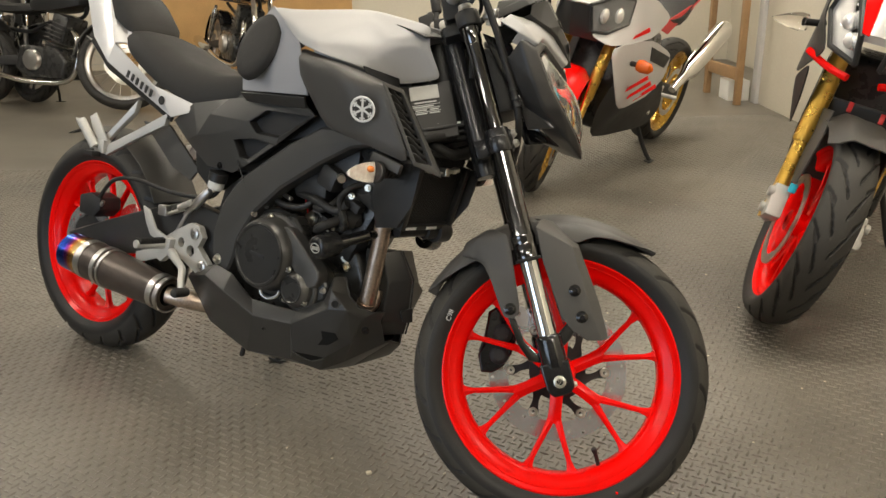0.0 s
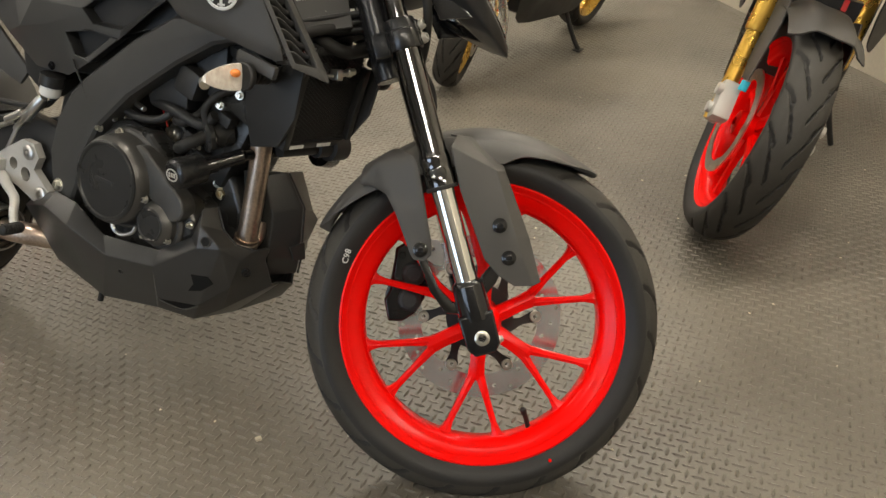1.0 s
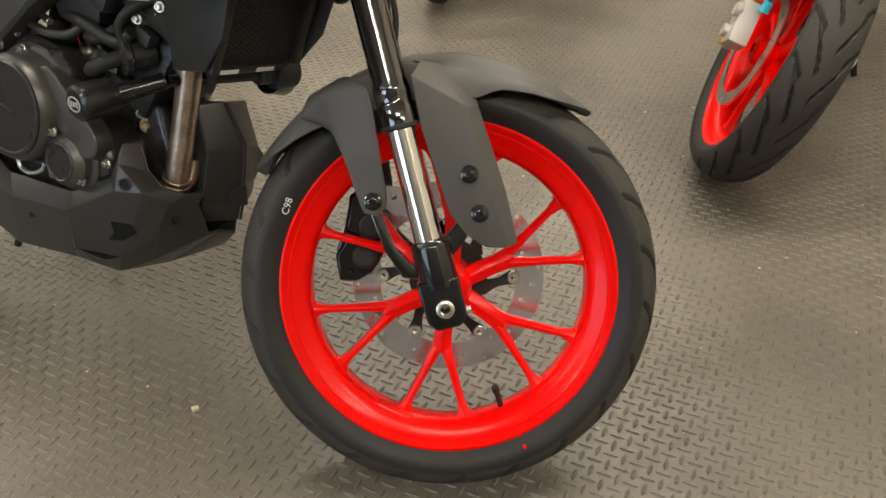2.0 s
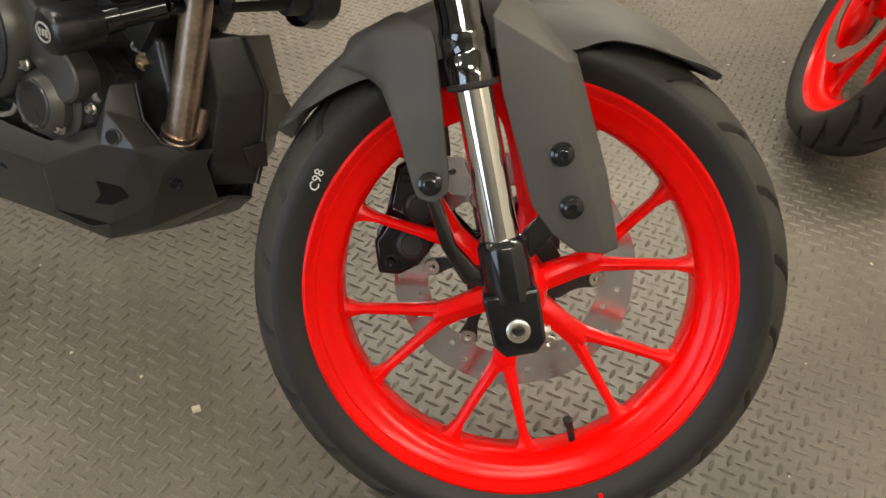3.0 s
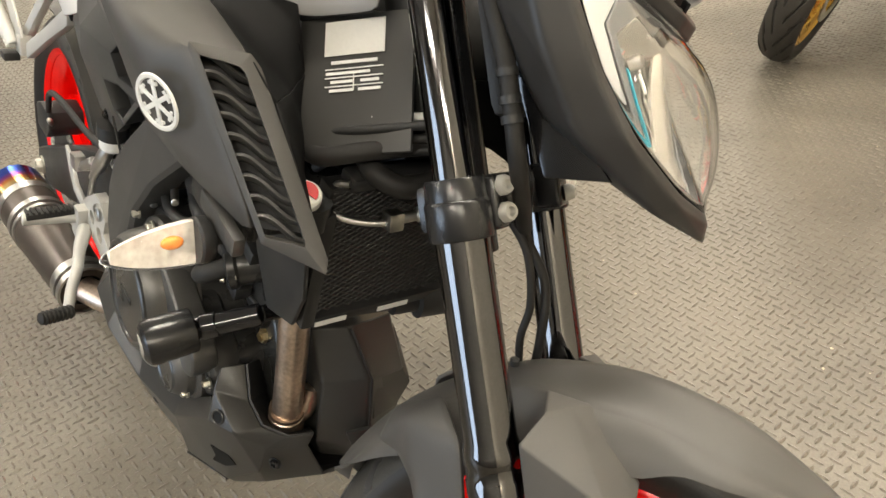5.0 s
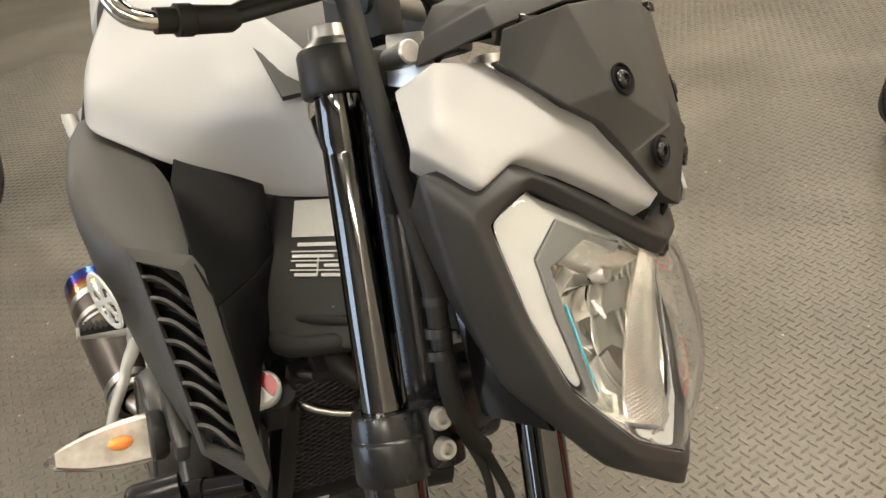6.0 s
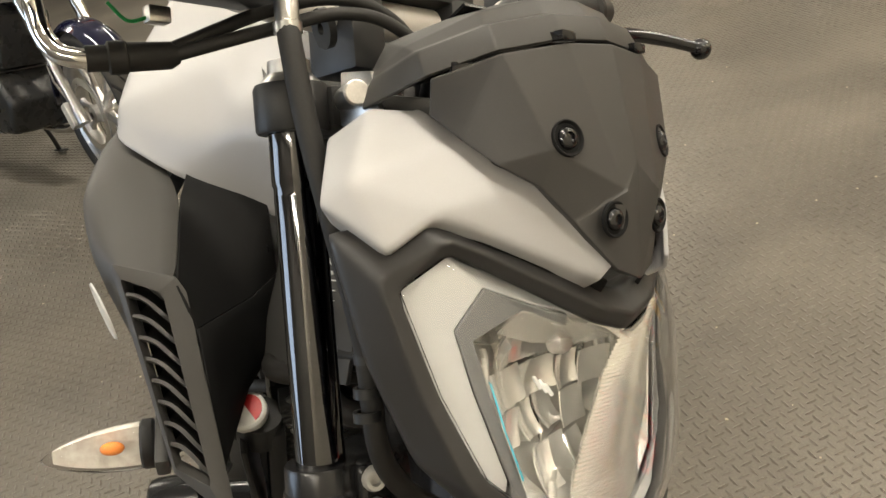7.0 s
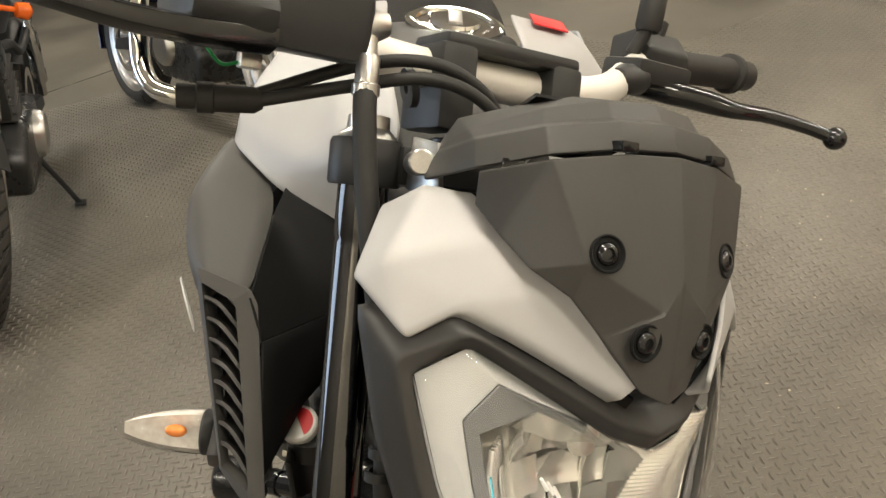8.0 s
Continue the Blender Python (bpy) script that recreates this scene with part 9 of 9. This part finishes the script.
red_sport_bike()
white_sport_bike()
roadster((-2.73, 1.18), 8, "navy blue roadster with bright wheel rims", NAVY, ALUMINIUM, wire=False, steer=-12, pipe=1)
roadster((-2.17, -0.05), 346, "black roadster on knobbly tyres", BLACK_PLASTIC, BLACK_PLASTIC, knobbly=True, steer=20)
roadster((-4.6, 5.9), 300, "black roadster beside a navy one", GLOSS_BLACK, BLACK_PLASTIC)
roadster((-2.76, 4.86), 342, "black and grey trail motorcycle with wire wheels", BLACK_PLASTIC, ALUMINIUM, wire=True, radius=0.35, panel=SILVER_PAINT, steer=30)
roadster((-1.86, 5.52), 300, "gloss black roadster by the back wall", GLOSS_BLACK, ALUMINIUM, wire=True)
roadster((-3.7, 5.35), 305, "black roadster standing far back", BLACK_PLASTIC, BLACK_PLASTIC)


# ---- by the back wall ----
def wooden_table():
    t = tagged(new("wooden_table"), "tall plain brown wooden stand against the wall", "table")
    t.matrix_basis = Matrix.Translation((2.02, 5.05, 0)) @ Matrix.Rotation(radians(4), 4, "Z")
    part("tabletop", box(bmesh.new(), (0.1, 0, 1.065), (0.62, 0.80, 0.03), 0.004), TIMBER, t)
    for x in (-0.16, 0.36):
        for y in (-0.31, 0.31):
            part("leg", box(bmesh.new(), (x, y, 0.525), (0.045, 0.05, 1.05), 0.004), TIMBER, t)
    part("rail", box(bmesh.new(), (-0.16, 0, 0.22), (0.025, 0.57, 0.09), 0.003), TIMBER, t)
    part("rail", box(bmesh.new(), (0.1, -0.31, 0.98), (0.47, 0.02, 0.08), 0.003), TIMBER, t)
    part("rail", box(bmesh.new(), (0.1, 0.31, 0.98), (0.47, 0.02, 0.08), 0.003), TIMBER, t)
    bm = box(bmesh.new(), (1.95, 5.02, 0.075), (0.16, 0.22, 0.15), 0.004)
    tagged(part("carton", bm, STICKER), "plain white carton on the floor under a table", "carton")


wooden_table()
bm = box(bmesh.new(), (-2.6, 7.57, 0.9), (2.6, 0.03, 1.8), 0.003)
tagged(part("wall_panel", bm, PLYWOOD), "orange-brown plywood panel on the back wall", "wall panel", kind="structure")
bm = box(bmesh.new(), (2.035, 4.80, 1.05), (0.03, 0.09, 2.1), 0.003)
tagged(part("trim_door", bm, PURE_WHITE), "white painted door trim", "trim", kind="structure")
bm = box(bmesh.new(), (-5.18, 1.06, 0.0004), (0.012, 2.6, 0.003), 0.001, Matrix.Rotation(radians(18), 4, "Z"))
tagged(part("floor_seam", bm, PRINT_AND_SHADE), "dark seam between two rubber mats", "floor seam", kind="structure")
